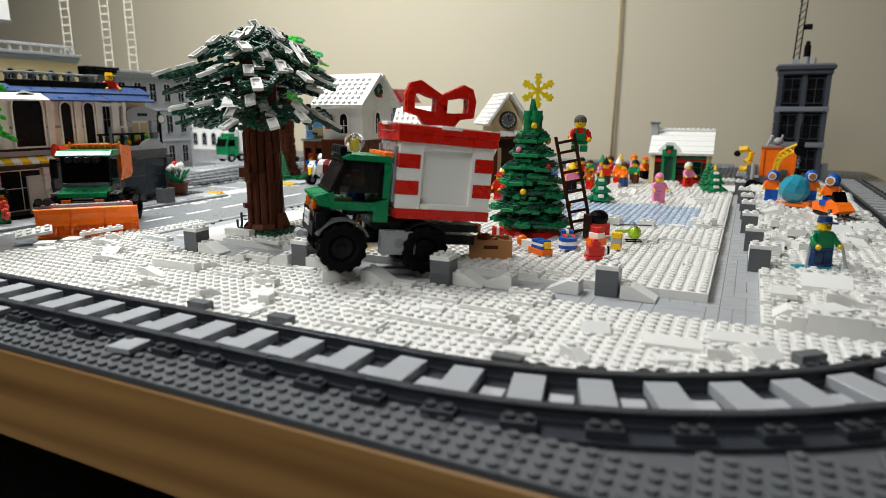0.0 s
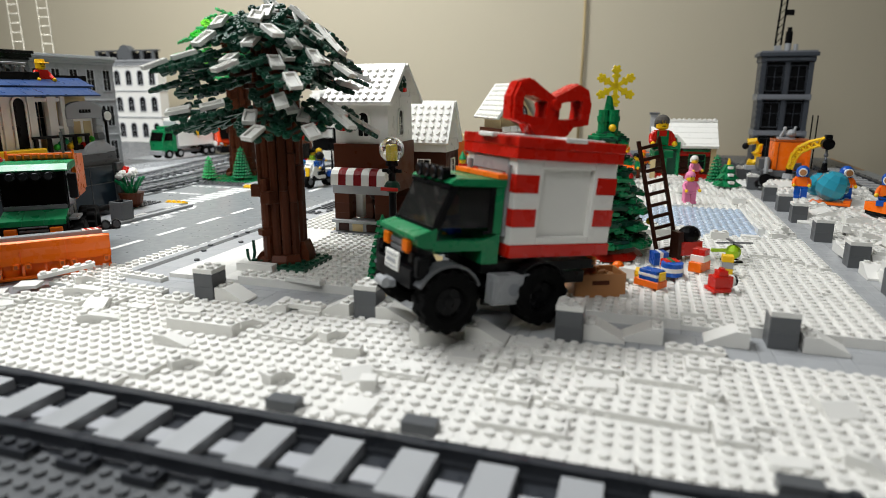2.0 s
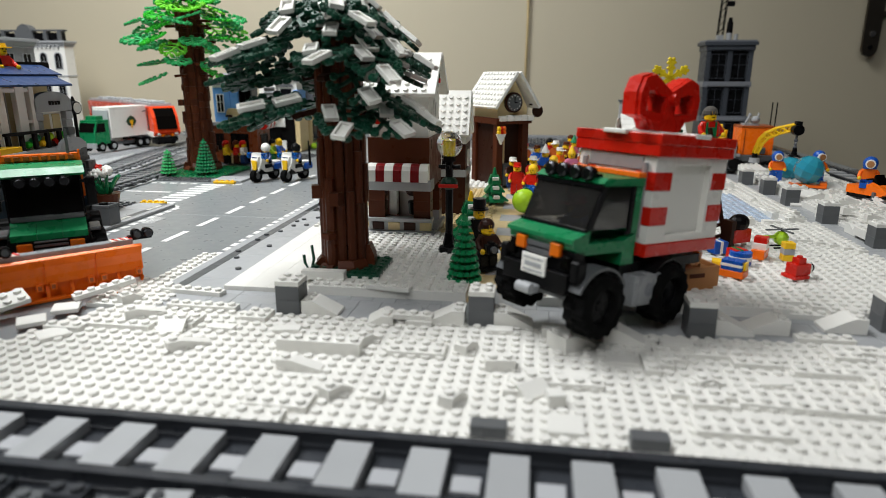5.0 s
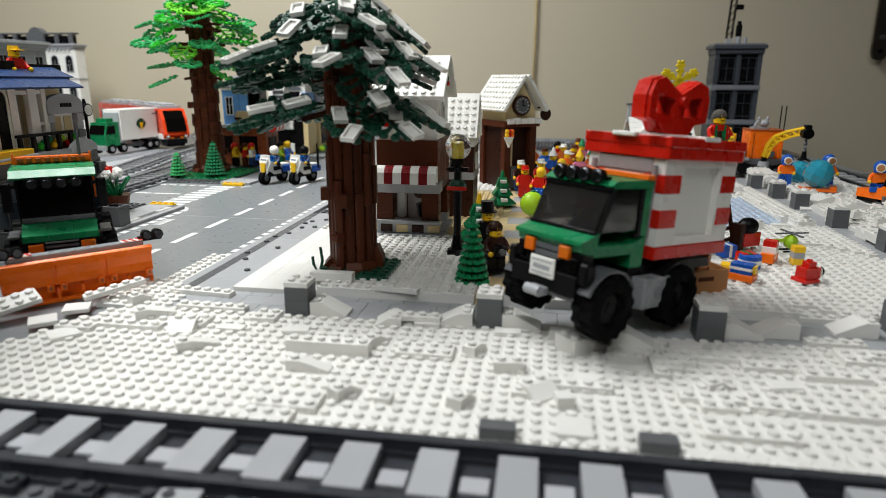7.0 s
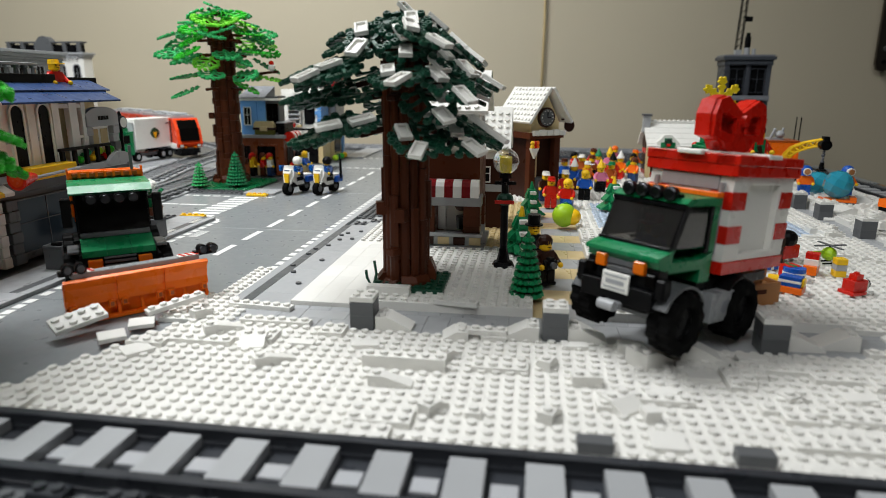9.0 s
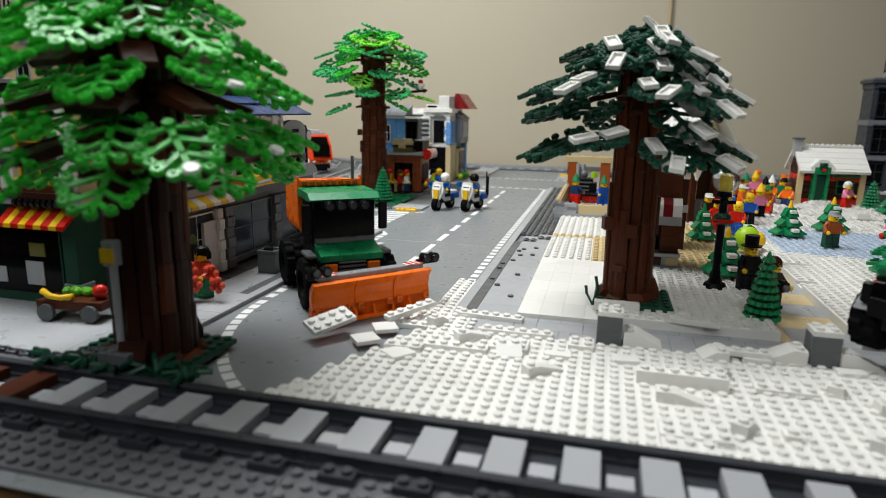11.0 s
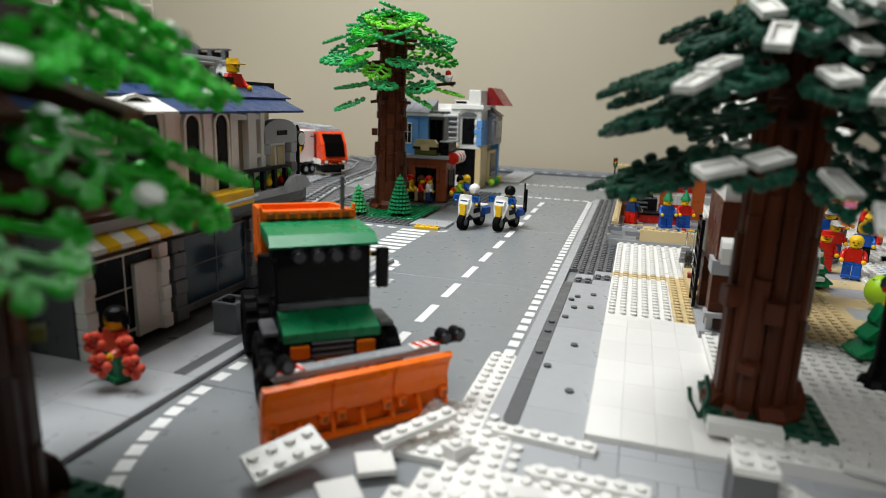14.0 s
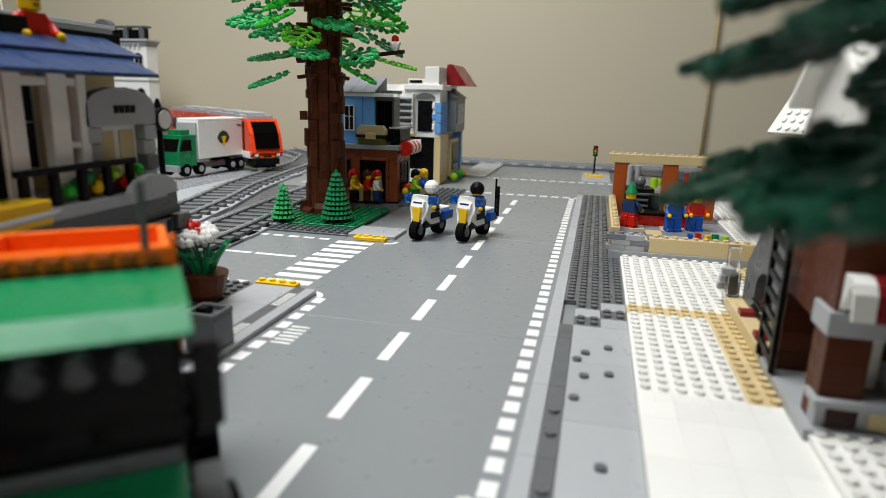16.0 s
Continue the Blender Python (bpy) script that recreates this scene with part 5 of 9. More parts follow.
def bin_box(x, y, z, label):
    t = thing("litter_bin", label, "bin", pose(x, y, z))
    b = Mesh().box(-0.0088, 0.0088, -0.0088, 0.0088, 0, 0.018, 0.0004)
    part("body", b, DGREY, t)
    r = Mesh()
    for (x0, x1, y0, y1) in ((-0.009, 0.009, -0.009, -0.007), (-0.009, 0.009, 0.007, 0.009), (-0.009, -0.007, -0.007, 0.007), (0.007, 0.009, -0.007, 0.007)):
        r.box(x0, x1, y0, y1, 0.018, 0.021, 0.0003)
    part("rim", r, DGREY, t)
    part("rubbish", Mesh().box(-0.005, 0.001, -0.004, 0.003, 0.018, 0.0225, 0.0006), BLACK, t)
    return t


bin_box(-0.091, -0.069, 0.0034, "dark grey square litter bin on the pavement")
bin_box(-0.106, -0.186, 0.0034, "dark grey square litter bin before the shop")
figure("toy flower seller in green holding red flowers", -0.117, -0.272, 0.0034, -18, GREEN, CORAL, hat=BLACK, arms=CORAL)
for (x, y, z) in ((-0.1195, -0.283, 0.0275), (-0.114, -0.286, 0.0175), (-0.0985, -0.280, 0.0165), (-0.106, -0.276, 0.0245)):
    bloom = thing("red_bouquet", "coral red toy flowers held by the seller", "flowers", pose(x, y, z), "flower bunches")
    part("flower_centre", Mesh().ball((0, 0, 0.001), 0.0030, 9, 6), RED, bloom)
    for q in range(5):
        a = 2 * math.pi * q / 5
        part("petal", Mesh().ball((0.0044 * math.cos(a), -0.001, 0.0044 * math.sin(a)), 0.0027, 8, 5), CORAL, bloom)

tl = thing("traffic_light", "black toy traffic light at the far crossing", "traffic light", pose(0.100, 0.82, 0.0034))
part("base", Mesh().box(-0.008, 0.008, -0.008, 0.008, 0, PL).studs(2, 2, -0.008, -0.008, PL), LGREY, tl)
part("pole", Mesh().cyl(0, 0, PL, 0.036, 0.0016, 8), BLACK, tl)
part("head", Mesh().box(-0.0042, 0.0042, -0.004, 0.004, 0.034, 0.052, 0.001), BLACK, tl)
for k, mm in enumerate((LEAF, YELLOW, RED)):
    part("lens", Mesh().cyl(0, 0.0385 + 0.0045 * k, -0.0047, -0.0038, 0.0017, 8, axis="y", bottom=True), mm, tl)
solo("kerb_plate", piece(4, 1, PL, YELLOW), YELLOW, "yellow studded kerb plate at the far crossing", "plate", pose(0.084, 0.79, 0.0034))


def street_lamp(x, y, z, h):
    t = thing("street_lamp", "black toy street lamp with a clear globe", "lamp", pose(x, y, z))
    part("foot", Mesh().cyl(0, 0, 0, 0.004, 0.010, 12, 0.008).cyl(0, 0, 0.004, 0.016, 0.0058, 8, 0.0032), BLACK, t)
    part("post", Mesh().cyl(0, 0, 0.014, h - 0.022, 0.0032, 10), BLACK, t)
    part("collar", Mesh().cyl(0, 0, h - 0.024, h - 0.019, 0.0058, 10, 0.0048), BLACK, t)
    part("bulb", Mesh().cyl(0, 0, h - 0.019, h - 0.008, 0.0034, 10), TYELLOW, t)
    part("globe", Mesh().ball((0, 0, h - 0.0105), 0.0108, 18, 12), GLASS, t, "clear plastic globe", smooth=True)
    for k in range(4):
        a = math.pi / 2 * k
        part("bracket", Mesh().box(0.003, 0.009, -0.001, 0.001, h - 0.030, h - 0.027, 0.0003).move(pose(0, 0, 0, 0, 0, 90 * k)), BLACK, t)
    part("green_wreath", Mesh().ball((0, 0, h - 0.042), 0.0072, 10, 7, (1, 1, 0.8)), PINE, t)
    part("red_ribbon", Mesh().box(-0.008, 0.008, -0.0078, -0.0062, h - 0.045, h - 0.042, 0.0004), RED, t)
    return t


street_lamp(0.2780, -0.142, 0.0097, 0.100)


# ---- posts and snow along the footpath ----
def fence_post(x, y, z, rz=0):
    t = thing("stone_post", "dark grey brick post with a white snow cap", "post", pose(x, y, z, 0, 0, rz), "stone posts")
    put(t, "brick", piece(2, 2, BR, DGREY), -U, -U, 0)
    put(t, "brick", piece(2, 2, BR, DGREY), -U, -U, BR)
    put(t, "snow_cap", piece(2, 2, PL, SNOW), -U, -U, 2 * BR)
    return t


for (x, y) in ((0.193, -0.281), (0.318, -0.282), (0.448, -0.282), (0.566, -0.256), (0.664, -0.130), (0.660, -0.046), (0.656, 0.052), (0.654, 0.150), (0.652, 0.222), (0.648, 0.300), (0.642, 0.410), (0.640, 0.52)):
    fence_post(x, y, 0.0034)
rng = random.Random(21)
SLOPES = ((0.214, -0.281, 90), (0.338, -0.284, 90), (0.468, -0.276, 90), (0.588, -0.258, 90), (0.296, -0.285, -90), (0.536, -0.262, -90), (0.402, -0.300, 90), (0.489, -0.271, -90), (0.664, -0.08, 0), (0.664, 0.00, 0), (0.664, 0.07, 0), (0.66, 0.15, 0))
for (x, y, rz) in SLOPES:                       # ramps of snow on both sides of the posts
    solo("snow_slope", slope(2, 3, BR, SNOW), SNOW, "white sloped snow brick lying beside a post", "brick", pose(x, y, 0.0036, 0, 0, rz) @ pose(-U, -1.5 * U, 0), "loose snow bricks")
# kinds: 0 tile, 1 brick, 2 low slope, 3 grey tile, 4 studded plate
LOOSE = ((0.232, -0.340, 6, 1, 5, 0), (0.229, -0.362, 1, 3, 2, 90), (0.256, -0.386, 1, 2, 2, 150), (0.255, -0.324, 1, 2, 2, 150), (0.203, -0.315, 2, 1, 0, 10), (0.255, -0.291, 2, 2, 2, -80), (0.272, -0.290, 4, 1, 4, 0),
         (0.313, -0.326, 1, 2, 2, 160), (0.313, -0.385, 1, 2, 2, 160), (0.286, -0.332, 4, 2, 4, 0), (0.232, -0.398, 4, 2, 4, 0), (0.198, -0.231, 4, 1, 1, 0), (0.250, -0.247, 4, 1, 4, -8))
LOOSE2 = ((0.330, -0.297, 2, 1, 0, 5), (0.397, -0.331, 2, 1, 0, 0), (0.429, -0.308, 2, 1, 0, 0), (0.363, -0.299, 2, 1, 1, 0), (0.333, -0.346, 2, 1, 2, 8), (0.361, -0.380, 1, 1, 1, 15), (0.371, -0.354, 2, 1, 0, 25), (0.369, -0.361, 4, 1, 4, 0),
          (0.332, -0.4105, 2, 1, 3, 0), (0.399, -0.4105, 2, 1, 3, 0), (0.546, -0.4105, 2, 1, 3, 0), (0.365, -0.401, 2, 2, 0, 0), (0.518, -0.284, 4, 1, 4, 0), (0.482, -0.366, 9, 2, 4, -3), (0.440, -0.392, 5, 2, 4, 0))
LOOSE3 = ((0.045, -0.302, 2, 2, 0, 30), (0.040, -0.326, 2, 2, 0, 40), (0.068, -0.343, 2, 2, 0, 50), (0.077, -0.280, 1, 2, 2, 150), (0.133, -0.322, 2, 2, 2, 10),
          (0.108, -0.311, 1, 3, 2, 130), (0.156, -0.345, 1, 3, 2, 130), (0.110, -0.258, 6, 1, 4, -5), (0.133, -0.286, 6, 1, 4, 0), (0.163, -0.318, 2, 1, 0, 0))
LOOSE4 = ((0.575, -0.338, 2, 2, 2, 20), (0.619, -0.343, 4, 2, 0, 6), (0.652, -0.320, 4, 2, 0, 12), (0.575, -0.386, 1, 2, 2, 60), (0.645, -0.352, 1, 2, 2, 100), (0.664, -0.341, 2, 2, 2, 40), (0.700, -0.270, 3, 2, 1, 40), (0.546, -0.392, 2, 1, 0, 8),
          (0.622, -0.377, 2, 1, 0, 22), (0.686, -0.338, 2, 1, 3, 40), (0.470, -0.345, 2, 1, 0, 10), (0.436, -0.352, 1, 2, 2, 120), (0.522, -0.345, 1, 2, 2, 160), (0.500, -0.330, 4, 1, 4, 0), (0.349, -0.370, 2, 2, 2, 40))
for (x, y, nx, ny, kind, rz) in LOOSE + LOOSE2 + LOOSE3 + LOOSE4:
    data = {0: piece(nx, ny, PL * 0.82, SNOW, False), 1: piece(nx, ny, BR * 0.66, SNOW, False), 2: slope(nx, ny, BR * 0.64, SNOW), 3: piece(nx, ny, BR * 0.6, DGREY, False), 4: piece(nx, ny, PL, SNOW), 5: piece(nx, ny, BR * 0.8, SNOW)}[kind]
    zz = 0.0001 + PL * (zone(x, y) or ("", 1))[1]
    solo("snow_brick", data, SNOW, ("loose white tile lying on the snow plates", "loose smooth white brick on the snow plates", "loose white sloped brick on the snow plates", "dark grey tile beside the track", "white studded plate lying on the snow plates", "long white studded brick on the snow plates")[kind], "brick",
         pose(x, y, zz, 0, 0, rz) @ pose(-nx * U / 2, -ny * U / 2, 0), "loose snow bricks")
solo("snow_brick", piece(4, 2, PL, SNOW), SNOW, "tilted white plate pushed up by the plough blade", "brick", pose(0.012, -0.318, 0.0060, 0, 0, 55) @ pose(-2 * U, -U, 0, 14, -8, 0), "loose snow bricks")
solo("snow_brick", piece(5, 1, PL, SNOW), SNOW, "tilted white plate lying under the plough blade", "brick", pose(0.055, -0.276, 0.0060, 0, 0, 50) @ pose(-2.5 * U, -0.5 * U, 0, 0, -7, 0), "loose snow bricks")
for k in range(120):                            # broken snow bank beside the far track and along the path
    if k < 84:
        x, y = rng.uniform(0.668, 0.772), rng.uniform(-0.30, 0.5)
    else:
        x, y = rng.uniform(0.45, 0.628), rng.choice((rng.uniform(0.0, 0.05), rng.uniform(0.2, 0.5)))
    zz = zone(x, y)
    if not zz or zz[0] != "snow" or math.hypot(x - 0.712, y + 0.141) < 0.03:
        continue
    kind = rng.choice((0, 1, 1, 2, 2, 2))
    nx, ny = rng.choice(((2, 2), (1, 2), (2, 1), (3, 2), (4, 2)))
    data = {0: piece(nx, ny, PL, SNOW, False), 1: piece(nx, ny, BR * 0.72, SNOW), 2: slope(nx, ny + 1, BR * 0.8, SNOW)}[kind]
    solo("snow_brick", data, SNOW, ("loose white tile on the snow bank", "loose white brick on the snow bank", "loose white sloped brick on the snow bank")[kind], "brick",
         pose(x, y, 0.0001 + PL * zz[1], 0, 0, rng.choice((0, 90, 180, 270, 20))) @ pose(-nx * U / 2, -ny * U / 2, 0), "loose snow bricks")
solo("snow_slope", slope(2, 3, BR, SNOW), SNOW, "white sloped snow brick under the truck's wheel", "brick", pose(0.372, -0.312, 0.0036, 0, 0, 130) @ pose(-U, -1.5 * U, 0), "loose snow bricks")

# ---- things under the Christmas tree ----
crate = thing("toy_crate", "open tan wooden-look crate full of brown bears", "crate", pose(0.456, -0.207, 0.0097, 0, 0, 24))
for (x0, x1, y0, y1) in ((-0.018, 0.018, -0.012, -0.0105), (-0.018, 0.018, 0.0105, 0.012), (-0.018, -0.0165, -0.0105, 0.0105), (0.0165, 0.018, -0.0105, 0.0105)):
    part("crate_side", Mesh().box(x0, x1, y0, y1, 0, 0.0165, 0.0004), NOUGAT, crate)
part("crate_floor", Mesh().box(-0.0165, 0.0165, -0.0105, 0.0105, 0, 0.002), NOUGAT, crate)
# brown strip on the solid side stands for shade in a hand slot
part("handle_slot", Mesh().box(-0.006, 0.006, -0.0123, -0.0119, 0.009, 0.012, 0), BROWN, crate)
for k in range(5):
    solo("toy_bear", Mesh().ball((0, 0, 0), 0.0042, 9, 6).ball((0, 0, 0.0058), 0.0032, 9, 6).ball((0.0028, 0, 0.0086), 0.0013, 6, 4).ball((-0.0028, 0, 0.0086), 0.0013, 6, 4), NOUGAT,
         "small brown toy bear lying in the crate", "toy bear", pose(0.456 - 0.010 + 0.005 * k, -0.2095 + 0.002 * (k % 2), 0.022, 30 * k, 20, 40 * k), "toy bears", smooth=True)


def toy(name, label, m, *bits):
    t = thing(name, label, "toy", m @ Matrix.Diagonal((0.82, 0.82, 0.82, 1)))
    for nm, b, material in bits:
        part(nm, b, material, t)
    return t


toy("toy_boat", "blue, white and orange toy boat lying in the snow", pose(0.4935, -0.184, 0.0115, 0, 0, -35), ("hull", Mesh().box(-0.012, 0.012, -0.007, 0.007, 0, 0.006), ORANGE), ("cabin", Mesh().box(-0.008, 0.010, -0.006, 0.006, 0.006, 0.015), BLUE), ("stripe", Mesh().box(-0.0085, 0.0105, -0.0063, 0.0063, 0.0095, 0.0120), WHITE), ("end_cap", Mesh().box(0.0106, 0.0125, -0.004, 0.004, 0.007, 0.014), YELLOW))
toy("toy_doll", "orange, yellow and white toy lying in the snow", pose(0.479, -0.166, 0.0115, 0, 0, -20), ("body", Mesh().box(-0.009, 0.006, -0.005, 0.005, 0, 0.009), WHITE), ("head", Mesh().cyl(0, 0.0055, 0.006, 0.015, 0.005, 12, axis="x", bottom=True), YELLOW), ("cap", Mesh().ball((-0.012, 0, 0.007), 0.0062, 10, 7), ORANGE))
toy("toy_train", "blue and white toy drum beside the presents", pose(0.509, -0.151, 0.0115, 0, 0, 10), ("drum", Mesh().cyl(0, 0, 0, 0.012, 0.010, 14), BLUE), ("band", Mesh().cyl(0, 0, 0.004, 0.008, 0.0103, 14), WHITE))
toy("toy_robot", "red toy camera robot with a black lens", pose(0.540, -0.181, 0.0115, 0, 0, 25), ("body", Mesh().box(-0.008, 0.008, -0.006, 0.006, 0.003, 0.013), RED), ("foot", Mesh().box(-0.010, 0.006, -0.008, 0.008, 0, 0.003), RED), ("lens", Mesh().cyl(0, 0.008, 0.008, 0.0135, 0.0045, 12, axis="x", bottom=True), BLACK), ("lens_ring", Mesh().cyl(0, 0.008, 0.0075, 0.0110, 0.0052, 12, axis="x", bottom=True), WHITE), ("top", Mesh().box(-0.004, 0.004, -0.004, 0.004, 0.013, 0.018).studs(1, 1, -0.004, -0.004, 0.018), RED))
toy("toy_rocket", "red, orange and white toy blocks in a heap", pose(0.530, -0.130, 0.0115, 0, 0, 60), ("block", Mesh().box(-0.010, 0.010, -0.006, 0.006, 0, 0.009), ORANGE), ("block", Mesh().box(-0.006, 0.006, -0.0065, 0.0065, 0.009, 0.015), WHITE), ("block", Mesh().box(-0.004, 0.006, -0.006, 0.006, 0.015, 0.021), RED))
toy("toy_sleigh", "black and red toy engine behind the presents", pose(0.523, -0.092, 0.0115, 0, 0, 30), ("body", Mesh().box(-0.012, 0.012, -0.007, 0.007, 0.004, 0.018), RED), ("hood", Mesh().ball((0, 0, 0.024), 0.012, 12, 8, (1, 0.8, 0.8)), BLACK), ("seat", Mesh().box(-0.016, -0.010, -0.007, 0.007, 0.0, 0.028), DBROWN))
toy("toy_helicopter", "lime green toy helicopter with a grey rotor", pose(0.558, -0.094, 0.0115, 0, 0, 15), ("cockpit", Mesh().ball((0, 0, 0.010), 0.0075, 10, 7), LIME), ("tail", Mesh().box(-0.022, -0.004, -0.0015, 0.0015, 0.010, 0.013), LIME), ("rotor", Mesh().box(-0.018, 0.018, -0.0014, 0.0014, 0.0185, 0.0197), DGREY), ("rotor", Mesh().box(-0.0014, 0.0014, -0.018, 0.018, 0.0185, 0.0197), DGREY), ("skid", Mesh().box(-0.010, 0.008, -0.006, -0.0045, 0, 0.0015).box(-0.010, 0.008, 0.0045, 0.006, 0, 0.0015), BLACK), ("mast", Mesh().cyl(0, 0, 0.016, 0.02, 0.0012, 6), BLACK))
toy("toy_block_stack", "yellow and grey toy blocks stacked in the snow", pose(0.549, -0.135, 0.0115, 0, 0, 0), ("block", Mesh().box(-0.005, 0.005, -0.005, 0.005, 0, 0.006), YELLOW), ("block", Mesh().box(-0.005, 0.005, -0.005, 0.005, 0.0062, 0.012), LGREY), ("block", Mesh().box(-0.005, 0.005, -0.005, 0.005, 0.0122, 0.018), YELLOW))
presents = ((0.436, -0.135, RED, WHITE), (0.500, -0.120, BLUE, WHITE), (0.508, -0.145, RED, GREEN))
for (x, y, a, b) in presents:
    toy("gift", "small wrapped toy present with a ribbon", pose(x, y, 0.0115, 0, 0, 20), ("box", Mesh().box(-0.007, 0.007, -0.007, 0.007, 0, 0.0125), a), ("ribbon", Mesh().box(-0.0016, 0.0016, -0.0073, 0.0073, 0, 0.0129), b))

ladder = thing("ladder", "brown toy ladder leaning on the Christmas tree", "ladder", pose(0.508, -0.088, 0.0097, 0, 0, 0) @ pose(0, 0, 0, 0, -13, 0) @ pose(0, 0, 0, 0, 0, -62))
for s in (-1, 1):
    part("rail", Mesh().box(-0.0014, 0.0014, s * 0.0090 - 0.0015, s * 0.0090 + 0.0015, 0, 0.102, 0.0004), DBROWN, ladder)
for k in range(10):
    part("rung", Mesh().box(-0.0012, 0.0012, -0.0076, 0.0076, 0.006 + 0.0098 * k, 0.0088 + 0.0098 * k, 0.0003), DBROWN, ladder)
figure("toy figure in green dungarees standing on the ladder", 0.4955, -0.0700, 0.0870, 14, GREEN, RED, hat=TAUPE, hat_kind="hair", arms=RED, bib=GREEN, sit=True)

# ---- figures in the park ----
for (lab, x, y, z, rz, lg, to, ha, hk) in (
        ("toy man in a black coat with a top hat", 0.303, -0.140, 0.0097, 20, BLACK, BLACK, BLACK, "tophat"),
        ("toy photographer in black with a camera", 0.3125, -0.176, 0.0052, 35, BLACK, DBROWN, DBROWN, "hair"),
        ("toy child in blue on the garden path", 0.345, 0.145, 0.0052, -20, BLUE, RED, YELLOW, "hair"),
        ("toy Father Christmas in red beside the pond", 0.325, 0.165, 0.0052, 0, RED, RED, RED, "cap"),
        ("toy carol singer in blue by the clock tower", 0.372, 0.215, 0.0083, -10, BLACK, BLUE, YELLOW, "hair"),
        ("toy skater in dark green on the ice", 0.430, 0.080, 0.0083, 15, PINE, DORANGE, LGREY, "cap"),
        ("pink toy skater on the frozen pond", 0.541, 0.214, 0.0083, 25, PINK, PINK, PINK, "hair")):
    figure(lab, x, y, z, rz, lg, to, hat=ha, hat_kind=hk)
kit = thing("toy_camera", "small black toy camera held out by the photographer", "toy camera", pose(0.3165, -0.1865, 0.0215, 0, 0, 35))
part("body", Mesh().box(-0.0050, 0.0050, -0.0030, 0.0030, 0, 0.0072, 0.0005).box(-0.0022, 0.0022, -0.0028, 0.0028, 0.0072, 0.0092, 0.0004), BLACK, kit)
part("lens", Mesh().cyl(0, 0.0036, -0.0058, -0.0030, 0.0026, 12, axis="y", bottom=True), DGREY, kit)
lime = thing("lime_toy", "round lime green toy with a yellow belly on the path", "toy", pose(0.337, 0.040, 0.0052, 0, 0, 20))
part("body", Mesh().ball((0, 0, 0.0145), 0.0135, 16, 10, (1, 0.9, 1)), LIME, lime, smooth=True)
part("belly", Mesh().ball((0.0085, -0.0035, 0.0130), 0.0095, 14, 8), YELLOW, lime, smooth=True)
part("crest", Mesh().prism([(-0.010, 0.024), (0.002, 0.0295), (0.008, 0.026), (0.006, 0.0235)], -0.0012, 0.0012, "y"), GREEN, lime)
HATS = (RED, GREEN, YELLOW, BROWN, BLACK, WHITE, ORANGE)
CROWD = ((0.362, 0.300), (0.400, 0.290), (0.420, 0.330), (0.384, 0.330), (0.480, 0.500), (0.452, 0.560), (0.430, 0.400), (0.446, 0.430), (0.462, 0.392), (0.470, 0.455), (0.412, 0.455), (0.398, 0.420), (0.436, 0.500), (0.410, 0.540), (0.380, 0.400), (0.372, 0.470), (0.560, 0.440), (0.350, 0.360), (0.330, 0.400))
for k, (x, y) in enumerate(CROWD):              # visitors between pond, clock tower and cabin
    r2 = random.Random(100 + k)
    z = 0.0001 + PL * (zone(x, y) or ("", 2))[1] + 0.0017
    figure("toy visitor in winter clothes standing in the snow", x, y, z, r2.uniform(-60, 60), r2.choice((DBLUE, BLACK, GREEN, BROWN, RED)), r2.choice((RED, BLUE, DORANGE, GREEN, PINK, ORANGE)), hat=r2.choice(HATS), hat_kind=r2.choice(("hair", "cap", "hair", "cone")))


def white_fir(x, y, z, s):
    t = thing("toy_fir", "green toy fir of stacked slopes with snow", "tree", pose(x, y, z, 0, 0, 15), "stacked firs")
    zz = 0.004
    part("trunk", Mesh().cyl(0, 0, 0, 0.006, 0.004, 8), BROWN, t)
    for k in range(3):
        w = s * (0.016 - 0.0042 * k)
        h = 0.0105
        b = Mesh()
        for q in range(4):
            k0 = len(b.v)
            b.prism([(0.002, zz), (w, zz), (w, zz + 0.0018), (0.0045, zz + h), (0.002, zz + h)], -w * 0.52, w * 0.52, "y")
            b.move(pose(0, 0, 0, 0, 0, 90 * q), k0)
        part("branch_tier", b, GREEN, t)
        part("snow_tile", Mesh().box(-0.0038, 0.0038, -w - 0.0005, -w * 0.45, zz + 0.0045, zz + 0.0085, 0.0005), WHITE, t)
        zz += h
    part("tip", Mesh().cyl(0, 0, zz, zz + 0.009, 0.0032, 8, 0.0012), YELLOW if s > 1 else GREEN, t)
    return t


for (x, y, s) in ((0.402, 0.14, 1.15), (0.292, -0.100, 1.1), (0.465, 0.195, 1.2), (0.604, 0.385, 1.15), (0.300, 0.10, 1.0)):
    white_fir(x, y, 0.0001 + PL * (zone(x, y) or ("", 2))[1], s)

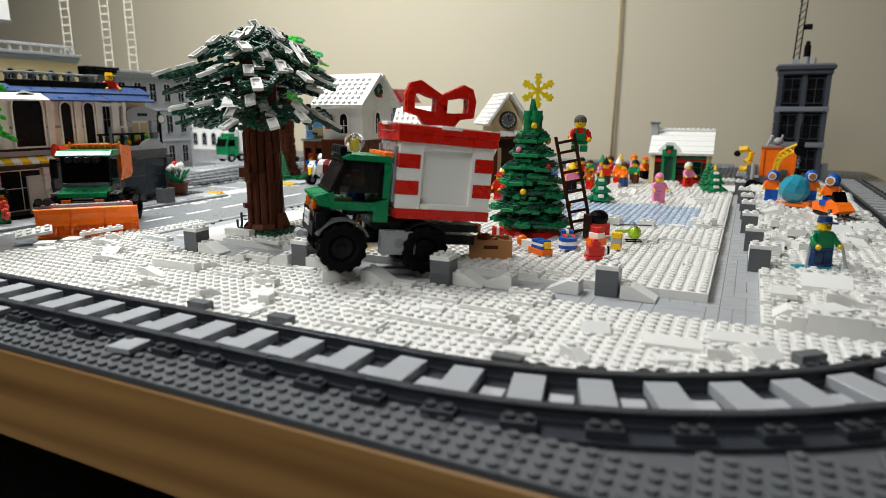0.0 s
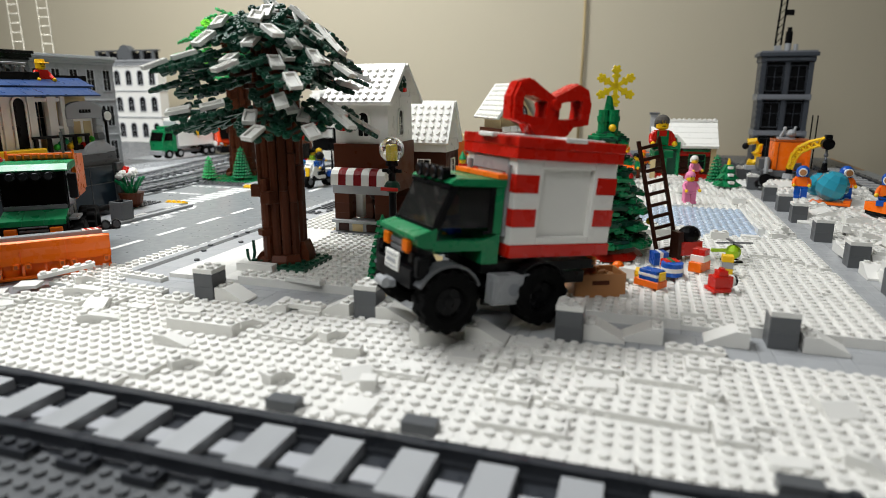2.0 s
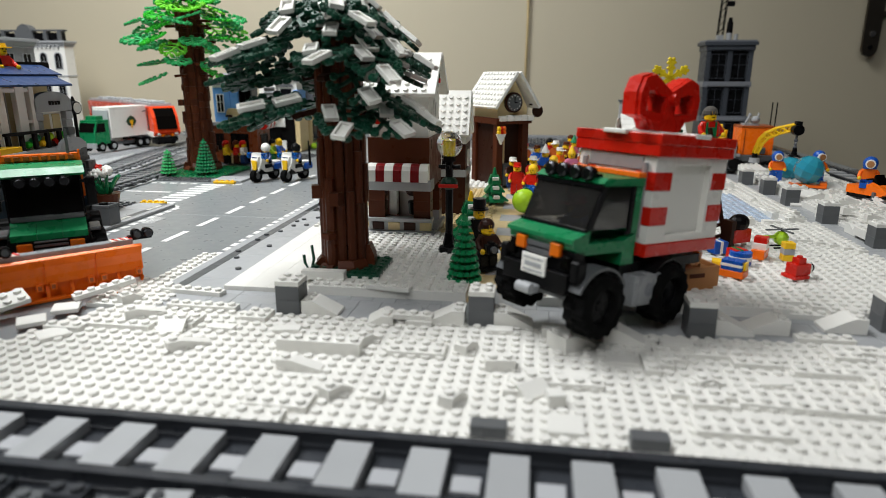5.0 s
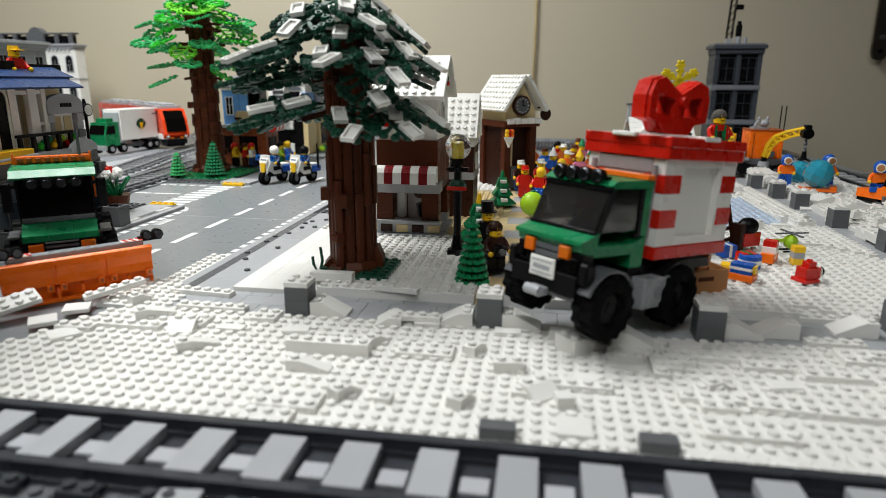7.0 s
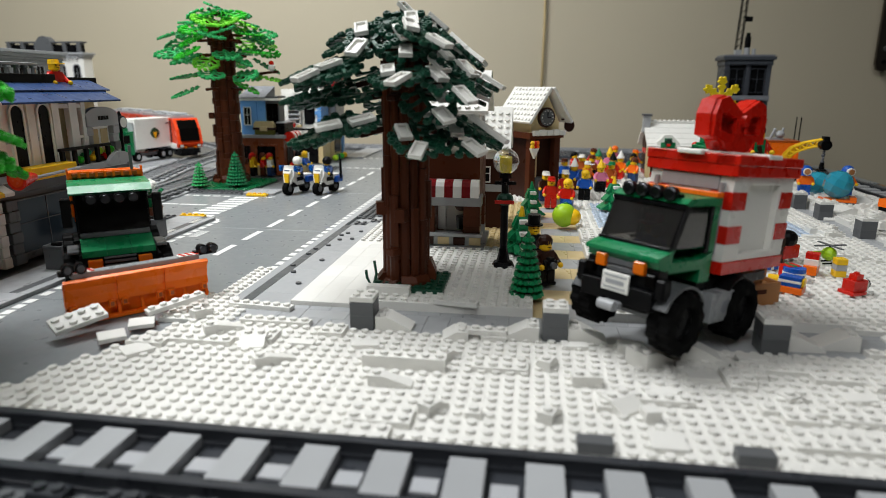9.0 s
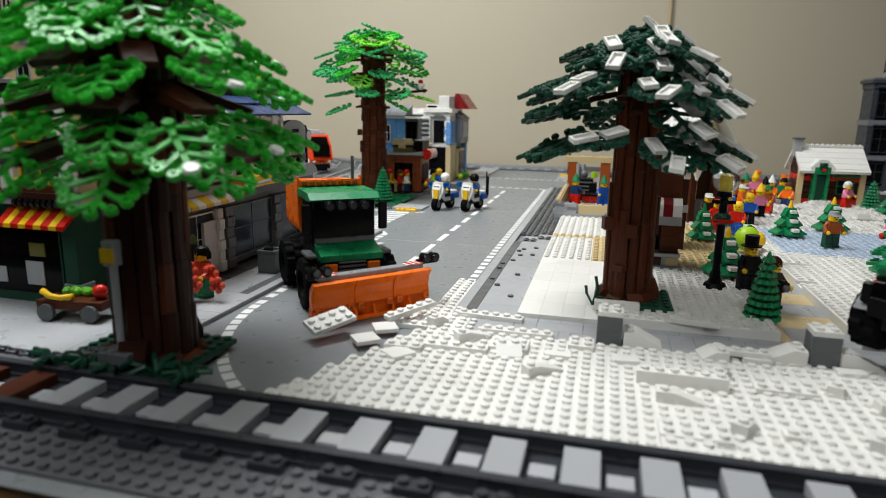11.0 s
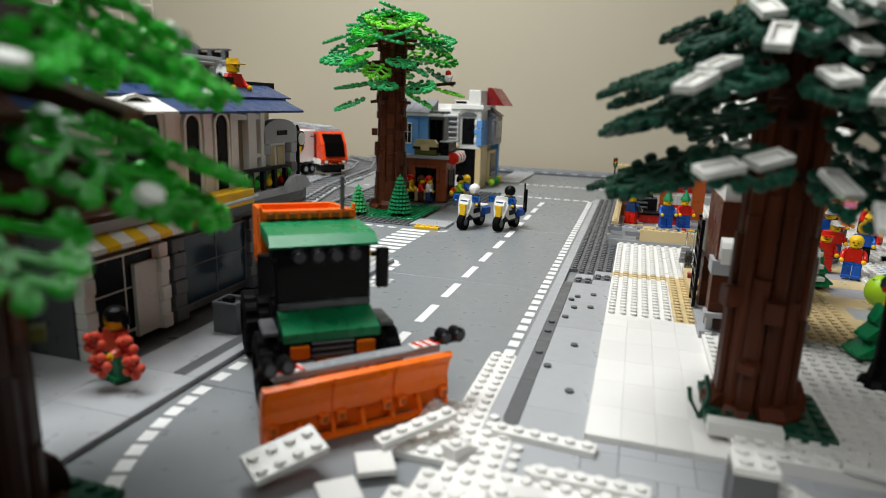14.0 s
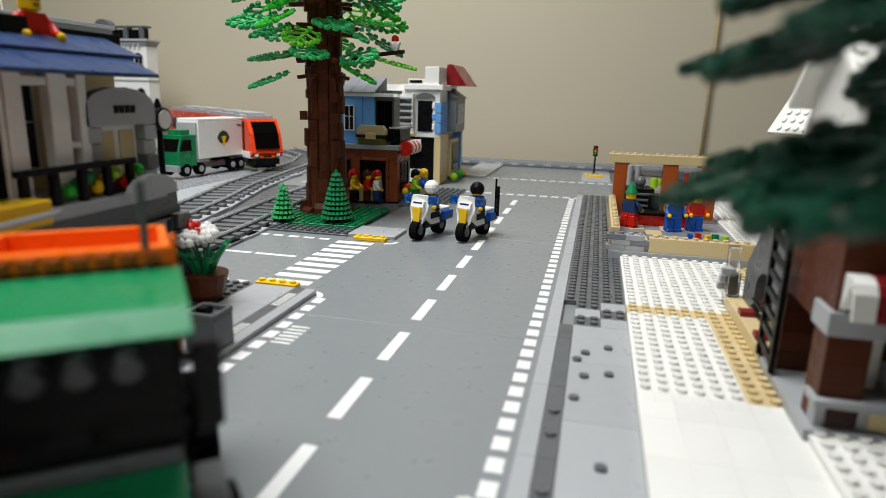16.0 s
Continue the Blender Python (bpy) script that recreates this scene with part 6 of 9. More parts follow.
# ---- the far snow bank: crane truck, ice balls, snowmobiles, snowboarder ----
figure("toy snowboarder in green with a blue cap", 0.706, -0.138, 0.0130, 30, DBLUE, GREEN, hat=DBLUE, hat_kind="cap")
board = thing("snowboard", "light blue toy snowboard under the boarder", "snowboard", pose(0.706, -0.141, 0.0125, 0, 0, 20))
part("deck", Mesh().box(-0.020, 0.020, -0.0045, 0.0045, 0, 0.0016, 0.0006), ICEBLUE, board)
for s in (-1, 1):
    part("ski_pole", Mesh().tube([(s * 0.012, -0.006, 0.018), (s * 0.016, -0.012, -0.006)], 0.0011, 6), LGREY, board)
for (x, y, r) in ((0.7065, 0.240, 0.0190), (0.7085, 0.308, 0.0165)):
    b = Mesh().ball((0, 0, 0), r, 9, 6)
    solo("ice_ball", b, ICEBLUE, "clear light blue faceted ice ball on a sled", "ice ball", pose(x, y, 0.0150 + r if r > 0.018 else 0.0270, 20, 10, 30), "ice balls")


def snowmobile(x, y, z, rz):
    t = thing("snowmobile", "orange toy snowmobile on the snow bank", "snowmobile", pose(x, y, z, 0, 0, rz), "snowmobiles")
    part("body", Mesh().prism([(-0.020, 0.004), (0.014, 0.004), (0.022, 0.008), (0.014, 0.014), (0.006, 0.017), (-0.004, 0.012), (-0.020, 0.012)], -0.0075, 0.0075, "y"), ORANGE, t)
    part("screen", Mesh().prism([(0.004, 0.0165), (0.012, 0.0145), (0.006, 0.024)], -0.006, 0.006, "y"), SMOKE, t)
    part("track", Mesh().box(-0.020, 0.002, -0.006, 0.006, 0.0, 0.005), BLACK, t)
    for s in (-1, 1):
        part("ski", Mesh().box(0.002, 0.026, s * 0.0095 - 0.0018, s * 0.0095 + 0.0018, 0, 0.0016), DGREY, t)
        part("ski_strut", Mesh().box(0.008, 0.011, s * 0.0085 - 0.0012, s * 0.0085 + 0.0012, 0.0014, 0.008), DGREY, t)
    part("handlebar", Mesh().box(0.000, 0.002, -0.009, 0.009, 0.0185, 0.020), BLACK, t)
    return t


snowmobile(0.742, 0.150, 0.0135, -62).scale = (1.22, 1.22, 1.22)
sled = thing("sled", "flat orange toy sled under an ice ball", "sled", pose(0.7065, 0.238, 0.0120, 0, 0, -20))
part("deck", Mesh().box(-0.022, 0.022, -0.010, 0.010, 0.0, 0.0034, 0.0005).box(0.014, 0.022, -0.009, 0.009, 0.0034, 0.0070, 0.0005), ORANGE, sled)
for s in (-1, 1):
    part("runner", Mesh().box(-0.024, 0.024, s * 0.008 - 0.0014, s * 0.008 + 0.0014, -0.0030, 0.0, 0.0003), DGREY, sled)
figure("toy explorer in a blue parka driving a snowmobile", 0.7395, 0.156, 0.0200, -25, BLUE, ORANGE, hat=BLUE, hat_kind="hood", sit=True)
figure("toy explorer in a blue parka and orange vest", 0.6820, 0.285, 0.0115, -10, BLUE, ORANGE, hat=BLUE, hat_kind="hood")
figure("toy explorer in a blue parka behind the sled", 0.7260, 0.262, 0.0150, 5, BLUE, ORANGE, hat=BLUE, hat_kind="hood")


def crane_truck(m):
    t = thing("crane_truck", "orange toy arctic crane truck with a yellow boom", "crane truck", m)
    part("chassis", Mesh().box(-0.046, 0.044, -0.020, 0.024, 0.011, 0.020, 0.0005).box(-0.040, 0.036, -0.026, 0.020, 0.015, 0.024, 0.0005), DGREY, t)
    for x in (-0.028, 0.026):
        for s in (-1, 1):
            y = s * 0.024 + 0.002
            tr = part("track_unit", Mesh().prism([(x - 0.017, 0.0), (x + 0.017, 0.0), (x + 0.018, 0.006), (x + 0.005, 0.017), (x - 0.005, 0.017), (x - 0.018, 0.006)], y - 0.007, y + 0.007, "y"), BLACK, t)
            for q in (-0.010, 0.0, 0.010):
                part("track_wheel", Mesh().cyl(x + q, 0.006, y - 0.0078, y + 0.0078, 0.0042, 10, axis="y", bottom=True), DGREY, tr)
    cabn = part("container", Mesh().box(-0.024, 0.025, -0.019, 0.024, 0.024, 0.066, 0.0006), ORANGE, t, "orange container body")
    for x in (-0.024, 0.020):
        part("corner_strip", Mesh().box(x, x + 0.005, -0.0202, -0.0188, 0.025, 0.065, 0.0003), ORANGE, cabn)
    part("door_groove", Mesh().box(-0.0186, -0.0176, -0.0196, -0.0189, 0.026, 0.064, 0), DORANGE, cabn)
    part("top_edge", Mesh().box(-0.0245, 0.0255, -0.0196, 0.0245, 0.066, 0.0690, 0.0004), DORANGE, cabn)
    part("cab", Mesh().box(-0.042, -0.026, -0.014, 0.020, 0.024, 0.040, 0.0006), DGREY, t)
    part("lamp_cluster", Mesh().box(0.004, 0.014, -0.0225, -0.0192, 0.026, 0.036, 0.0008), DGREY, t)
    part("roof_rack", Mesh().box(-0.018, 0.004, -0.010, 0.010, 0.069, 0.072), LGREY, t)
    part("radar", Mesh().ball((-0.002, -0.006, 0.078), 0.0075, 12, 7, (1, 1, 0.8)).tube([(-0.016, -0.008, 0.073), (-0.011, -0.008, 0.084)], 0.0022, 7).ball((-0.011, -0.008, 0.085), 0.0030, 8, 5).tube([(0.002, -0.004, 0.082), (0.004, -0.004, 0.088)], 0.0018, 6), LGREY, t, "light grey radar on the roof")
    part("stabiliser", Mesh().tube([(-0.033, -0.026, 0.012), (-0.033, -0.026, 0.044)], 0.0030, 8).box(-0.036, -0.024, -0.028, -0.018, 0.022, 0.026, 0.0004), LGREY, t)
    part("stabiliser_wheel", Mesh().cyl(-0.033, 0.011, -0.033, -0.025, 0.0090, 14, axis="y", bottom=True), BLACK, t)
    part("turret", Mesh().cyl(-0.003, -0.030, 0.014, 0.021, 0.0085, 12, 0.0075), LGREY, t)
    part("turret_neck", Mesh().cyl(-0.003, -0.030, 0.021, 0.029, 0.0042, 10), BLACK, t)
    pts = [(-0.006, -0.032, 0.029), (-0.004, -0.042, 0.050), (0.000, -0.056, 0.062), (0.008, -0.078, 0.071), (0.020, -0.112, 0.079)]
    low = [(-0.001, -0.034, 0.028), (0.001, -0.044, 0.045), (0.004, -0.058, 0.055), (0.011, -0.080, 0.063), (0.020, -0.112, 0.071)]
    boom = Mesh()
    for o in (-0.0040, 0.0040):
        boom.tube([(p[0], p[1] + o, p[2]) for p in pts], 0.0016, 6).tube([(p[0], p[1] + o, p[2]) for p in low], 0.0016, 6)
    part("boom", boom, YELLOW, t, "yellow lattice boom")
    for k in range(15):                          # zigzag braces between the chords
        f, g = k / 15 * 4, (k + 1) / 15 * 4
        i, q = min(int(f), 3), min(int(g), 3)
        a = Vector(pts[i]).lerp(Vector(pts[i + 1]), f - i)
        b = Vector(low[q]).lerp(Vector(low[q + 1]), g - q)
        if k % 2:
            a = Vector(low[i]).lerp(Vector(low[i + 1]), f - i)
            b = Vector(pts[q]).lerp(Vector(pts[q + 1]), g - q)
        for o in (-0.0040, 0.0040):
            part("boom_brace", Mesh().tube([(a.x, a.y + o, a.z), (b.x, b.y + o, b.z)], 0.0013, 5), YELLOW, t)
    part("winch", Mesh().cyl(0.022, 0.071, -0.1200, -0.1080, 0.0075, 12, axis="y", bottom=True).box(0.018, 0.026, -0.119, -0.109, 0.075, 0.083, 0.0006), BLACK, t)
    for k in range(4):
        part("chain_link", Mesh().ball((0.022, -0.114, 0.061 - 0.0048 * k), 0.0030, 8, 5, (1, 0.6, 1) if k % 2 else (0.6, 1, 1)), DGREY, t)
    part("hook", Mesh().cyl(0.022, -0.114, 0.036, 0.046, 0.0042, 10, 0.0028).cyl(0.022, -0.114, 0.034, 0.0365, 0.0090, 12, 0.0055), BLACK, t)
    part("claw", Mesh().tube([(-0.056, 0.020, 0.062), (-0.044, 0.020, 0.064), (-0.038, 0.020, 0.058), (-0.039, 0.020, 0.048), (-0.044, 0.020, 0.046), (-0.039, 0.020, 0.042), (-0.039, 0.020, 0.034), (-0.046, 0.020, 0.030), (-0.053, 0.020, 0.032)], 0.0052, 8), YELLOW, t, "yellow claw")
    part("claw_tip", Mesh().ball((-0.058, 0.020, 0.056), 0.0052, 10, 6), BLACK, t)
    part("claw_arm", Mesh().box(-0.056, -0.026, 0.012, 0.026, 0.020, 0.027, 0.0006), LGREY, t)
    for k in range(2):
        part("aerial", Mesh().cyl(0.028 + 0.007 * k, 0.014, 0.018, 0.104, 0.0010, 5), BLACK, t)
    return t


crane_truck(pose(0.690, 0.425, 0.0095, 0, 0, 0))


# ---- buildings: helpers ----
def gable_roof(t, x0, x1, y0, y1, z0, z1, material, axis="x", over=0.004, studs=True):
    """Two sloping slabs, studded, that meet in a ridge."""
    th = 0.0042
    a0, a1, b0, b1 = (x0, x1, y0, y1) if axis == "x" else (y0, y1, x0, x1)
    mid, half = (b0 + b1) / 2, (b1 - b0) / 2 + over
    length = math.hypot(half, z1 - z0)
    ang = math.degrees(math.atan2(z1 - z0, half))
    for s in (-1, 1):
        b = Mesh().box(a0 - over, a1 + over, -length, 0.0, 0, th, 0.0004)
        if studs:
            nx, ny = int((a1 - a0 + 2 * over) / U), int(length / U)
            b.studs(nx, ny, a0 - over, -length + 0.001, th, 8)
        m = pose(0, mid, z1, 0, 0, 0) @ pose(0, 0, 0, ang, 0, 0)
        if s > 0:
            m = pose(a0 + a1, 2 * mid, 0, 0, 0, 180) @ m
        if axis == "y":
            m = Matrix(((0, 1, 0, 0), (1, 0, 0, 0), (0, 0, 1, 0), (0, 0, 0, 1))) @ m
        part("roof_slope", b.move(m), material, t)


def window_part(t, face, u, z, w, h, at, frame=WHITE, pane=TBLUE, arch=False, bars=True):
    """A framed pane on a wall. face 'y-': wall faces -y at y = at, u is x. face 'x+': wall faces +x at x = at, u is y."""
    d, k = 0.0016, 0.0013
    axis = "y" if face == "y-" else "x"

    def out(p, q):
        return (at - q, at - p) if face == "y-" else (at + p, at + q)

    def outline(g):
        pts = [(u - w / 2 + g, z + g), (u + w / 2 - g, z + g), (u + w / 2 - g, z + h - (0 if arch else g))]
        if arch:
            pts += [(u + (w / 2 - g) * math.cos(math.pi * q / 8), z + h + (w / 2 - g) * math.sin(math.pi * q / 8)) for q in range(1, 8)]
        return pts + [(u - w / 2 + g, z + h - (0 if arch else g))]

    win = part("window", Mesh().ring(outline(-0.0008 if arch else 0), outline(k), *out(-0.001, d), axis), frame, t)
    part("pane", Mesh().prism(outline(k * 0.5), *out(-0.0009, 0.0006), axis), pane, win)
    if bars:
        for lo, hi in (((u - 0.0004, z + k), (u + 0.0004, z + h - k)), ((u - w / 2 + k, z + h * 0.55), (u + w / 2 - k, z + h * 0.55 + 0.0008))):
            part("glazing_bar", Mesh().prism([lo, (hi[0], lo[1]), hi, (lo[0], hi[1])], *out(-0.0005, d * 0.7), axis), frame, win)
    return win


def wreath(t, m, r=0.006):
    b = Mesh()
    pts = [(r * math.cos(2 * math.pi * k / 12), 0, r * math.sin(2 * math.pi * k / 12)) for k in range(13)]
    b.tube(pts, 0.0022, 7)
    part("wreath", b.move(m), PINE, t)
    part("wreath_bow", Mesh().box(-0.003, 0.003, -0.0035, -0.0015, -r - 0.002, -r + 0.002, 0.0005).move(m), RED, t)


# ---- winter village huts ----
hut = thing("market_hut", "brown and white toy market hut with a snowy roof", "hut", pose(0, 0, 0.0066))
HX0, HX1, HY0, HY1 = 0.194, 0.253, -0.088, -0.016
part("base", Mesh().box(HX0 - 0.004, HX1 + 0.004, HY0 - 0.004, HY1, 0, 0.0052), LGREY, hut)
part("counter", Mesh().box(HX0, HX1, HY0, HY0 + 0.008, 0.0052, 0.0150).box(HX0 - 0.002, HX1 + 0.002, HY0 - 0.004, HY0 + 0.010, 0.0150, 0.0180), LGREY, hut)
for k in range(4):
    part("counter_panel", Mesh().box(HX0 + 0.004 + 0.015 * k, HX0 + 0.015 + 0.015 * k, HY0 - 0.0012, HY0 + 0.001, 0.0065, 0.0138), TAN if k % 2 else DBROWN, hut)
for (x, y) in ((HX0, HY0), (HX1 - 0.016, HY0), (HX0, HY1 - 0.016), (HX1 - 0.016, HY1 - 0.016)):
    for q in range(4):
        put(hut, "brick", piece(2, 2, BR, LGREY if q == 0 and x > 0.22 else BROWN, False), x, y, 0.0052 + q * BR)
part("rear_wall", Mesh().box(HX0 + 0.016, HX1 - 0.016, HY1 - 0.006, HY1, 0.0052, 0.054), WHITE, hut)
part("pot", Mesh().cyl(0.236, HY0 + 0.022, 0.018, 0.030, 0.0075, 14, 0.0085), BLACK, hut)
part("lantern", Mesh().ball((0.234, HY0 + 0.010, 0.044), 0.0068, 12, 8), DBROWN, hut, "dark round lantern in the stall")
part("cloth", Mesh().box(HX0 + 0.017, HX0 + 0.025, HY0 + 0.012, HY0 + 0.020, 0.018, 0.050, 0.001), WHITE, hut)
part("lintel", Mesh().box(HX0 - 0.001, HX1 + 0.001, HY0 - 0.001, HY0 + 0.018, 0.0437, 0.0533), LGREY, hut)
part("side_lintel", Mesh().box(HX0 + 0.001, HX1 - 0.001, HY0 + 0.018, HY1, 0.0437, 0.0533), BROWN, hut)
part("upper_wall", Mesh().box(HX0 + 0.001, HX1 - 0.001, HY0 + 0.001, HY1 - 0.001, 0.0533, 0.092), BROWN, hut)
part("white_wall", Mesh().box(HX0 + 0.002, HX1 - 0.002, HY0 + 0.004, HY1 - 0.004, 0.092, 0.136), WHITE, hut)
for s in (HX0 + 0.002, HX1 - 0.004):
    part("gable", Mesh().prism([(HY0 + 0.004, 0.136), (HY1 - 0.004, 0.136), ((HY0 + HY1) / 2, 0.162)], s, s + 0.002, "x"), WHITE, hut)
gable_roof(hut, HX0, HX1, HY0, HY1, 0.128, 0.164, WHITE, "x", 0.006)
window_part(hut, "x+", -0.053, 0.098, 0.013, 0.020, HX1 - 0.002, WHITE, BLACK, True)
window_part(hut, "y-", 0.226, 0.098, 0.013, 0.018, HY0 + 0.004, WHITE, BLACK, True)
wreath(hut, pose(HX1 + 0.001, -0.053, 0.148, 0, 0, 90))
wreath(hut, pose(0.206, HY0 + 0.002, 0.112))
for k in range(7):
    part("awning_stripe", Mesh().prism([(HY0 + 0.001, 0.0535), (HY0 + 0.001, 0.0690), (HY0 - 0.0040, 0.0690), (HY0 - 0.0080, 0.0672), (HY0 - 0.0105, 0.0636), (HY0 - 0.0115, 0.0535), (HY0 - 0.0100, 0.0535), (HY0 - 0.0090, 0.0625), (HY0 - 0.0060, 0.0655)], HX0 + 0.0025 + 0.0080 * k, HX0 + 0.0103 + 0.0080 * k, "x"), DRED if k % 2 else WHITE, hut)
for y in (-0.040, -0.016):
    part("trellis_rail", Mesh().box(HX0 - 0.0055, HX0 - 0.0030, y - 0.0012, y + 0.0012, 0.006, 0.072, 0.0003), BLACK, hut)
for k in range(7):
    part("trellis_rung", Mesh().prism([(-0.039, 0.010 + 0.0090 * k), (-0.017, 0.0130 + 0.0090 * k), (-0.017, 0.0160 + 0.0090 * k), (-0.039, 0.0130 + 0.0090 * k)], HX0 - 0.0052, HX0 - 0.0034, "x"), BLACK, hut)
part("side_base", Mesh().box(0.190, 0.2355, -0.0155, 0.078, -0.0030, 0.0088, 0.0003), TAN, hut, "tan floor of the side porch")
for y in (-0.004, 0.034):
    part("floor_tile", Mesh().box(0.1905, 0.1985, y, y + 0.008, 0.0088, 0.0120, 0.0003), DRED, hut)
arch_wall = [(0.000, 0.0088), (0.008, 0.0088), (0.008, 0.024)] + [(0.0275 - 0.0195 * math.cos(math.pi * q / 8), 0.024 + 0.0125 * math.sin(math.pi * q / 8)) for q in range(1, 8)] + [(0.047, 0.024), (0.047, 0.0088), (0.074, 0.0088), (0.074, 0.032), (0.046, 0.060), (0.000, 0.066)]
part("stone_arch", Mesh().prism(arch_wall, 0.1995, 0.212, "x"), DGREY, hut, "dark grey stone arch over an open hearth")
part("hearth_back", Mesh().box(0.212, 0.216, 0.000, 0.074, 0.0088, 0.050), BLACK, hut)
for k in range(4):
    part("firewood", Mesh().cyl(0.2055, 0.0125 + 0.0025 * (k % 2), 0.012 + 0.008 * k, 0.040 + 0.002 * k, 0.0030, 8, axis="y", bottom=True), BROWN if k % 2 else NOUGAT, hut)
part("hearth_grate", Mesh().box(0.1985, 0.2000, 0.008, 0.047, 0.0115, 0.0130, 0.0002).box(0.1985, 0.2000, 0.008, 0.047, 0.0160, 0.0172, 0.0002), BLACK, hut)
part("clear_column", Mesh().box(0.190, 0.197, 0.080, 0.088, 0.0, 0.040, 0.0004).box(0.190, 0.197, 0.072, 0.080, 0.0088, 0.024, 0.0004), GLASS, hut, "clear plastic bricks at the porch corner")
for k in range(3):
    part("snow_lump", Mesh().box(0.186, 0.194, 0.076 + 0.0045 * k, 0.0802 + 0.0045 * k, 0.022 - 0.006 * k, 0.027 - 0.006 * k, 0.0006), LGREY, hut)
hut2 = thing("toy_shop_hut", "small brown toy shop hut with a steep white roof", "hut", pose(-0.016, 0.024, 0.0035))
part("wall", Mesh().box(0.236, 0.288, 0.008, 0.056, 0.0, 0.090), DBROWN, hut2)
part("white_wall", Mesh().box(0.2355, 0.2885, 0.0075, 0.0565, 0.078, 0.092), WHITE, hut2)
part("stone_band", Mesh().box(0.2350, 0.2890, 0.0070, 0.0570, 0.042, 0.050), LGREY, hut2)
for s in (0.236, 0.286):
    part("gable", Mesh().prism([(0.008, 0.092), (0.056, 0.092), (0.032, 0.130)], s, s + 0.002, "x"), WHITE, hut2)
gable_roof(hut2, 0.238, 0.288, 0.010, 0.054, 0.086, 0.132, WHITE, "x", 0.004)
window_part(hut2, "x+", 0.032, 0.052, 0.014, 0.018, 0.288, WHITE, BLACK)
window_part(hut2, "y-", 0.262, 0.052, 0.016, 0.018, 0.008, WHITE, BLACK)
lad = Mesh()
for s in (-1, 1):
    lad.box(0.232, 0.234, 0.004 + s * 0.005 - 0.001, 0.004 + s * 0.005 + 0.001, 0, 0.075)
part("trellis_rail", lad, BLACK, hut2)
for k in range(7):
    part("trellis_rung", Mesh().box(0.2322, 0.2338, 0.000, 0.008, 0.008 + 0.0095 * k, 0.0105 + 0.0095 * k), BLACK, hut2)

clock = thing("clock_tower", "brown and tan toy clock tower with a snowy roof", "tower", pose(0.2960, 0.246, 0.0066, 0, 0, 36))
KX0, KX1, KY0, KY1 = -0.0255, 0.0255, -0.034, 0.032
for (x, y) in ((KX0, KY0), (KX1 - 0.010, KY0), (KX0, KY1 - 0.010), (KX1 - 0.010, KY1 - 0.010)):
    part("corner_post", Mesh().box(x, x + 0.010, y, y + 0.010, 0, 0.086, 0.0005), BROWN, clock)
part("inner_wall", Mesh().box(KX0 + 0.004, KX1 - 0.004, KY0 + 0.012, KY1 - 0.004, 0, 0.086), DBROWN, clock)
part("fireplace", Mesh().box(KX0 + 0.014, KX1 - 0.014, KY0 + 0.004, KY0 + 0.014, 0, 0.030), DGREY, clock)
part("tan_panel", Mesh().box(KX0 + 0.010, KX0 + 0.018, KY0 + 0.008, KY0 + 0.0125, 0.010, 0.070), TAN, clock)
part("beam", Mesh().box(KX0 - 0.003, KX1 + 0.003, KY0 - 0.003, KY1 + 0.003, 0.084, 0.092), BROWN, clock)
part("gable", Mesh().prism([(KX0 + 0.002, 0.092), (KX1 - 0.002, 0.092), (KX1 - 0.002, 0.106), ((KX0 + KX1) / 2, 0.146), (KX0 + 0.002, 0.106)], KY0 + 0.003, KY1 - 0.003, "y"), TAN, clock)
part("clock_rim", Mesh().cyl((KX0 + KX1) / 2, 0.112, KY0 - 0.001, KY0 + 0.004, 0.0135, 20, axis="y", bottom=True), DBROWN, clock)
face = part("clock_face", Mesh().cyl((KX0 + KX1) / 2, 0.112, KY0 - 0.002, KY0 + 0.002, 0.0112, 20, axis="y", bottom=True), DGREY, clock, "dark grey round clock face")
for k in range(12):
    a = math.pi * k / 6
    part("hour_mark", Mesh().box((KX0 + KX1) / 2 + 0.009 * math.cos(a) - 0.0006, (KX0 + KX1) / 2 + 0.009 * math.cos(a) + 0.0006, KY0 - 0.0025, KY0 - 0.0018, 0.112 + 0.009 * math.sin(a) - 0.0006, 0.112 + 0.009 * math.sin(a) + 0.0006, 0), WHITE, face)
part("clock_needle", Mesh().box(-0.0006, 0.0006, KY0 - 0.003, KY0 - 0.0022, 0, 0.0075, 0).move(pose((KX0 + KX1) / 2, 0, 0.112)).box((KX0 + KX1) / 2, (KX0 + KX1) / 2 + 0.005, KY0 - 0.003, KY0 - 0.0022, 0.1114, 0.1126, 0), BLACK, face)
gable_roof(clock, KX0, KX1, KY0 - 0.004, KY1, 0.104, 0.150, WHITE, "y", 0.008)
for k in range(5):
    solo_x = KX0 + 0.006 + 0.011 * k
    part("snow_lump", Mesh().box(solo_x - 0.005, solo_x + 0.005, KY0 - 0.007, KY0, 0.088, 0.095 + 0.001 * (k % 2), 0.001), WHITE, clock)
for k in range(6):
    part("flower", Mesh().ball((KX0 - 0.002 + 0.004 * (k % 3), KY0 - 0.008, 0.074 + 0.005 * (k // 3)), 0.0032, 8, 5), (YELLOW, RED, ORANGE)[k % 3], clock)
part("flower_cone", Mesh().prism([(KX0 - 0.006, 0.072), (KX0 + 0.008, 0.072), (KX0 + 0.001, 0.058)], KY0 - 0.010, KY0 - 0.006, "y"), WHITE, clock)
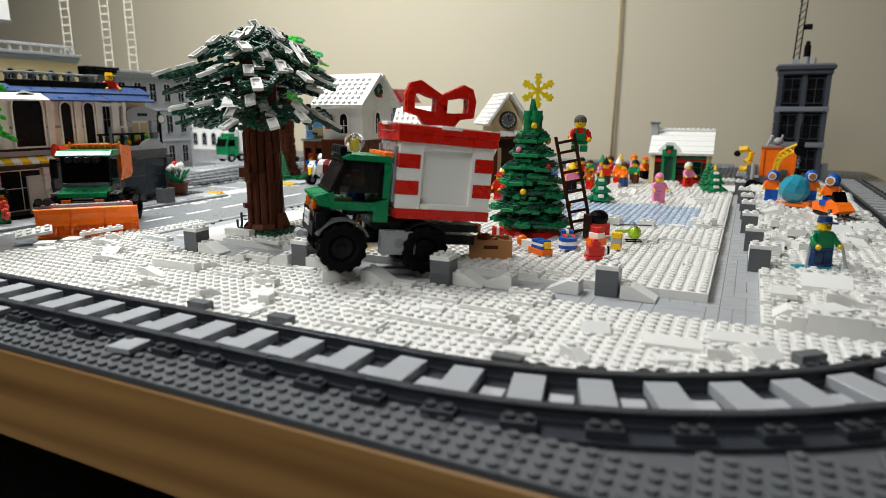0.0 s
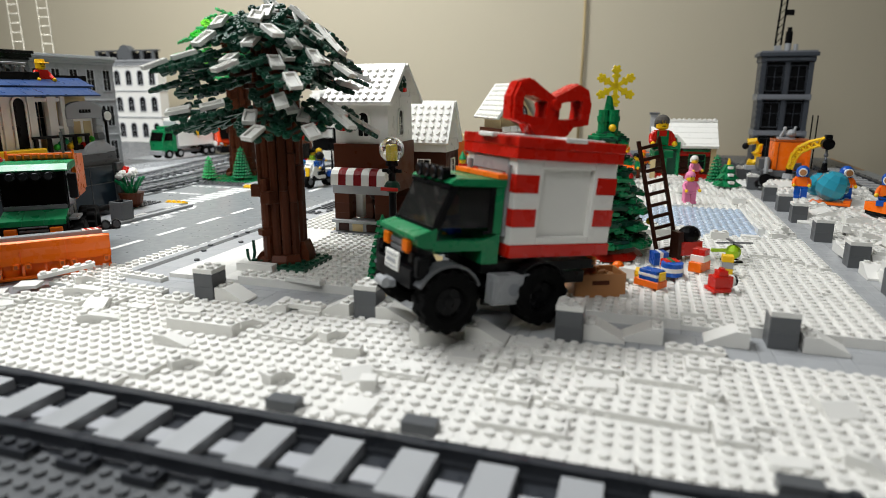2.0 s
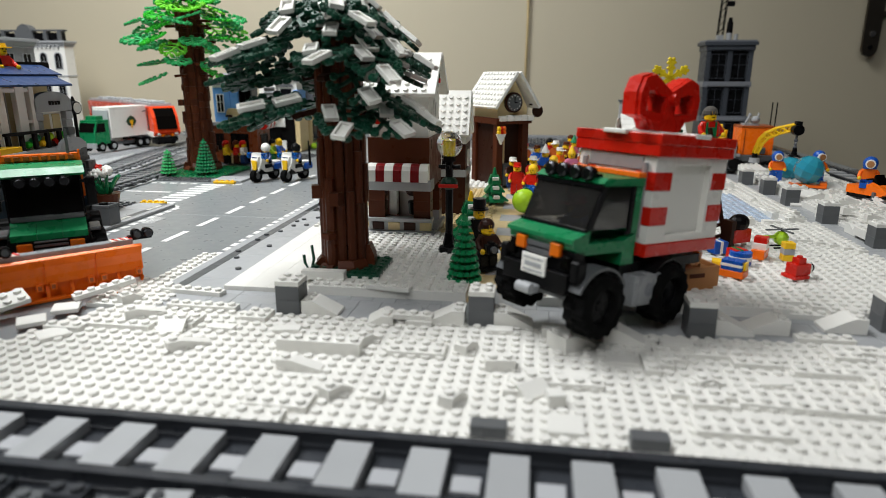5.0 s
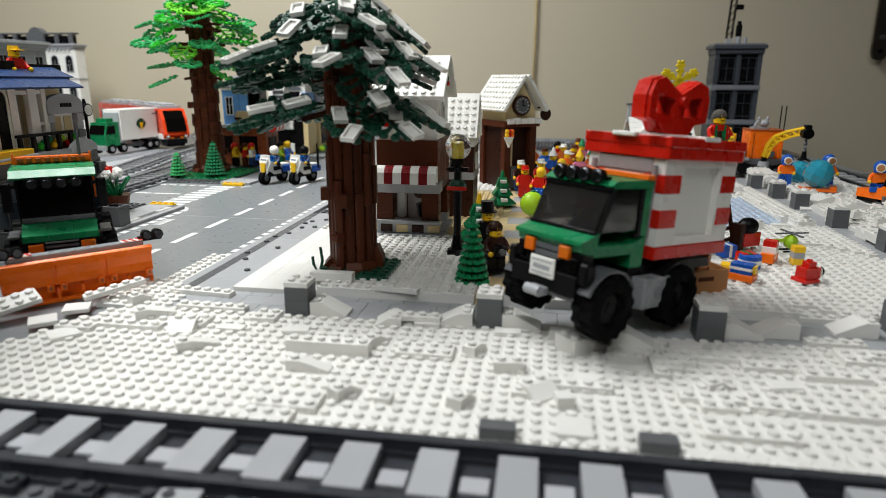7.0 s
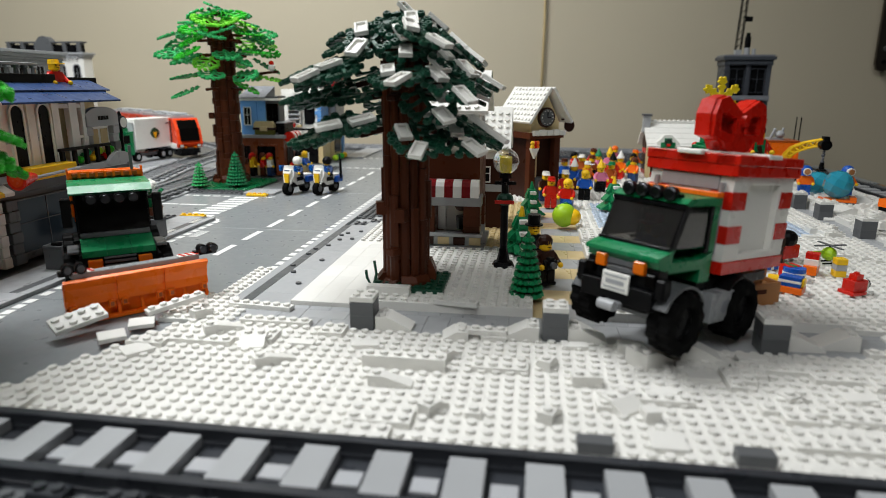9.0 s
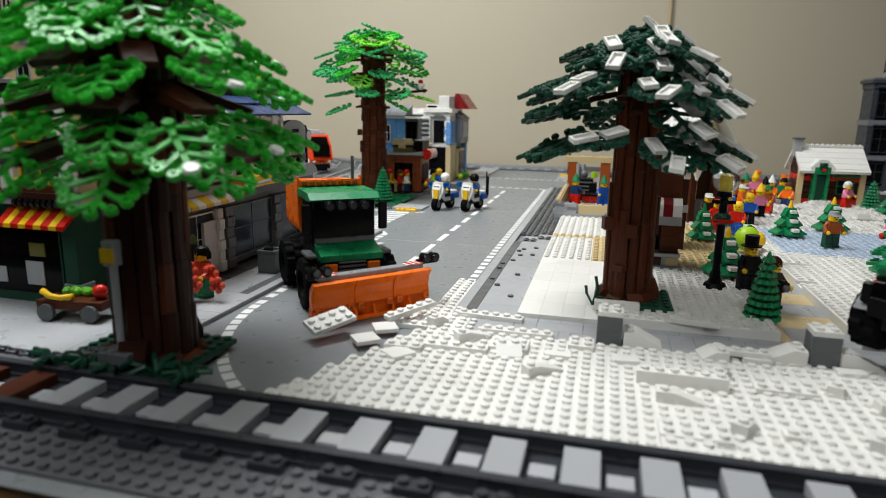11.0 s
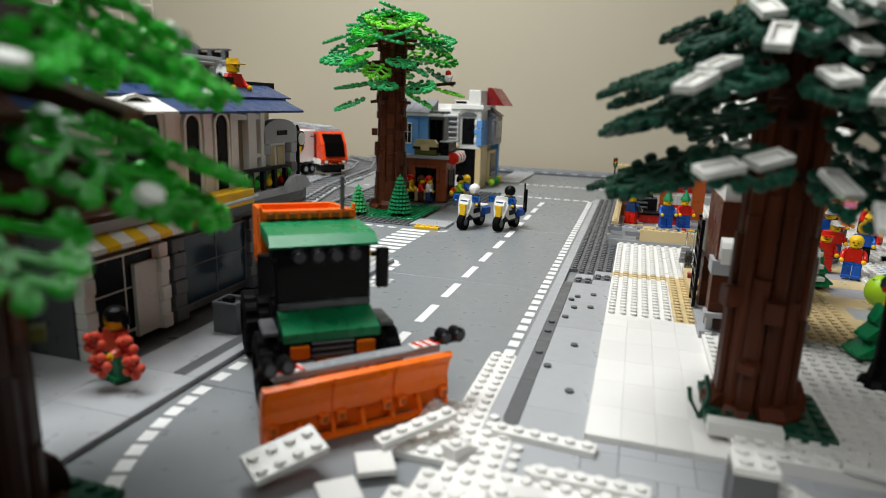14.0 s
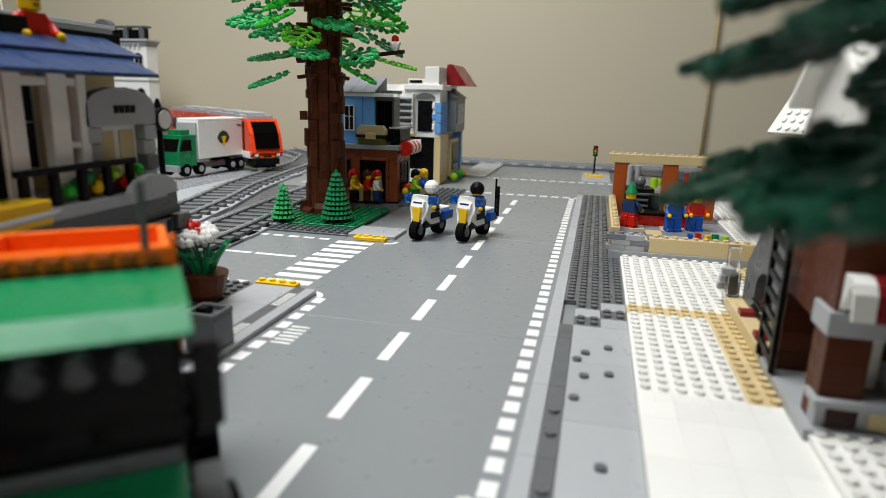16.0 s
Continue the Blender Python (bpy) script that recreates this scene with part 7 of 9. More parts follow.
part("hanging_sign", Mesh().cyl(KX1 + 0.014, 0.100, KY0 - 0.001, KY0 + 0.001, 0.0085, 14, axis="y", bottom=True).box(KX1, KX1 + 0.014, KY0 - 0.0008, KY0 + 0.0008, 0.108, 0.110), DBROWN, clock)
for (x, y, c) in ((0.318, 0.196, DBROWN), (0.345, 0.215, RED)):
    figure("toy carol singer standing by the clock tower", x, y, 0.0083, 10, DBLUE, c, hat=WHITE, hat_kind="cap")

cabin = thing("log_cabin", "dark red toy log cabin with a white snowy roof", "cabin", pose(0.543, 0.470, 0.0066, 0, 0, 2))
for k in range(6):
    part("log_course", Mesh().box(-0.046, 0.046, 0, 0.058, k * BR, (k + 1) * BR - 0.0004, 0.0012), DBROWN if k % 2 else RED if k in (0, 4) else DBROWN, cabin)
for s in (-1, 1):
    part("corner_post", Mesh().box(s * 0.046 - 0.004, s * 0.046 + 0.004, -0.004, 0.004, 0, 0.058), TAN, cabin)
part("roof_front", Mesh().prism([(-0.014, 0.056), (-0.012, 0.052), (0.034, 0.088), (0.034, 0.094)], -0.052, 0.052, "x"), WHITE, cabin, "white roof of smooth slopes")
part("roof_back", Mesh().prism([(0.034, 0.094), (0.034, 0.088), (0.070, 0.052), (0.072, 0.056)], -0.052, 0.052, "x"), WHITE, cabin)
part("roof_ridge", Mesh().box(-0.052, 0.052, 0.030, 0.038, 0.092, 0.096).studs(13, 1, -0.052, 0.030, 0.096), WHITE, cabin)
for k in range(4):
    part("roof_course", Mesh().box(-0.0525, 0.0525, -0.010 + 0.0105 * k, -0.0096 + 0.0105 * k, 0.0585 + 0.0082 * k, 0.0600 + 0.0082 * k, 0), SNOW, cabin)
part("gable", Mesh().prism([(0.0, 0.056), (0.060, 0.056), (0.034, 0.090)], -0.046, 0.046, "x"), DBROWN, cabin)
part("chimney", Mesh().box(-0.054, -0.042, 0.022, 0.034, 0.076, 0.104), LGREY, cabin)
part("chimney_cap", Mesh().box(-0.056, -0.040, 0.020, 0.036, 0.104, 0.1075), DGREY, cabin)
part("dormer", Mesh().prism([(-0.036, 0.056), (0.000, 0.056), (0.000, 0.062), (-0.012, 0.074), (-0.024, 0.074), (-0.036, 0.062)], -0.013, 0.018, "y"), WHITE, cabin, "white stepped gable over the door")
part("door_frame", Mesh().box(-0.030, -0.025, -0.012, 0.000, 0.0, 0.056).box(-0.011, -0.006, -0.012, 0.000, 0.0, 0.056).box(-0.030, -0.006, -0.0145, -0.0125, 0.050, 0.062, 0.0004).box(-0.024, -0.012, -0.0145, -0.0125, 0.062, 0.069, 0.0004), GREEN, cabin, "green door frame")
part("door", Mesh().box(-0.025, -0.011, -0.0062, -0.0048, 0.002, 0.048), PINE, cabin)
wreath(cabin, pose(-0.018, -0.0160, 0.0625), 0.0045)
part("garland", Mesh().box(-0.0005, 0.040, -0.004, -0.0015, 0.046, 0.0495), GREEN, cabin)
window_part(cabin, "y-", 0.022, 0.018, 0.026, 0.024, 0.0, GREEN, BLACK)
part("snow_step", Mesh().box(-0.034, -0.002, -0.028, -0.010, 0, 0.004).studs(4, 2, -0.034, -0.027, 0.004), SNOW, cabin)

# ---- open workshop beside the road ----
shed = thing("toy_workshop", "open tan and orange toy workshop with elves inside", "workshop", pose(0, 0, 0.0035))
SX0, SX1, SY0, SY1 = 0.119, 0.236, 0.202, 0.412
part("floor_tiles", Mesh().box(SX0, SX1, SY0, SY1, -0.0032, 0.0022), DGREY, shed)
rng = random.Random(31)
for i in range(7):
    y = SY0 + 0.008
    while y < SY1 - 0.020:
        n = rng.choice((1, 2, 2, 3))
        tile = piece(2, n, 0.0016, rng.choice((LGREY, MGREY, TAUPE, TAN, MGREY, MGREY)), False)
        put(shed, "floor_tile", tile, SX0 + 0.005 + 0.016 * i, y, 0.0022)
        y += n * U
part("wall_foot", Mesh().box(SX0 - 0.001, SX1, SY0 - 0.001, SY0 + 0.008, -0.0032, 0.0072, 0.0003), LGREY, shed, "light grey stone foot of the low wall")
part("low_wall", Mesh().box(SX0 + 0.032, SX1, SY0, SY0 + 0.0075, 0.0072, 0.0200, 0.0003).studs(10, 1, SX0 + 0.033, SY0, 0.0200), TAN, shed)
part("side_wall", Mesh().box(SX0, SX0 + 0.0075, SY0 + 0.008, SY1 - 0.014, -0.0032, 0.0260, 0.0003).studs(1, 23, SX0, SY0 + 0.009, 0.0260), TAN, shed)
for q in range(4):
    for k in range(2):
        put(shed, "stone_brick", piece(2, 1, 0.0046, MGREY if (q + k) % 3 == 0 else LGREY, q == 3), SX0 + 0.0005 + 0.016 * k - 0.004 * (q % 2), SY0 - 0.0002, 0.0072 + 0.0047 * q - 0.0047)
for x in (SX0 + 0.004, 0.176, SX1 - 0.018):
    part("orange_post", Mesh().box(x, x + 0.016, SY1 - 0.013, SY1 - 0.003, 0.002, 0.064, 0.0005), DORANGE, shed)
part("top_beam", Mesh().box(SX0 - 0.003, SX1 + 0.010, SY1 - 0.014, SY1, 0.064, 0.0736).studs(16, 1, SX0 - 0.002, SY1 - 0.011, 0.0736), TAN, shed)
part("rear_panel", Mesh().box(SX0 + 0.020, 0.176, SY1 - 0.005, SY1 - 0.002, 0.002, 0.050), WHITE, shed)
part("rear_ledge", Mesh().box(SX0 + 0.020, 0.176, SY1 - 0.007, SY1 - 0.002, 0.050, 0.056), LGREY, shed)
part("rear_shelf", Mesh().box(0.192, SX1 - 0.018, SY1 - 0.008, SY1 - 0.002, 0.018, 0.022).box(0.192, SX1 - 0.018, SY1 - 0.008, SY1 - 0.002, 0.040, 0.0435), RED, shed)
for k in range(4):
    part("shelf_toy", Mesh().box(0.193 + 0.0062 * k, 0.198 + 0.0062 * k, SY1 - 0.009, SY1 - 0.003, (0.022, 0.0435)[k % 2], (0.036, 0.055)[k % 2], 0.0006), (WHITE, RED, YELLOW, RED)[k], shed)
mach = part("toy_machine", Mesh().box(0.136, 0.166, 0.366, 0.396, 0.0036, 0.040, 0.0008).box(0.160, 0.172, 0.362, 0.384, 0.0036, 0.034, 0.0008), BLACK, shed, "black and grey toy-making machine")
part("machine_pipe", Mesh().cyl(0.140, 0.390, 0.030, 0.062, 0.0032, 10).cyl(0.148, 0.392, 0.030, 0.062, 0.0032, 10), LGREY, mach)
for k in range(4):
    part("machine_rib", Mesh().box(0.137, 0.165, 0.3645, 0.3662, 0.014 + 0.0062 * k, 0.0165 + 0.0062 * k, 0.0003), DGREY, mach)
part("machine_top", Mesh().ball((0.151, 0.378, 0.046), 0.0062, 12, 8).cyl(0.151, 0.378, 0.038, 0.044, 0.0042, 10), DGREY, mach)
part("machine_bulb", Mesh().cyl(0.166, 0.384, 0.040, 0.050, 0.0042, 10, 0.0036).box(0.170, 0.173, 0.382, 0.386, 0.042, 0.049, 0.0004), LIME, mach)
part("conveyor", Mesh().box(0.150, 0.206, 0.346, 0.360, 0.0036, 0.0150, 0.0008), RED, shed, "red conveyor of the toy machine")
part("conveyor_belt", Mesh().box(0.148, 0.208, 0.344, 0.362, 0.0150, 0.0185, 0.0008), BLACK, shed)
part("conveyor_toy", Mesh().box(0.176, 0.184, 0.349, 0.357, 0.0185, 0.0275, 0.0006), YELLOW, shed)
for (x, y, c, d, h) in ((0.140, 0.331, RED, DBLUE, GREEN), (0.183, 0.324, BLUE, BLUE, GREEN), (0.205, 0.335, BLUE, RED, GREEN)):
    figure("toy elf with a green pointed hat in the workshop", x, y, 0.0073, 150 if x < 0.15 else 20, c, d, hat=h, hat_kind="cone")
for k in range(5):
    toy("gift", "small wrapped toy present on the workshop floor", pose(0.196 + 0.008 * k, 0.290 + 0.006 * (k % 2), 0.0073, 0, 0, 12 * k), ("box", Mesh().box(-0.003, 0.003, -0.003, 0.003, 0, 0.006), (BLUE, RED, YELLOW, GREEN, LIME)[k]))

# ---- row of houses on the far left of the road ----
row = thing("shop_row", "row of blue, white and brown toy shop houses", "building", pose(0, 0, 0.0015))
part("cafe_wall", Mesh().box(-0.226, -0.142, 0.418, 0.472, 0, 0.066), RUST, row)
part("cafe_top", Mesh().box(-0.229, -0.139, 0.415, 0.475, 0.066, 0.0715), LGREY, row)
window_part(row, "y-", -0.213, 0.022, 0.016, 0.030, 0.418, DBROWN, BLACK)
# flush black panel on the solid wall stands in for the opening's shade
part("door_opening", Mesh().box(-0.192, -0.157, 0.4168, 0.420, 0.0, 0.052), BLACK, row, "black panel standing in for the shaded shop opening")
part("opening_frame", Mesh().box(-0.195, -0.192, 0.415, 0.420, 0, 0.055).box(-0.157, -0.154, 0.415, 0.420, 0, 0.055).box(-0.192, -0.157, 0.415, 0.420, 0.052, 0.055), RUST, row)
part("counter", Mesh().box(-0.190, -0.172, 0.408, 0.4165, 0.0, 0.016).box(-0.191, -0.171, 0.407, 0.4165, 0.016, 0.018), TAN, row)
for u in (0.445,):
    window_part(row, "x+", u, 0.010, 0.030, 0.040, -0.142, DBROWN, BLACK)
part("blue_wall", Mesh().box(-0.222, -0.175, 0.424, 0.470, 0.0715, 0.131), MBLUE, row)
part("panel_seam", Mesh().box(-0.1912, -0.1906, 0.4236, 0.4242, 0.0715, 0.131, 0), BLUE, row)
part("white_trim", Mesh().box(-0.2225, -0.150, 0.4222, 0.4245, 0.1310, 0.1352, 0.0003), WHITE, row)
for k in range(3):
    part("roof_tile", Mesh().prism([(0.421, 0.1352), (0.421, 0.1365), (0.470, 0.1560), (0.470, 0.1352)], -0.2235 + 0.0165 * k, -0.2074 + 0.0165 * k, "x"), MGREY, row)
for k in range(5):
    part("roof_slat", Mesh().box(-0.174 + 0.0050 * k, -0.1708 + 0.0050 * k, 0.424, 0.462, 0.1352, 0.1390, 0.0003), DGREY, row)
window_part(row, "y-", -0.209, 0.088, 0.014, 0.032, 0.424, WHITE, BLACK)
part("shop_bay", Mesh().box(-0.175, -0.150, 0.426, 0.450, 0.0715, 0.131), DGREY, row, "dark bay beside the blue wall")
window_part(row, "y-", -0.1625, 0.076, 0.021, 0.050, 0.426, BLACK, SMOKE)
part("white_house", Mesh().box(-0.236, -0.140, 0.650, 0.745, 0, 0.150), WHITE, row)
part("white_front", Mesh().box(-0.214, -0.134, 0.600, 0.650, 0.0715, 0.142, 0.0005), WHITE, row)
part("ground_wall", Mesh().box(-0.214, -0.1425, 0.602, 0.650, 0.0, 0.0715, 0.0005), BLACK, row)
part("white_coping", Mesh().box(-0.190, -0.129, 0.596, 0.652, 0.142, 0.150, 0.0006), WHITE, row)
part("white_gable", Mesh().box(-0.158, -0.136, 0.600, 0.650, 0.150, 0.176, 0.0006).box(-0.184, -0.158, 0.600, 0.650, 0.150, 0.158, 0.0006), WHITE, row)
# thin black strip on the gable's face, put there as a slot's shade
part("gable_slot", Mesh().box(-0.182, -0.162, 0.5990, 0.6002, 0.152, 0.156, 0.0002), BLACK, row)
part("front_door", Mesh().box(-0.168, -0.145, 0.5985, 0.6005, 0.080, 0.126, 0.0003), BLACK, row)
part("door_arch", Mesh().prism([(-0.172 + 0.0155 * (1 - math.cos(math.pi * q / 6)), 0.130 + 0.0075 * math.sin(math.pi * q / 6)) for q in range(7)], 0.5975, 0.6003, "y"), DGREY, row)
part("stair_side", Mesh().box(-0.199, -0.197, 0.586, 0.600, 0.078, 0.136, 0.0004).box(-0.1745, -0.1725, 0.586, 0.600, 0.078, 0.136, 0.0004), WHITE, row)
for k in range(6):
    part("stair_step", Mesh().box(-0.197, -0.1745, 0.584, 0.5998, 0.080 + 0.0095 * k, 0.0830 + 0.0095 * k, 0.0004), LGREY, row)
for k in range(3):
    part("porch_item", Mesh().box(-0.204 + 0.014 * k, -0.195 + 0.014 * k, 0.575, 0.582, 0.0752, 0.080 + 0.003 * (k % 2), 0.0006), (YELLOW, RED, TAN)[k], row)
for k in range(3):
    part("corner_stone", Mesh().box(-0.141, -0.1315, 0.5980, 0.6100, 0.078 + 0.0155 * k, 0.0925 + 0.0155 * k, 0.0004), MBLUE, row)
    part("corner_stone", Mesh().box(-0.1465, -0.1415, 0.5985, 0.6010, 0.0835 + 0.0155 * k, 0.0915 + 0.0155 * k, 0.0004), MBLUE if k == 1 else WHITE, row)
part("blue_side", Mesh().box(-0.1345, -0.1305, 0.6105, 0.640, 0.078, 0.124, 0.0004), MBLUE, row)
part("tan_corner", Mesh().box(-0.142, -0.1315, 0.6005, 0.650, 0.0, 0.0760, 0.0005), TAN, row)
part("lower_panel", Mesh().box(-0.1985, -0.1625, 0.598, 0.602, 0.050, 0.068, 0.0005).box(-0.1985, -0.1625, 0.598, 0.602, 0.002, 0.022, 0.0005), WHITE, row)
side_bay = part("side_bay", Mesh().prism([(0.652, 0.078), (0.720, 0.078), (0.720, 0.130), (0.652, 0.130)], -0.140, -0.120, "x"), MGREY, row, "grey bay window on the street side")
part("bay_roof", Mesh().prism([(-0.140, 0.130), (-0.116, 0.130), (-0.140, 0.146)], 0.650, 0.724, "y"), DGREY, side_bay)
part("bay_pane", Mesh().box(-0.1199, -0.1186, 0.660, 0.712, 0.090, 0.122, 0.0004), LGREY, side_bay)
part("shop_window", Mesh().box(-0.1400, -0.1280, 0.660, 0.715, 0.006, 0.066, 0.0005), TAN, row)
part("shop_pane", Mesh().box(-0.1280, -0.1268, 0.666, 0.708, 0.016, 0.060, 0.0004), SMOKE, row)
part("blue_quoin", Mesh().box(-0.1405, -0.1265, 0.724, 0.738, 0.002, 0.078, 0.0004), MBLUE, row)
part("brown_roof", Mesh().prism([(-0.140, 0.150), (-0.104, 0.150), (-0.128, 0.182), (-0.136, 0.182)], 0.652, 0.740, "y"), DRED, row, "dark red roof piece")
sign = part("burger_sign", Mesh().prism([(-0.196, 0.0845), (-0.158, 0.0845), (-0.158, 0.0900), (-0.162, 0.0955), (-0.192, 0.0955), (-0.196, 0.0900)], 0.416, 0.440, "y"), TAN, row, "large toy burger on the cafe roof")
part("burger_patty", Mesh().box(-0.1975, -0.1565, 0.4145, 0.4415, 0.0805, 0.0845, 0.0008), DBROWN, sign)
part("burger_base", Mesh().box(-0.195, -0.159, 0.4165, 0.4395, 0.0718, 0.0805, 0.0010), OLIVE, sign)
part("burger_cheese", Mesh().box(-0.184, -0.170, 0.4140, 0.4165, 0.0785, 0.0865, 0.0006), TAN, sign)
part("black_counter", Mesh().box(-0.154, -0.141, 0.424, 0.468, 0.0718, 0.092, 0.0005), BLACK, row)
part("counter_top", Mesh().box(-0.156, -0.137, 0.424, 0.470, 0.092, 0.0945, 0.0005), LGREY, row)
for k in range(6):
    part("awning_stripe", Mesh().cyl(-0.134, 0.068, 0.424 + 0.0075 * k, 0.4310 + 0.0075 * k, 0.0095, 12, axis="y", bottom=True), RED if k % 2 == 0 else WHITE, row)
for k in range(4):
    part("planter_bush", Mesh().ball((-0.118, 0.640 + 0.022 * k, 0.008), 0.0065, 9, 6), (LIME, GREEN, LEAF, YELLOW)[k], row)
for k in range(8):
    part("flower", Mesh().ball((-0.1335, 0.424 + 0.006 * k, 0.014 + 0.004 * (k % 2)), 0.0045, 8, 5), (YELLOW, RED, LEAF, YELLOW)[k % 4], row)
for k in range(5):
    figure("toy passer-by standing before the shops", (-0.196, -0.178, -0.166, -0.124, -0.116)[k], (0.406, 0.408, 0.410, 0.440, 0.452)[k], 0.0015, 90, (BLACK, BROWN, DBLUE, GREEN, TAN)[k], (YELLOW, RED, WHITE, LIME, BLUE)[k], hat=(RED, BROWN, RED, BLACK, YELLOW)[k])
strip("pavement", -0.136, -0.080, 0.40, 0.56, PL * 0.4, DGREY, "dark grey studded pavement before the far shops", True)

# ---- corner building: shop below, white hall with a blue roof above ----
hall = thing("corner_building", "white toy hall with a blue roof above grey shops", "building", pose(0, 0, 0.0035))
FX = -0.150
part("shop_core", Mesh().box(-0.330, FX - 0.004, -0.262, 0.000, 0, 0.062), DGREY, hall)
for (y, w, mm) in ((-0.258, 0.008, WHITE), (-0.198, 0.008, WHITE), (-0.184, 0.012, DGREY), (-0.096, 0.012, DGREY), (-0.006, 0.012, DGREY)):
    for q in range(6):
        part("pillar_stone", Mesh().box(FX - 0.006, FX + 0.004 - 0.0012 * (q % 2), y - w / 2, y + w / 2, q * BR, (q + 1) * BR - 0.0003, 0.0005), mm, hall)
for (y, w, mm) in ((-0.228, 0.050, BLACK), (-0.140, 0.074, TBLUE), (-0.050, 0.074, TBLUE)):
    window_part(hall, "x+", y, 0.006, w, 0.050, FX - 0.002, DGREY if mm is TBLUE else WHITE, mm)
part("shop_door", Mesh().box(FX - 0.002, FX + 0.0005, -0.222, -0.202, 0.001, 0.048).box(FX, FX + 0.0014, -0.222, -0.2195, 0.001, 0.048), WHITE, hall)
for k in range(7):
    part("awning_stripe", Mesh().prism([(FX - 0.002, 0.074), (FX + 0.012, 0.066), (FX + 0.012, 0.063), (FX - 0.002, 0.070)], -0.262 + 0.0105 * k, -0.252 + 0.0105 * k, "y"), YELLOW if k % 2 else WHITE, hall)
part("shop_beam", Mesh().box(-0.331, FX + 0.002, -0.262, -0.010, 0.0622, 0.0722, 0.0005), DGREY, hall)
part("yellow_barrier", Mesh().box(FX + 0.004, FX + 0.020, -0.176, -0.120, 0.0735, 0.0845, 0.0006), YELLOW, hall)
part("red_horn", Mesh().cyl(FX + 0.022, 0.0775, -0.176, -0.196, 0.0034, 16, 0.0092, axis="y", bottom=True), RED, hall)
part("horn_mouth", Mesh().cyl(FX + 0.022, 0.0775, -0.1958, -0.1966, 0.0066, 16, 0.0064, axis="y", bottom=True), VERMILION, hall)
part("horn_rod", Mesh().tube([(FX + 0.022, -0.182, 0.0765), (FX + 0.023, -0.120, 0.0790)], 0.0014, 6), LGREY, hall)
part("floor_slab", Mesh().box(-0.334, FX + 0.004, -0.262, -0.012, 0.0724, 0.0785, 0.0005), LGREY, hall)
part("balcony_slab", Mesh().box(-0.240, FX + 0.012, -0.150, -0.032, 0.0722, 0.0783, 0.0006), LGREY, hall)
part("balcony_arch", Mesh().prism([(-0.048 + 0.0195 * math.cos(math.pi * k / 10), 0.0752 + 0.0120 * math.sin(math.pi * k / 10)) for k in range(11)], FX + 0.0121, FX + 0.0165, "x"), LGREY, hall)
part("red_band", Mesh().box(-0.331, FX + 0.0025, -0.262, -0.118, 0.0786, 0.0815), DBROWN, hall)
part("hall_wall", Mesh().box(-0.328, FX, -0.262, -0.114, 0.0815, 0.1400), WHITE, hall)
part("grey_band", Mesh().box(-0.3285, FX + 0.0012, -0.262, -0.114, 0.105, 0.1085), LGREY, hall)
for (y, w) in ((-0.211, 0.038), (-0.1625, 0.016), (-0.131, 0.016)):
    window_part(hall, "x+", y, 0.0825, w, 0.048, FX + 0.0008, WHITE, BLACK, True, False)
for y in (-0.240, -0.184, -0.147, -0.1165):
    part("pilaster", Mesh().box(FX, FX + 0.0026, y - 0.0045, y + 0.0045, 0.0815, 0.1400), WHITE, hall)
part("porch_wall", Mesh().box(-0.328, FX - 0.034, -0.114, -0.012, 0.0785, 0.1400), TAN, hall)
for (y, w) in ((-0.114, 0.004), (-0.0895, 0.0055), (-0.075, 0.003)):
    part("porch_post", Mesh().box(FX - 0.006, FX, y - w, y + w, 0.0785, 0.1400, 0.0004), WHITE, hall)
part("porch_rail", Mesh().box(FX - 0.004, FX - 0.001, -0.110, -0.074, 0.1330, 0.1370).box(FX - 0.004, FX - 0.001, -0.088, -0.074, 0.1030, 0.1060), WHITE, hall)
window_part(hall, "x+", -0.102, 0.080, 0.020, 0.054, FX - 0.033, WHITE, BLACK)
window_part(hall, "x+", -0.080, 0.090, 0.014, 0.044, FX - 0.033, WHITE, TBLUE)
for k in range(5):
    y = -0.122 + 0.0165 * k
    part("fence_post", Mesh().box(FX + 0.006, FX + 0.0095, y - 0.0022, y + 0.0022, 0.0783, 0.0935, 0.0005), BLACK, hall)
part("fence_rail", Mesh().box(FX + 0.006, FX + 0.0095, -0.126, -0.052, 0.0935, 0.0965, 0.0005), BLACK, hall)
part("sign_arch", Mesh().prism([(-0.048 - 0.026 * math.cos(math.pi * k / 12), 0.1225 + 0.0105 * math.sin(math.pi * k / 12)) for k in range(13)] + [(-0.022, 0.1130), (-0.074, 0.1130)], FX - 0.006, FX, "x"), LGREY, hall, "grey round-topped sign")
for k in range(4):
    part("sign_bar", Mesh().box(FX, FX + 0.0005, -0.0545 + 0.0042 * k, -0.0513 + 0.0042 * k, 0.1195, 0.1235, 0), BLACK, hall)
for y in (-0.069, -0.027):
    for q in range(4):
        g = 0.0012 * (q % 2)
        part("sign_pillar", Mesh().box(FX - 0.012, FX - 0.001 + g, y - 0.005, y + 0.005, 0.0785 + q * 0.0086, 0.0785 + (q + 1) * 0.0086 - 0.0003, 0.0005), LGREY if q != 1 else DGREY, hall)
part("sign_door", Mesh().box(FX - 0.010, FX - 0.006, -0.0638, -0.0322, 0.0785, 0.1130), WHITE, hall)
for y in (-0.0555, -0.0405):
    part("sign_door_pane", Mesh().box(FX - 0.0061, FX - 0.0053, y - 0.0055, y + 0.0055, 0.082, 0.110), TAN, hall)
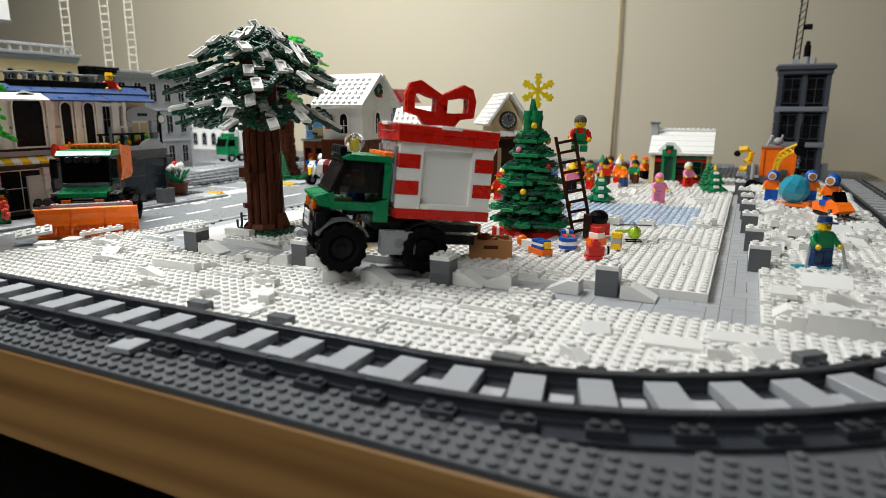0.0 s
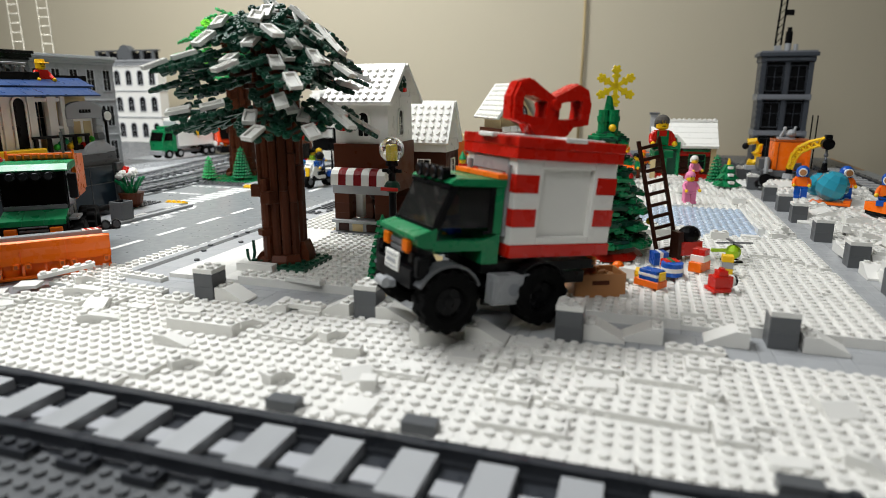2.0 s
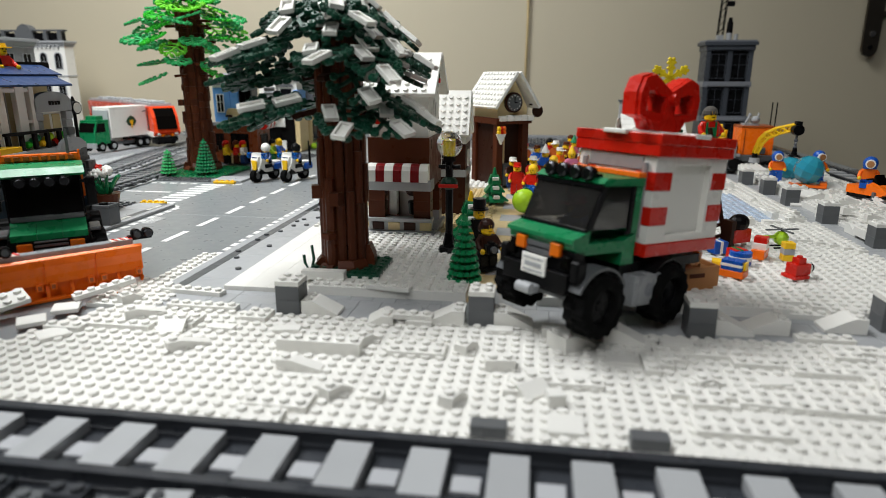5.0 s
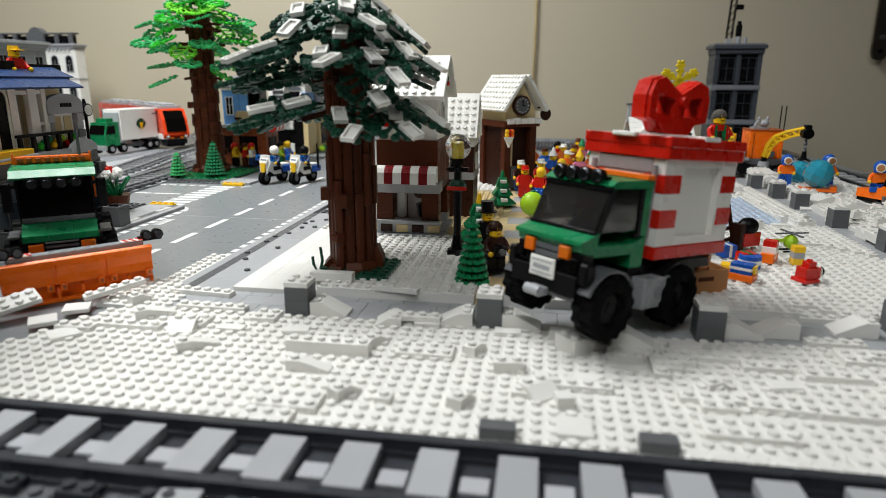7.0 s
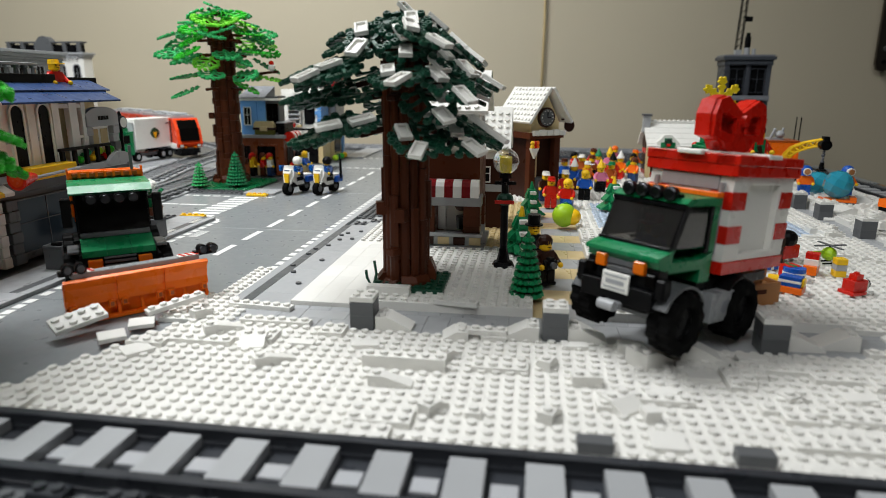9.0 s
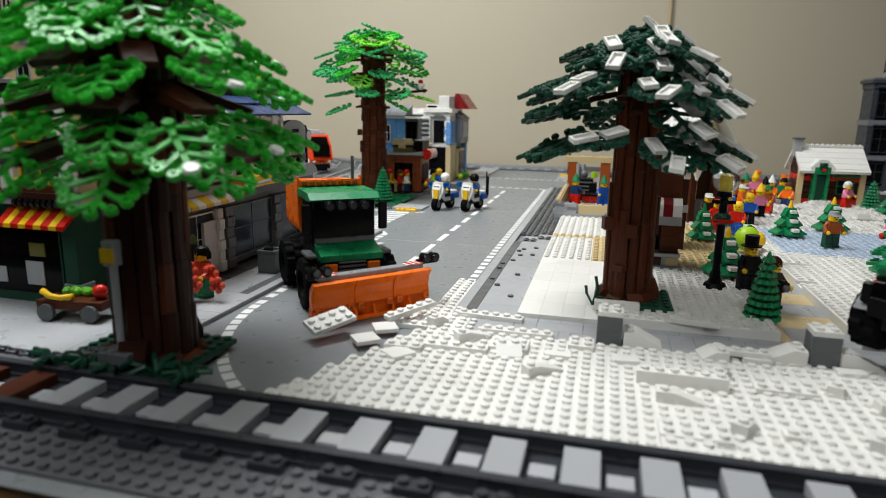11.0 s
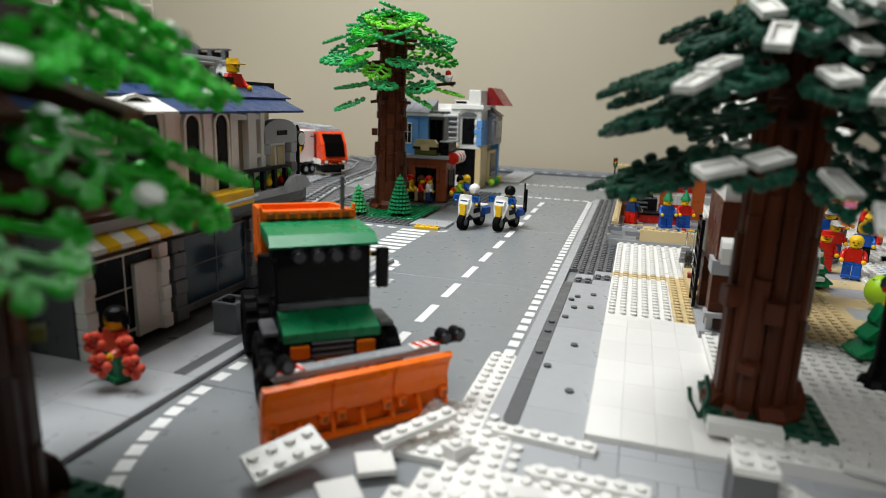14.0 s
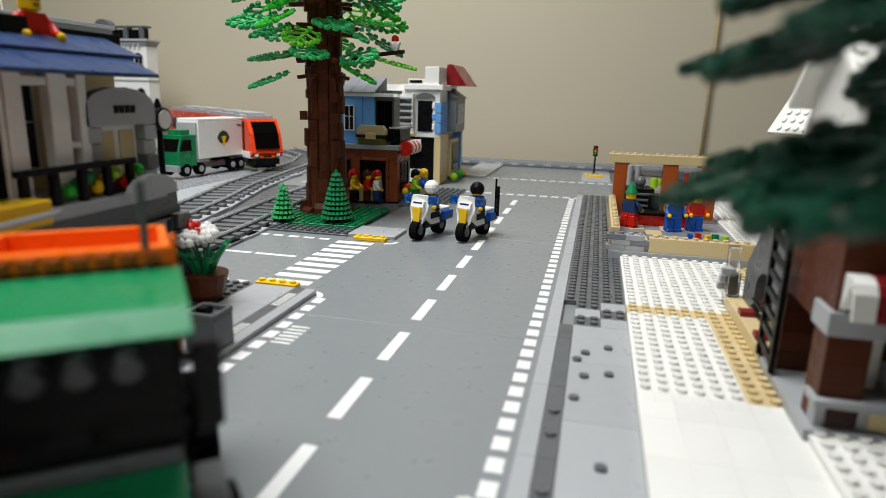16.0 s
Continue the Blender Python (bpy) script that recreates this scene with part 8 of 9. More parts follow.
for k in range(9):
    part("flower", Mesh().ball((FX + 0.004, -0.094 + 0.006 * k, 0.0830 + 0.003 * (k % 3)), 0.0038, 8, 5), (LEAF, GREEN, GREEN, YELLOW, YELLOW, LIME, RED, LIME, LEAF)[k], hall)
part("planter", Mesh().box(FX + 0.0005, FX + 0.0060, -0.070, -0.028, 0.0785, 0.0835, 0.0004), DBROWN, hall)
part("station_clock_post", Mesh().cyl(FX - 0.004, -0.014, 0.074, 0.112, 0.0018, 8).cyl(FX - 0.004, -0.014, 0.121, 0.127, 0.0028, 8, 0.001), BLACK, hall)
part("station_clock", Mesh().cyl(-0.014, 0.1150, FX - 0.008, FX, 0.0070, 14, axis="x", bottom=True), BLACK, hall)
part("station_clock_face", Mesh().cyl(-0.014, 0.1150, FX - 0.0002, FX + 0.0006, 0.0056, 14, axis="x", bottom=True), WHITE, hall)
# roof: two courses of blue slopes, one white tile course, black ridge
for (y0, y1, mm) in ((-0.266, -0.189, WHITE), (-0.189, -0.128, DBLUE), (-0.128, -0.034, DBLUE)):
    part("roof_slope", Mesh().prism([(FX + 0.014, 0.1385), (FX + 0.014, 0.1402), (FX - 0.008, 0.1500), (FX - 0.008, 0.1385)], y0 + 0.0002, y1 - 0.0002, "y"), mm, hall)
for (y0, y1) in ((-0.266, -0.128), (-0.128, -0.024)):
    part("roof_slope", Mesh().prism([(FX - 0.004, 0.1490), (FX - 0.004, 0.1502), (FX - 0.028, 0.1600), (FX - 0.028, 0.1490)], y0 + 0.0002, y1 - 0.0002, "y"), DBLUE, hall)
part("roof_end", Mesh().box(-0.328, FX - 0.0075, -0.264, -0.026, 0.1400, 0.1490), DBLUE, hall)
part("roof_top", Mesh().box(-0.328, FX - 0.0275, -0.262, -0.012, 0.1490, 0.1625), BLACK, hall)
part("roof_box", Mesh().box(FX - 0.030, FX - 0.020, -0.215, -0.082, 0.152, 0.1650, 0.0005), BLACK, hall)
for k in range(16):                              # railing of small arches and bars along the ridge
    y = -0.250 + 0.0108 * k
    part("roof_ornament", Mesh().cyl(FX - 0.038, y, 0.1625, 0.1705, 0.0026, 8, 0.0018).cyl(FX - 0.038, y, 0.1705, 0.1728, 0.0036, 8, 0.003), DGREY if k % 3 else LGREY, hall)
part("roof_rail", Mesh().box(FX - 0.0405, FX - 0.0355, -0.255, -0.084, 0.1728, 0.1756, 0.0004), LGREY, hall)
figure("toy roofer in red with a yellow helmet on the roof", FX - 0.0265, -0.074, 0.1430, 80, BLACK, RED, hat=YELLOW, hat_kind="cap", sit=True)

# ---- flower shop and taller houses behind ----
shop = thing("flower_shop", "dark green toy flower shop with striped awning", "building", pose(0.013, 0, 0.0035))
part("wall", Mesh().box(-0.400, -0.196, -0.322, -0.270, 0, 0.0755), PINE, shop)
part("upper_wall", Mesh().box(-0.400, -0.197, -0.321, -0.270, 0.0755, 0.150), TAN, shop)
part("corner_pillar", Mesh().box(-0.206, -0.194, -0.326, -0.314, 0, 0.070), PINE, shop)
part("corner_pillar", Mesh().box(-0.300, -0.290, -0.326, -0.318, 0, 0.070), PINE, shop)
window_part(shop, "y-", -0.250, 0.006, 0.080, 0.054, -0.322, PINE, SMOKE, False, False)
window_part(shop, "y-", -0.345, 0.006, 0.080, 0.054, -0.322, PINE, SMOKE, False, False)
part("pillar_foot", Mesh().box(-0.207, -0.193, -0.327, -0.313, 0, 0.014, 0.0004), DGREY, shop)
part("pillar_band", Mesh().box(-0.2072, -0.1928, -0.3272, -0.3128, 0.014, 0.018, 0.0003), LGREY, shop)
for k in range(9):
    part("awning_stripe", Mesh().prism([(-0.338, 0.060), (-0.322, 0.072), (-0.322, 0.075), (-0.338, 0.063)], -0.250 + 0.0066 * k, -0.2438 + 0.0066 * k, "x"), RED if k % 2 == 0 else YELLOW, shop)
part("ledge", Mesh().box(-0.402, -0.192, -0.330, -0.318, 0.0755, 0.0800), LGREY, shop)
part("ledge_dark", Mesh().box(-0.402, -0.192, -0.332, -0.318, 0.0805, 0.0850), DBROWN, shop)
for k in range(9):
    part("rail_ring", Mesh().cyl(-0.331, 0.0775, -0.238 + 0.0052 * k, -0.2352 + 0.0052 * k, 0.0030, 8, axis="x", bottom=True), BLACK, shop)
for k, (u, w, h, c) in enumerate(((-0.236, 0.016, 0.018, LGREY), (-0.232, 0.014, 0.010, OLIVE), (-0.268, 0.010, 0.012, LGREY))):
    z = 0.014 + 0.022 * (k % 2)
    part("poster", Mesh().box(u - w / 2, u + w / 2, -0.3234, -0.3226, z, z + h, 0), c, shop)
part("ledge_studs", Mesh().studs(25, 1, -0.396, -0.331, 0.0850), DGREY, shop)
part("flower_box", Mesh().box(-0.240, -0.194, -0.330, -0.322, 0.085, 0.090), BROWN, shop)
for k in range(9):
    part("flower", Mesh().ball((-0.236 + 0.005 * k, -0.327, 0.092 + 0.001 * (k % 2)), 0.0034, 8, 5), YELLOW if k % 3 == 0 else BGREEN, shop)
window_part(shop, "y-", -0.222, 0.092, 0.036, 0.050, -0.321, YELLOW, SMOKEGLASS)
window_part(shop, "y-", -0.276, 0.092, 0.036, 0.050, -0.321, YELLOW, SMOKEGLASS)
part("white_pillar", Mesh().box(-0.202, -0.194, -0.326, -0.318, 0.085, 0.150), WHITE, shop)
part("white_pillar", Mesh().box(-0.254, -0.242, -0.326, -0.318, 0.085, 0.150), WHITE, shop)
part("white_pillar", Mesh().box(-0.308, -0.296, -0.326, -0.318, 0.085, 0.150), WHITE, shop)
part("sign_board", Mesh().box(-0.290, -0.258, -0.336, -0.333, 0.064, 0.088), WHITE, shop)
for k in range(4):
    part("sign_bar", Mesh().box(-0.286, -0.264 - 0.003 * (k % 2), -0.3366, -0.3358, 0.068 + 0.0048 * k, 0.0704 + 0.0048 * k, 0), DGREY, shop)
stall = thing("fruit_cart", "brown toy cart with a banana, greens and an apple", "cart", pose(-0.169, -0.341, 0.0036, 0, 0, 8))
part("tray", Mesh().box(-0.024, 0.024, -0.010, 0.010, 0.008, 0.014), BROWN, stall)
for s in (-1, 1):
    part("wheel", Mesh().cyl(s * 0.016, 0.006, -0.013, -0.010, 0.006, 14, axis="y", bottom=True), DGREY, stall)
ban = Mesh().tube([(-0.020, -0.008, 0.020), (-0.014, -0.009, 0.0165), (-0.006, -0.009, 0.0155), (0.002, -0.008, 0.0165)], 0.0022, 8)
solo("banana", ban, YELLOW, "yellow toy banana lying on the cart", "banana", pose(-0.169, -0.341, 0.0042, 0, 0, 8), smooth=True)
solo("apple", Mesh().ball((0, 0, 0), 0.0052, 12, 8), RED, "red toy apple lying on the cart", "apple", pose(-0.152, -0.3385, 0.0228), smooth=True)
gr = Mesh()
for k in range(7):
    gr.ball((0.004 * (k - 3), 0.002 * (k % 2), 0), 0.0034, 8, 5)
solo("salad", gr, BGREEN, "bright green toy salad heap on the cart", "salad", pose(-0.169, -0.336, 0.0205, 0, 0, 8))


def townhouse(name_label, x0, x1, y0, y1, h, wall, trim, rows, cols, face="y-", base=0.0, arch=False, cornice=True):
    t = thing("town_house", name_label, "building", pose(0, 0, base))
    part("wall", Mesh().box(x0, x1, y0, y1, 0, h), wall, t)
    if cornice:
        part("cornice", Mesh().box(x0 - 0.004, x1 + 0.004, y0 - 0.004, y1 + 0.004, h, h + 0.006).box(x0 - 0.007, x1 + 0.007, y0 - 0.007, y1 + 0.007, h + 0.006, h + 0.011), trim, t)
        n = int((x1 - x0) / 0.012)
        for k in range(n):
            part("bracket", Mesh().box(x0 + 0.003 + 0.012 * k, x0 + 0.007 + 0.012 * k, y0 - 0.006, y0, h - 0.007, h), trim, t)
    fh = h / rows
    for r in range(rows):
        for c in range(cols):
            if face == "y-":
                u = x0 + (x1 - x0) * (c + 0.5) / cols
                window_part(t, "y-", u, r * fh + fh * 0.2, (x1 - x0) / cols * 0.5, fh * (0.42 if arch else 0.6), y0, trim if wall is not WHITE else LGREY, BLACK, arch)
            else:
                u = y0 + (y1 - y0) * (c + 0.5) / cols
                window_part(t, "x+", u, r * fh + fh * 0.2, (y1 - y0) / cols * 0.5, fh * (0.42 if arch else 0.6), x1, trim if wall is not WHITE else LGREY, BLACK, arch)
        part("floor_band", Mesh().box(x0 - 0.0016, x1 + 0.0016, y0 - 0.0016, y1 + 0.0016, (r + 1) * fh - 0.004, (r + 1) * fh - 0.0005), trim, t)
    return t


townhouse("tan toy town house with arched windows and a grey cornice", -0.680, -0.517, -0.095, 0.120, 0.222, TAN, LGREY, 3, 6, "x+", 0.0, True)
townhouse("dark grey toy house with a black cornice", -0.660, -0.510, 0.136, 0.192, 0.203, DGREY, BLACK, 3, 2, "x+", 0.0, True)
townhouse("light grey toy house with green shop windows", -0.690, -0.540, 0.210, 0.400, 0.203, SILVER, LGREY, 3, 5, "x+", 0.0)
rail = thing("roof_railing", "grey toy railing along the roof of the tan house", "railing", pose(-0.530, -0.09, 0.2332))
for k in range(12):
    part("baluster", Mesh().cyl(0, 0.004 + 0.0185 * k, 0, 0.012, 0.0034, 8, 0.0022), LGREY, rail)
part("top_rail", Mesh().box(-0.004, 0.004, -0.002, 0.212, 0.012, 0.0155, 0.0004), LGREY, rail)
board = thing("billboard", "white toy billboard on a black lattice post", "billboard", pose(-0.600, 0.020, 0.2332))
for (x, y) in ((-0.005, -0.005), (0.005, -0.005), (0.005, 0.005), (-0.005, 0.005)):
    part("leg", Mesh().tube([(x, y, 0), (x * 0.6, y * 0.6, 0.058)], 0.0011, 5), BLACK, board)
for k in range(5):
    part("brace", Mesh().tube([(0.005, -0.005, 0.004 + 0.011 * k), (0.005, 0.005, 0.013 + 0.011 * k)], 0.0009, 5), BLACK, board)
part("panel", Mesh().box(-0.003, 0.003, -0.044, 0.036, 0.058, 0.100, 0.0006), WHITE, board, "plain white panel")
part("panel_frame", Mesh().box(-0.005, 0.005, -0.046, 0.038, 0.0545, 0.0585, 0.0005), DGREY, board)
townhouse("white toy town hall with arched windows and a dark grey roof", -1.110, -0.897, 0.93, 0.965, 0.230, WHITE, LGREY, 3, 5, "y-", 0.0, True)
crown = thing("roof_parapet", "dark grey toy parapet with pillars on the white town hall", "parapet", pose(-1.110, 0.93, 0.241))
part("panel", Mesh().box(0.0, 0.213, 0.0, 0.012, 0, 0.020, 0.0005), BLACK, crown)
for k in range(6):
    part("pillar", Mesh().box(-0.004 + 0.0412 * k, 0.006 + 0.0412 * k, -0.006, 0.014, 0, 0.024, 0.0006), DGREY, crown)
part("coping", Mesh().box(-0.006, 0.219, -0.005, 0.016, 0.024, 0.028, 0.0006), DGREY, crown)
part("pediment", Mesh().cyl(0.107, 0.020, -0.007, 0.014, 0.022, 18, axis="y", bottom=True), DGREY, crown)
townhouse("grey toy town house with a dark roof", -1.42, -1.10, 0.80, 0.98, 0.215, LGREY, DGREY, 3, 5, "y-", 0.0)
townhouse("dark green toy house at the end of the shops", -0.60, -0.345, -0.28, -0.10, 0.16, PINE, LGREY, 2, 4, "y-", 0.0)
townhouse("light grey toy house behind the tracks", -1.2, -0.98, 0.40, 0.62, 0.21, SILVER, LGREY, 3, 4, "y-", 0.0)
for (x, y) in ((-0.600, 0.165), (-0.590, 0.245), (-0.585, 0.300)):
    mast = thing("lattice_mast", "tall thin pale lattice mast behind the houses", "mast", pose(x, y, 0.2130))
    for s in (-1, 1):
        part("leg", Mesh().box(s * 0.012 - 0.001, s * 0.012 + 0.001, -0.001, 0.001, 0, 0.185), CREAM, mast)
    for k in range(11):
        part("rung", Mesh().box(-0.011, 0.011, -0.0008, 0.0008, 0.02 + 0.0155 * k, 0.0225 + 0.0155 * k), CREAM, mast)

# ---- grey office tower ----
tw = thing("office_tower", "tall dark grey toy office tower with a roof crane", "building", pose(0.735, 0.795, 0.0))
W2 = 0.046
part("core", Mesh().box(-W2 + 0.003, W2 - 0.003, -0.020, 0.030, 0, 0.208), BLACK, tw)
for z in (0.0, 0.062, 0.132, 0.204):
    part("storey_band", Mesh().box(-W2 - 0.002, W2 + 0.002, -0.026, 0.034, z, z + 0.011).box(-W2 + 0.006, W2 - 0.006, -0.029, -0.024, z + 0.002, z + 0.007), MGREY if 0 < z < 0.2 else SLATE, tw)
for z in (0.011, 0.073, 0.143):
    h = 0.051 if z < 0.05 else 0.059
    for x in (-W2, -0.004, W2 - 0.009):
        part("pillar", Mesh().box(x, x + 0.009, -0.0245, 0.032, z, z + h + (0.002 if z > 0.1 else 0)), SLATE, tw)
    for u in (-0.0205, 0.0205):
        window_part(tw, "y-", u, z + 0.006, 0.030, h - 0.010, -0.0205, SLATE, BLACK)
for z in range(12):
    part("quoin", Mesh().box(-W2 - 0.0014, -W2 + 0.006, -0.0256, -0.022, 0.075 + 0.0105 * z, 0.0805 + 0.0105 * z), SLATE, tw)
part("parapet", Mesh().box(-W2 - 0.006, W2 + 0.006, -0.030, 0.038, 0.215, 0.222), SLATE, tw)
part("parapet_tile", Mesh().box(-W2 - 0.003, W2 + 0.003, -0.027, 0.035, 0.222, 0.2255), MGREY, tw)
part("water_tank", Mesh().cyl(0.000, 0, 0.2255, 0.240, 0.006, 10).cyl(0.014, 0, 0.2255, 0.238, 0.004, 8).box(-0.024, -0.012, -0.006, 0.006, 0.2255, 0.236), LGREY, tw)
part("roof_chimney", Mesh().cyl(0.000, 0, 0.240, 0.262, 0.0062, 10).cyl(0.0, 0, 0.262, 0.270, 0.004, 8), BLACK, tw)
crane_mast = Mesh()
for (x, y) in ((-0.005, -0.005), (0.005, -0.005), (0.005, 0.005), (-0.005, 0.005)):
    crane_mast.tube([(-0.018 + x, y, 0.236), (-0.014 + x, y, 0.36)], 0.0011, 5)
part("crane_mast", crane_mast, BLACK, tw)
for k in range(9):
    part("crane_brace", Mesh().tube([(-0.023, -0.005, 0.240 + 0.013 * k), (-0.0125, -0.005, 0.252 + 0.013 * k)], 0.0009, 5), BLACK, tw)
part("crane_hook", Mesh().box(-0.010, 0.004, -0.003, 0.003, 0.292, 0.302), BLACK, tw)
part("side_wall", Mesh().box(W2 + 0.002, W2 + 0.014, -0.012, 0.020, 0.0, 0.030), LGREY, tw)
for (x0, x1, y0, y1, h) in ((0.40, 0.66, 0.74, 0.86, 0.008), (0.56, 0.68, 0.60, 0.72, 0.010), (0.22, 0.40, 0.80, 0.92, 0.006)):
    solo("base_block", Mesh().box(x0, x1, y0, y1, 0, h).studs(int((x1 - x0) / U), int((y1 - y0) / U), x0, y0, h, 8), SLATE, "flat dark grey studded blocks behind the park", "base plate", kind="structure")

# ---- railway yard, lorry and train on the far left ----
yard = thing("railway_yard", "grey ballasted railway lines behind the tree", "railway", kind="structure")


def line_points(kind):
    if kind == 0:
        return [(-0.238 - 0.0, -0.3), (-0.240, 0.10), (-0.246, 0.20), (-0.258, 0.32), (-0.270, 0.46), (-0.290, 0.62), (-0.33, 0.78), (-0.42, 0.92), (-0.55, 1.02)]
    return [(-0.310, 0.05), (-0.322, 0.18), (-0.350, 0.32), (-0.385, 0.45), (-0.41, 0.60), (-0.43, 0.74), (-0.48, 0.88), (-0.60, 1.0)]


for kind in (0, 1):
    P = [Vector((a, b, 0)) for a, b in line_points(kind) if b > 0.02]
    fine = []
    for i in range(len(P) - 1):
        for q in range(6):
            fine.append(P[i].lerp(P[i + 1], q / 6))
    fine.append(P[-1])
    for off in (-0.0195, 0.0195):
        pts = []
        for i, p in enumerate(fine):
            d = (fine[min(i + 1, len(fine) - 1)] - fine[max(i - 1, 0)]).normalized()
            pts.append((p.x - d.y * off, p.y + d.x * off, 0.0085))
        part("rail", Mesh().tube(pts, 0.0019, 6), SILVER, yard)
    for i in range(len(fine) - 1):
        p = fine[i]
        d = (fine[i + 1] - p).normalized()
        if "yard_sleeper" not in LIB:
            LIB["yard_sleeper"] = Mesh().box(-0.005, 0.005, -0.030, 0.030, 0, 0.0064, 0.0004).data("sleeper", DGREY)
        o = new("sleeper", LIB["yard_sleeper"])
        o.parent = yard
        o.matrix_local = pose(p.x, p.y, 0.0002, 0, 0, math.degrees(math.atan2(d.y, d.x)))
    b = Mesh()
    for i in range(0, len(fine) - 1, 2):
        p = fine[i]
        k0 = len(b.v)
        b.box(-0.028, 0.028, -0.034, 0.034, -0.001, 0.0030, 0.0004)
        d = (fine[min(i + 2, len(fine) - 1)] - p).normalized()
        b.move(pose(p.x, p.y, 0, 0, 0, math.degrees(math.atan2(d.y, d.x))), k0)
    part("ballast", b, LGREY, yard)
for k in range(10):
    solo("platform_block", piece(8, 8, PL * 1.2, LGREY, k % 2 == 0), LGREY, "light grey platform plates between the tracks", "plate", pose(-0.50 + 0.064 * (k % 2), 0.30 + 0.064 * (k // 2), 0.0002), kind="structure")


def lorry(m):
    t = thing("lorry", "green toy lorry with a white box trailer", "lorry", m)
    part("chassis", Mesh().box(-0.110, 0.034, -0.012, 0.012, 0.009, 0.015), DGREY, t)
    for x in (-0.100, -0.080, -0.008, 0.022):
        for s in (-1, 1):
            part("tyre", Mesh().cyl(x, 0.0095, s * 0.016 - 0.004, s * 0.016 + 0.004, 0.0095, 16, axis="y", bottom=True), RUBBER, t)
            part("rim", Mesh().cyl(x, 0.0095, s * 0.0195 - 0.001, s * 0.0195 + 0.0012, 0.0048, 12, axis="y", bottom=True), LGREY, t)
    part("trailer", Mesh().box(-0.112, -0.006, -0.0205, 0.0205, 0.024, 0.080, 0.0005), WHITE, t, "white box trailer")
    part("trailer_roof", Mesh().box(-0.112, -0.006, -0.0205, 0.0205, 0.0802, 0.084, 0.0005), WHITE, t)
    part("trailer_post", Mesh().box(-0.0058, -0.002, -0.018, 0.018, 0.020, 0.078), LGREY, t)
    part("cab", Mesh().prism([(0.000, 0.015), (0.036, 0.015), (0.037, 0.036), (0.030, 0.056), (0.000, 0.056)], -0.0195, 0.0195, "y"), GREEN, t, "green cab")
    part("cab_roof", Mesh().box(-0.001, 0.029, -0.0198, 0.0198, 0.0562, 0.0605).box(0.004, 0.022, -0.012, 0.012, 0.0605, 0.068), GREEN, t)
    for s in (-1, 1):
        part("side_window", Mesh().prism([(0.010, 0.038), (0.033, 0.038), (0.0275, 0.054), (0.010, 0.054)], s * 0.0197 - 0.0003, s * 0.0197 + 0.0003, "y"), SMOKE, t)
        e = sorted((s * 0.0205, s * 0.0211))
        part("emblem", Mesh().prism([(-0.052, 0.062), (-0.046, 0.054), (-0.052, 0.046), (-0.060, 0.044), (-0.068, 0.046), (-0.074, 0.054), (-0.068, 0.062), (-0.060, 0.065)], e[0], e[1], "y"), PINE, t)
        e = sorted((s * 0.0211, s * 0.0215))
        part("emblem", Mesh().prism([(-0.055, 0.056), (-0.060, 0.040), (-0.066, 0.056)], e[0], e[1], "y"), YELLOW, t)
        e = sorted((s * 0.0205, s * 0.0209))
        part("lettering_bar", Mesh().box(-0.106, -0.094, e[0], e[1], 0.071, 0.0735, 0), DGREY, t)
    part("windscreen", Mesh().prism([(0.0365, 0.038), (0.0375, 0.038), (0.0312, 0.0555), (0.0302, 0.0555)], -0.0175, 0.0175, "y"), SMOKE, t)
    part("bumper", Mesh().box(0.034, 0.040, -0.0198, 0.0198, 0.008, 0.017), LGREY, t)
    return t


lorry(pose(-0.505, 0.500, 0.0085, 0, 0, -98))


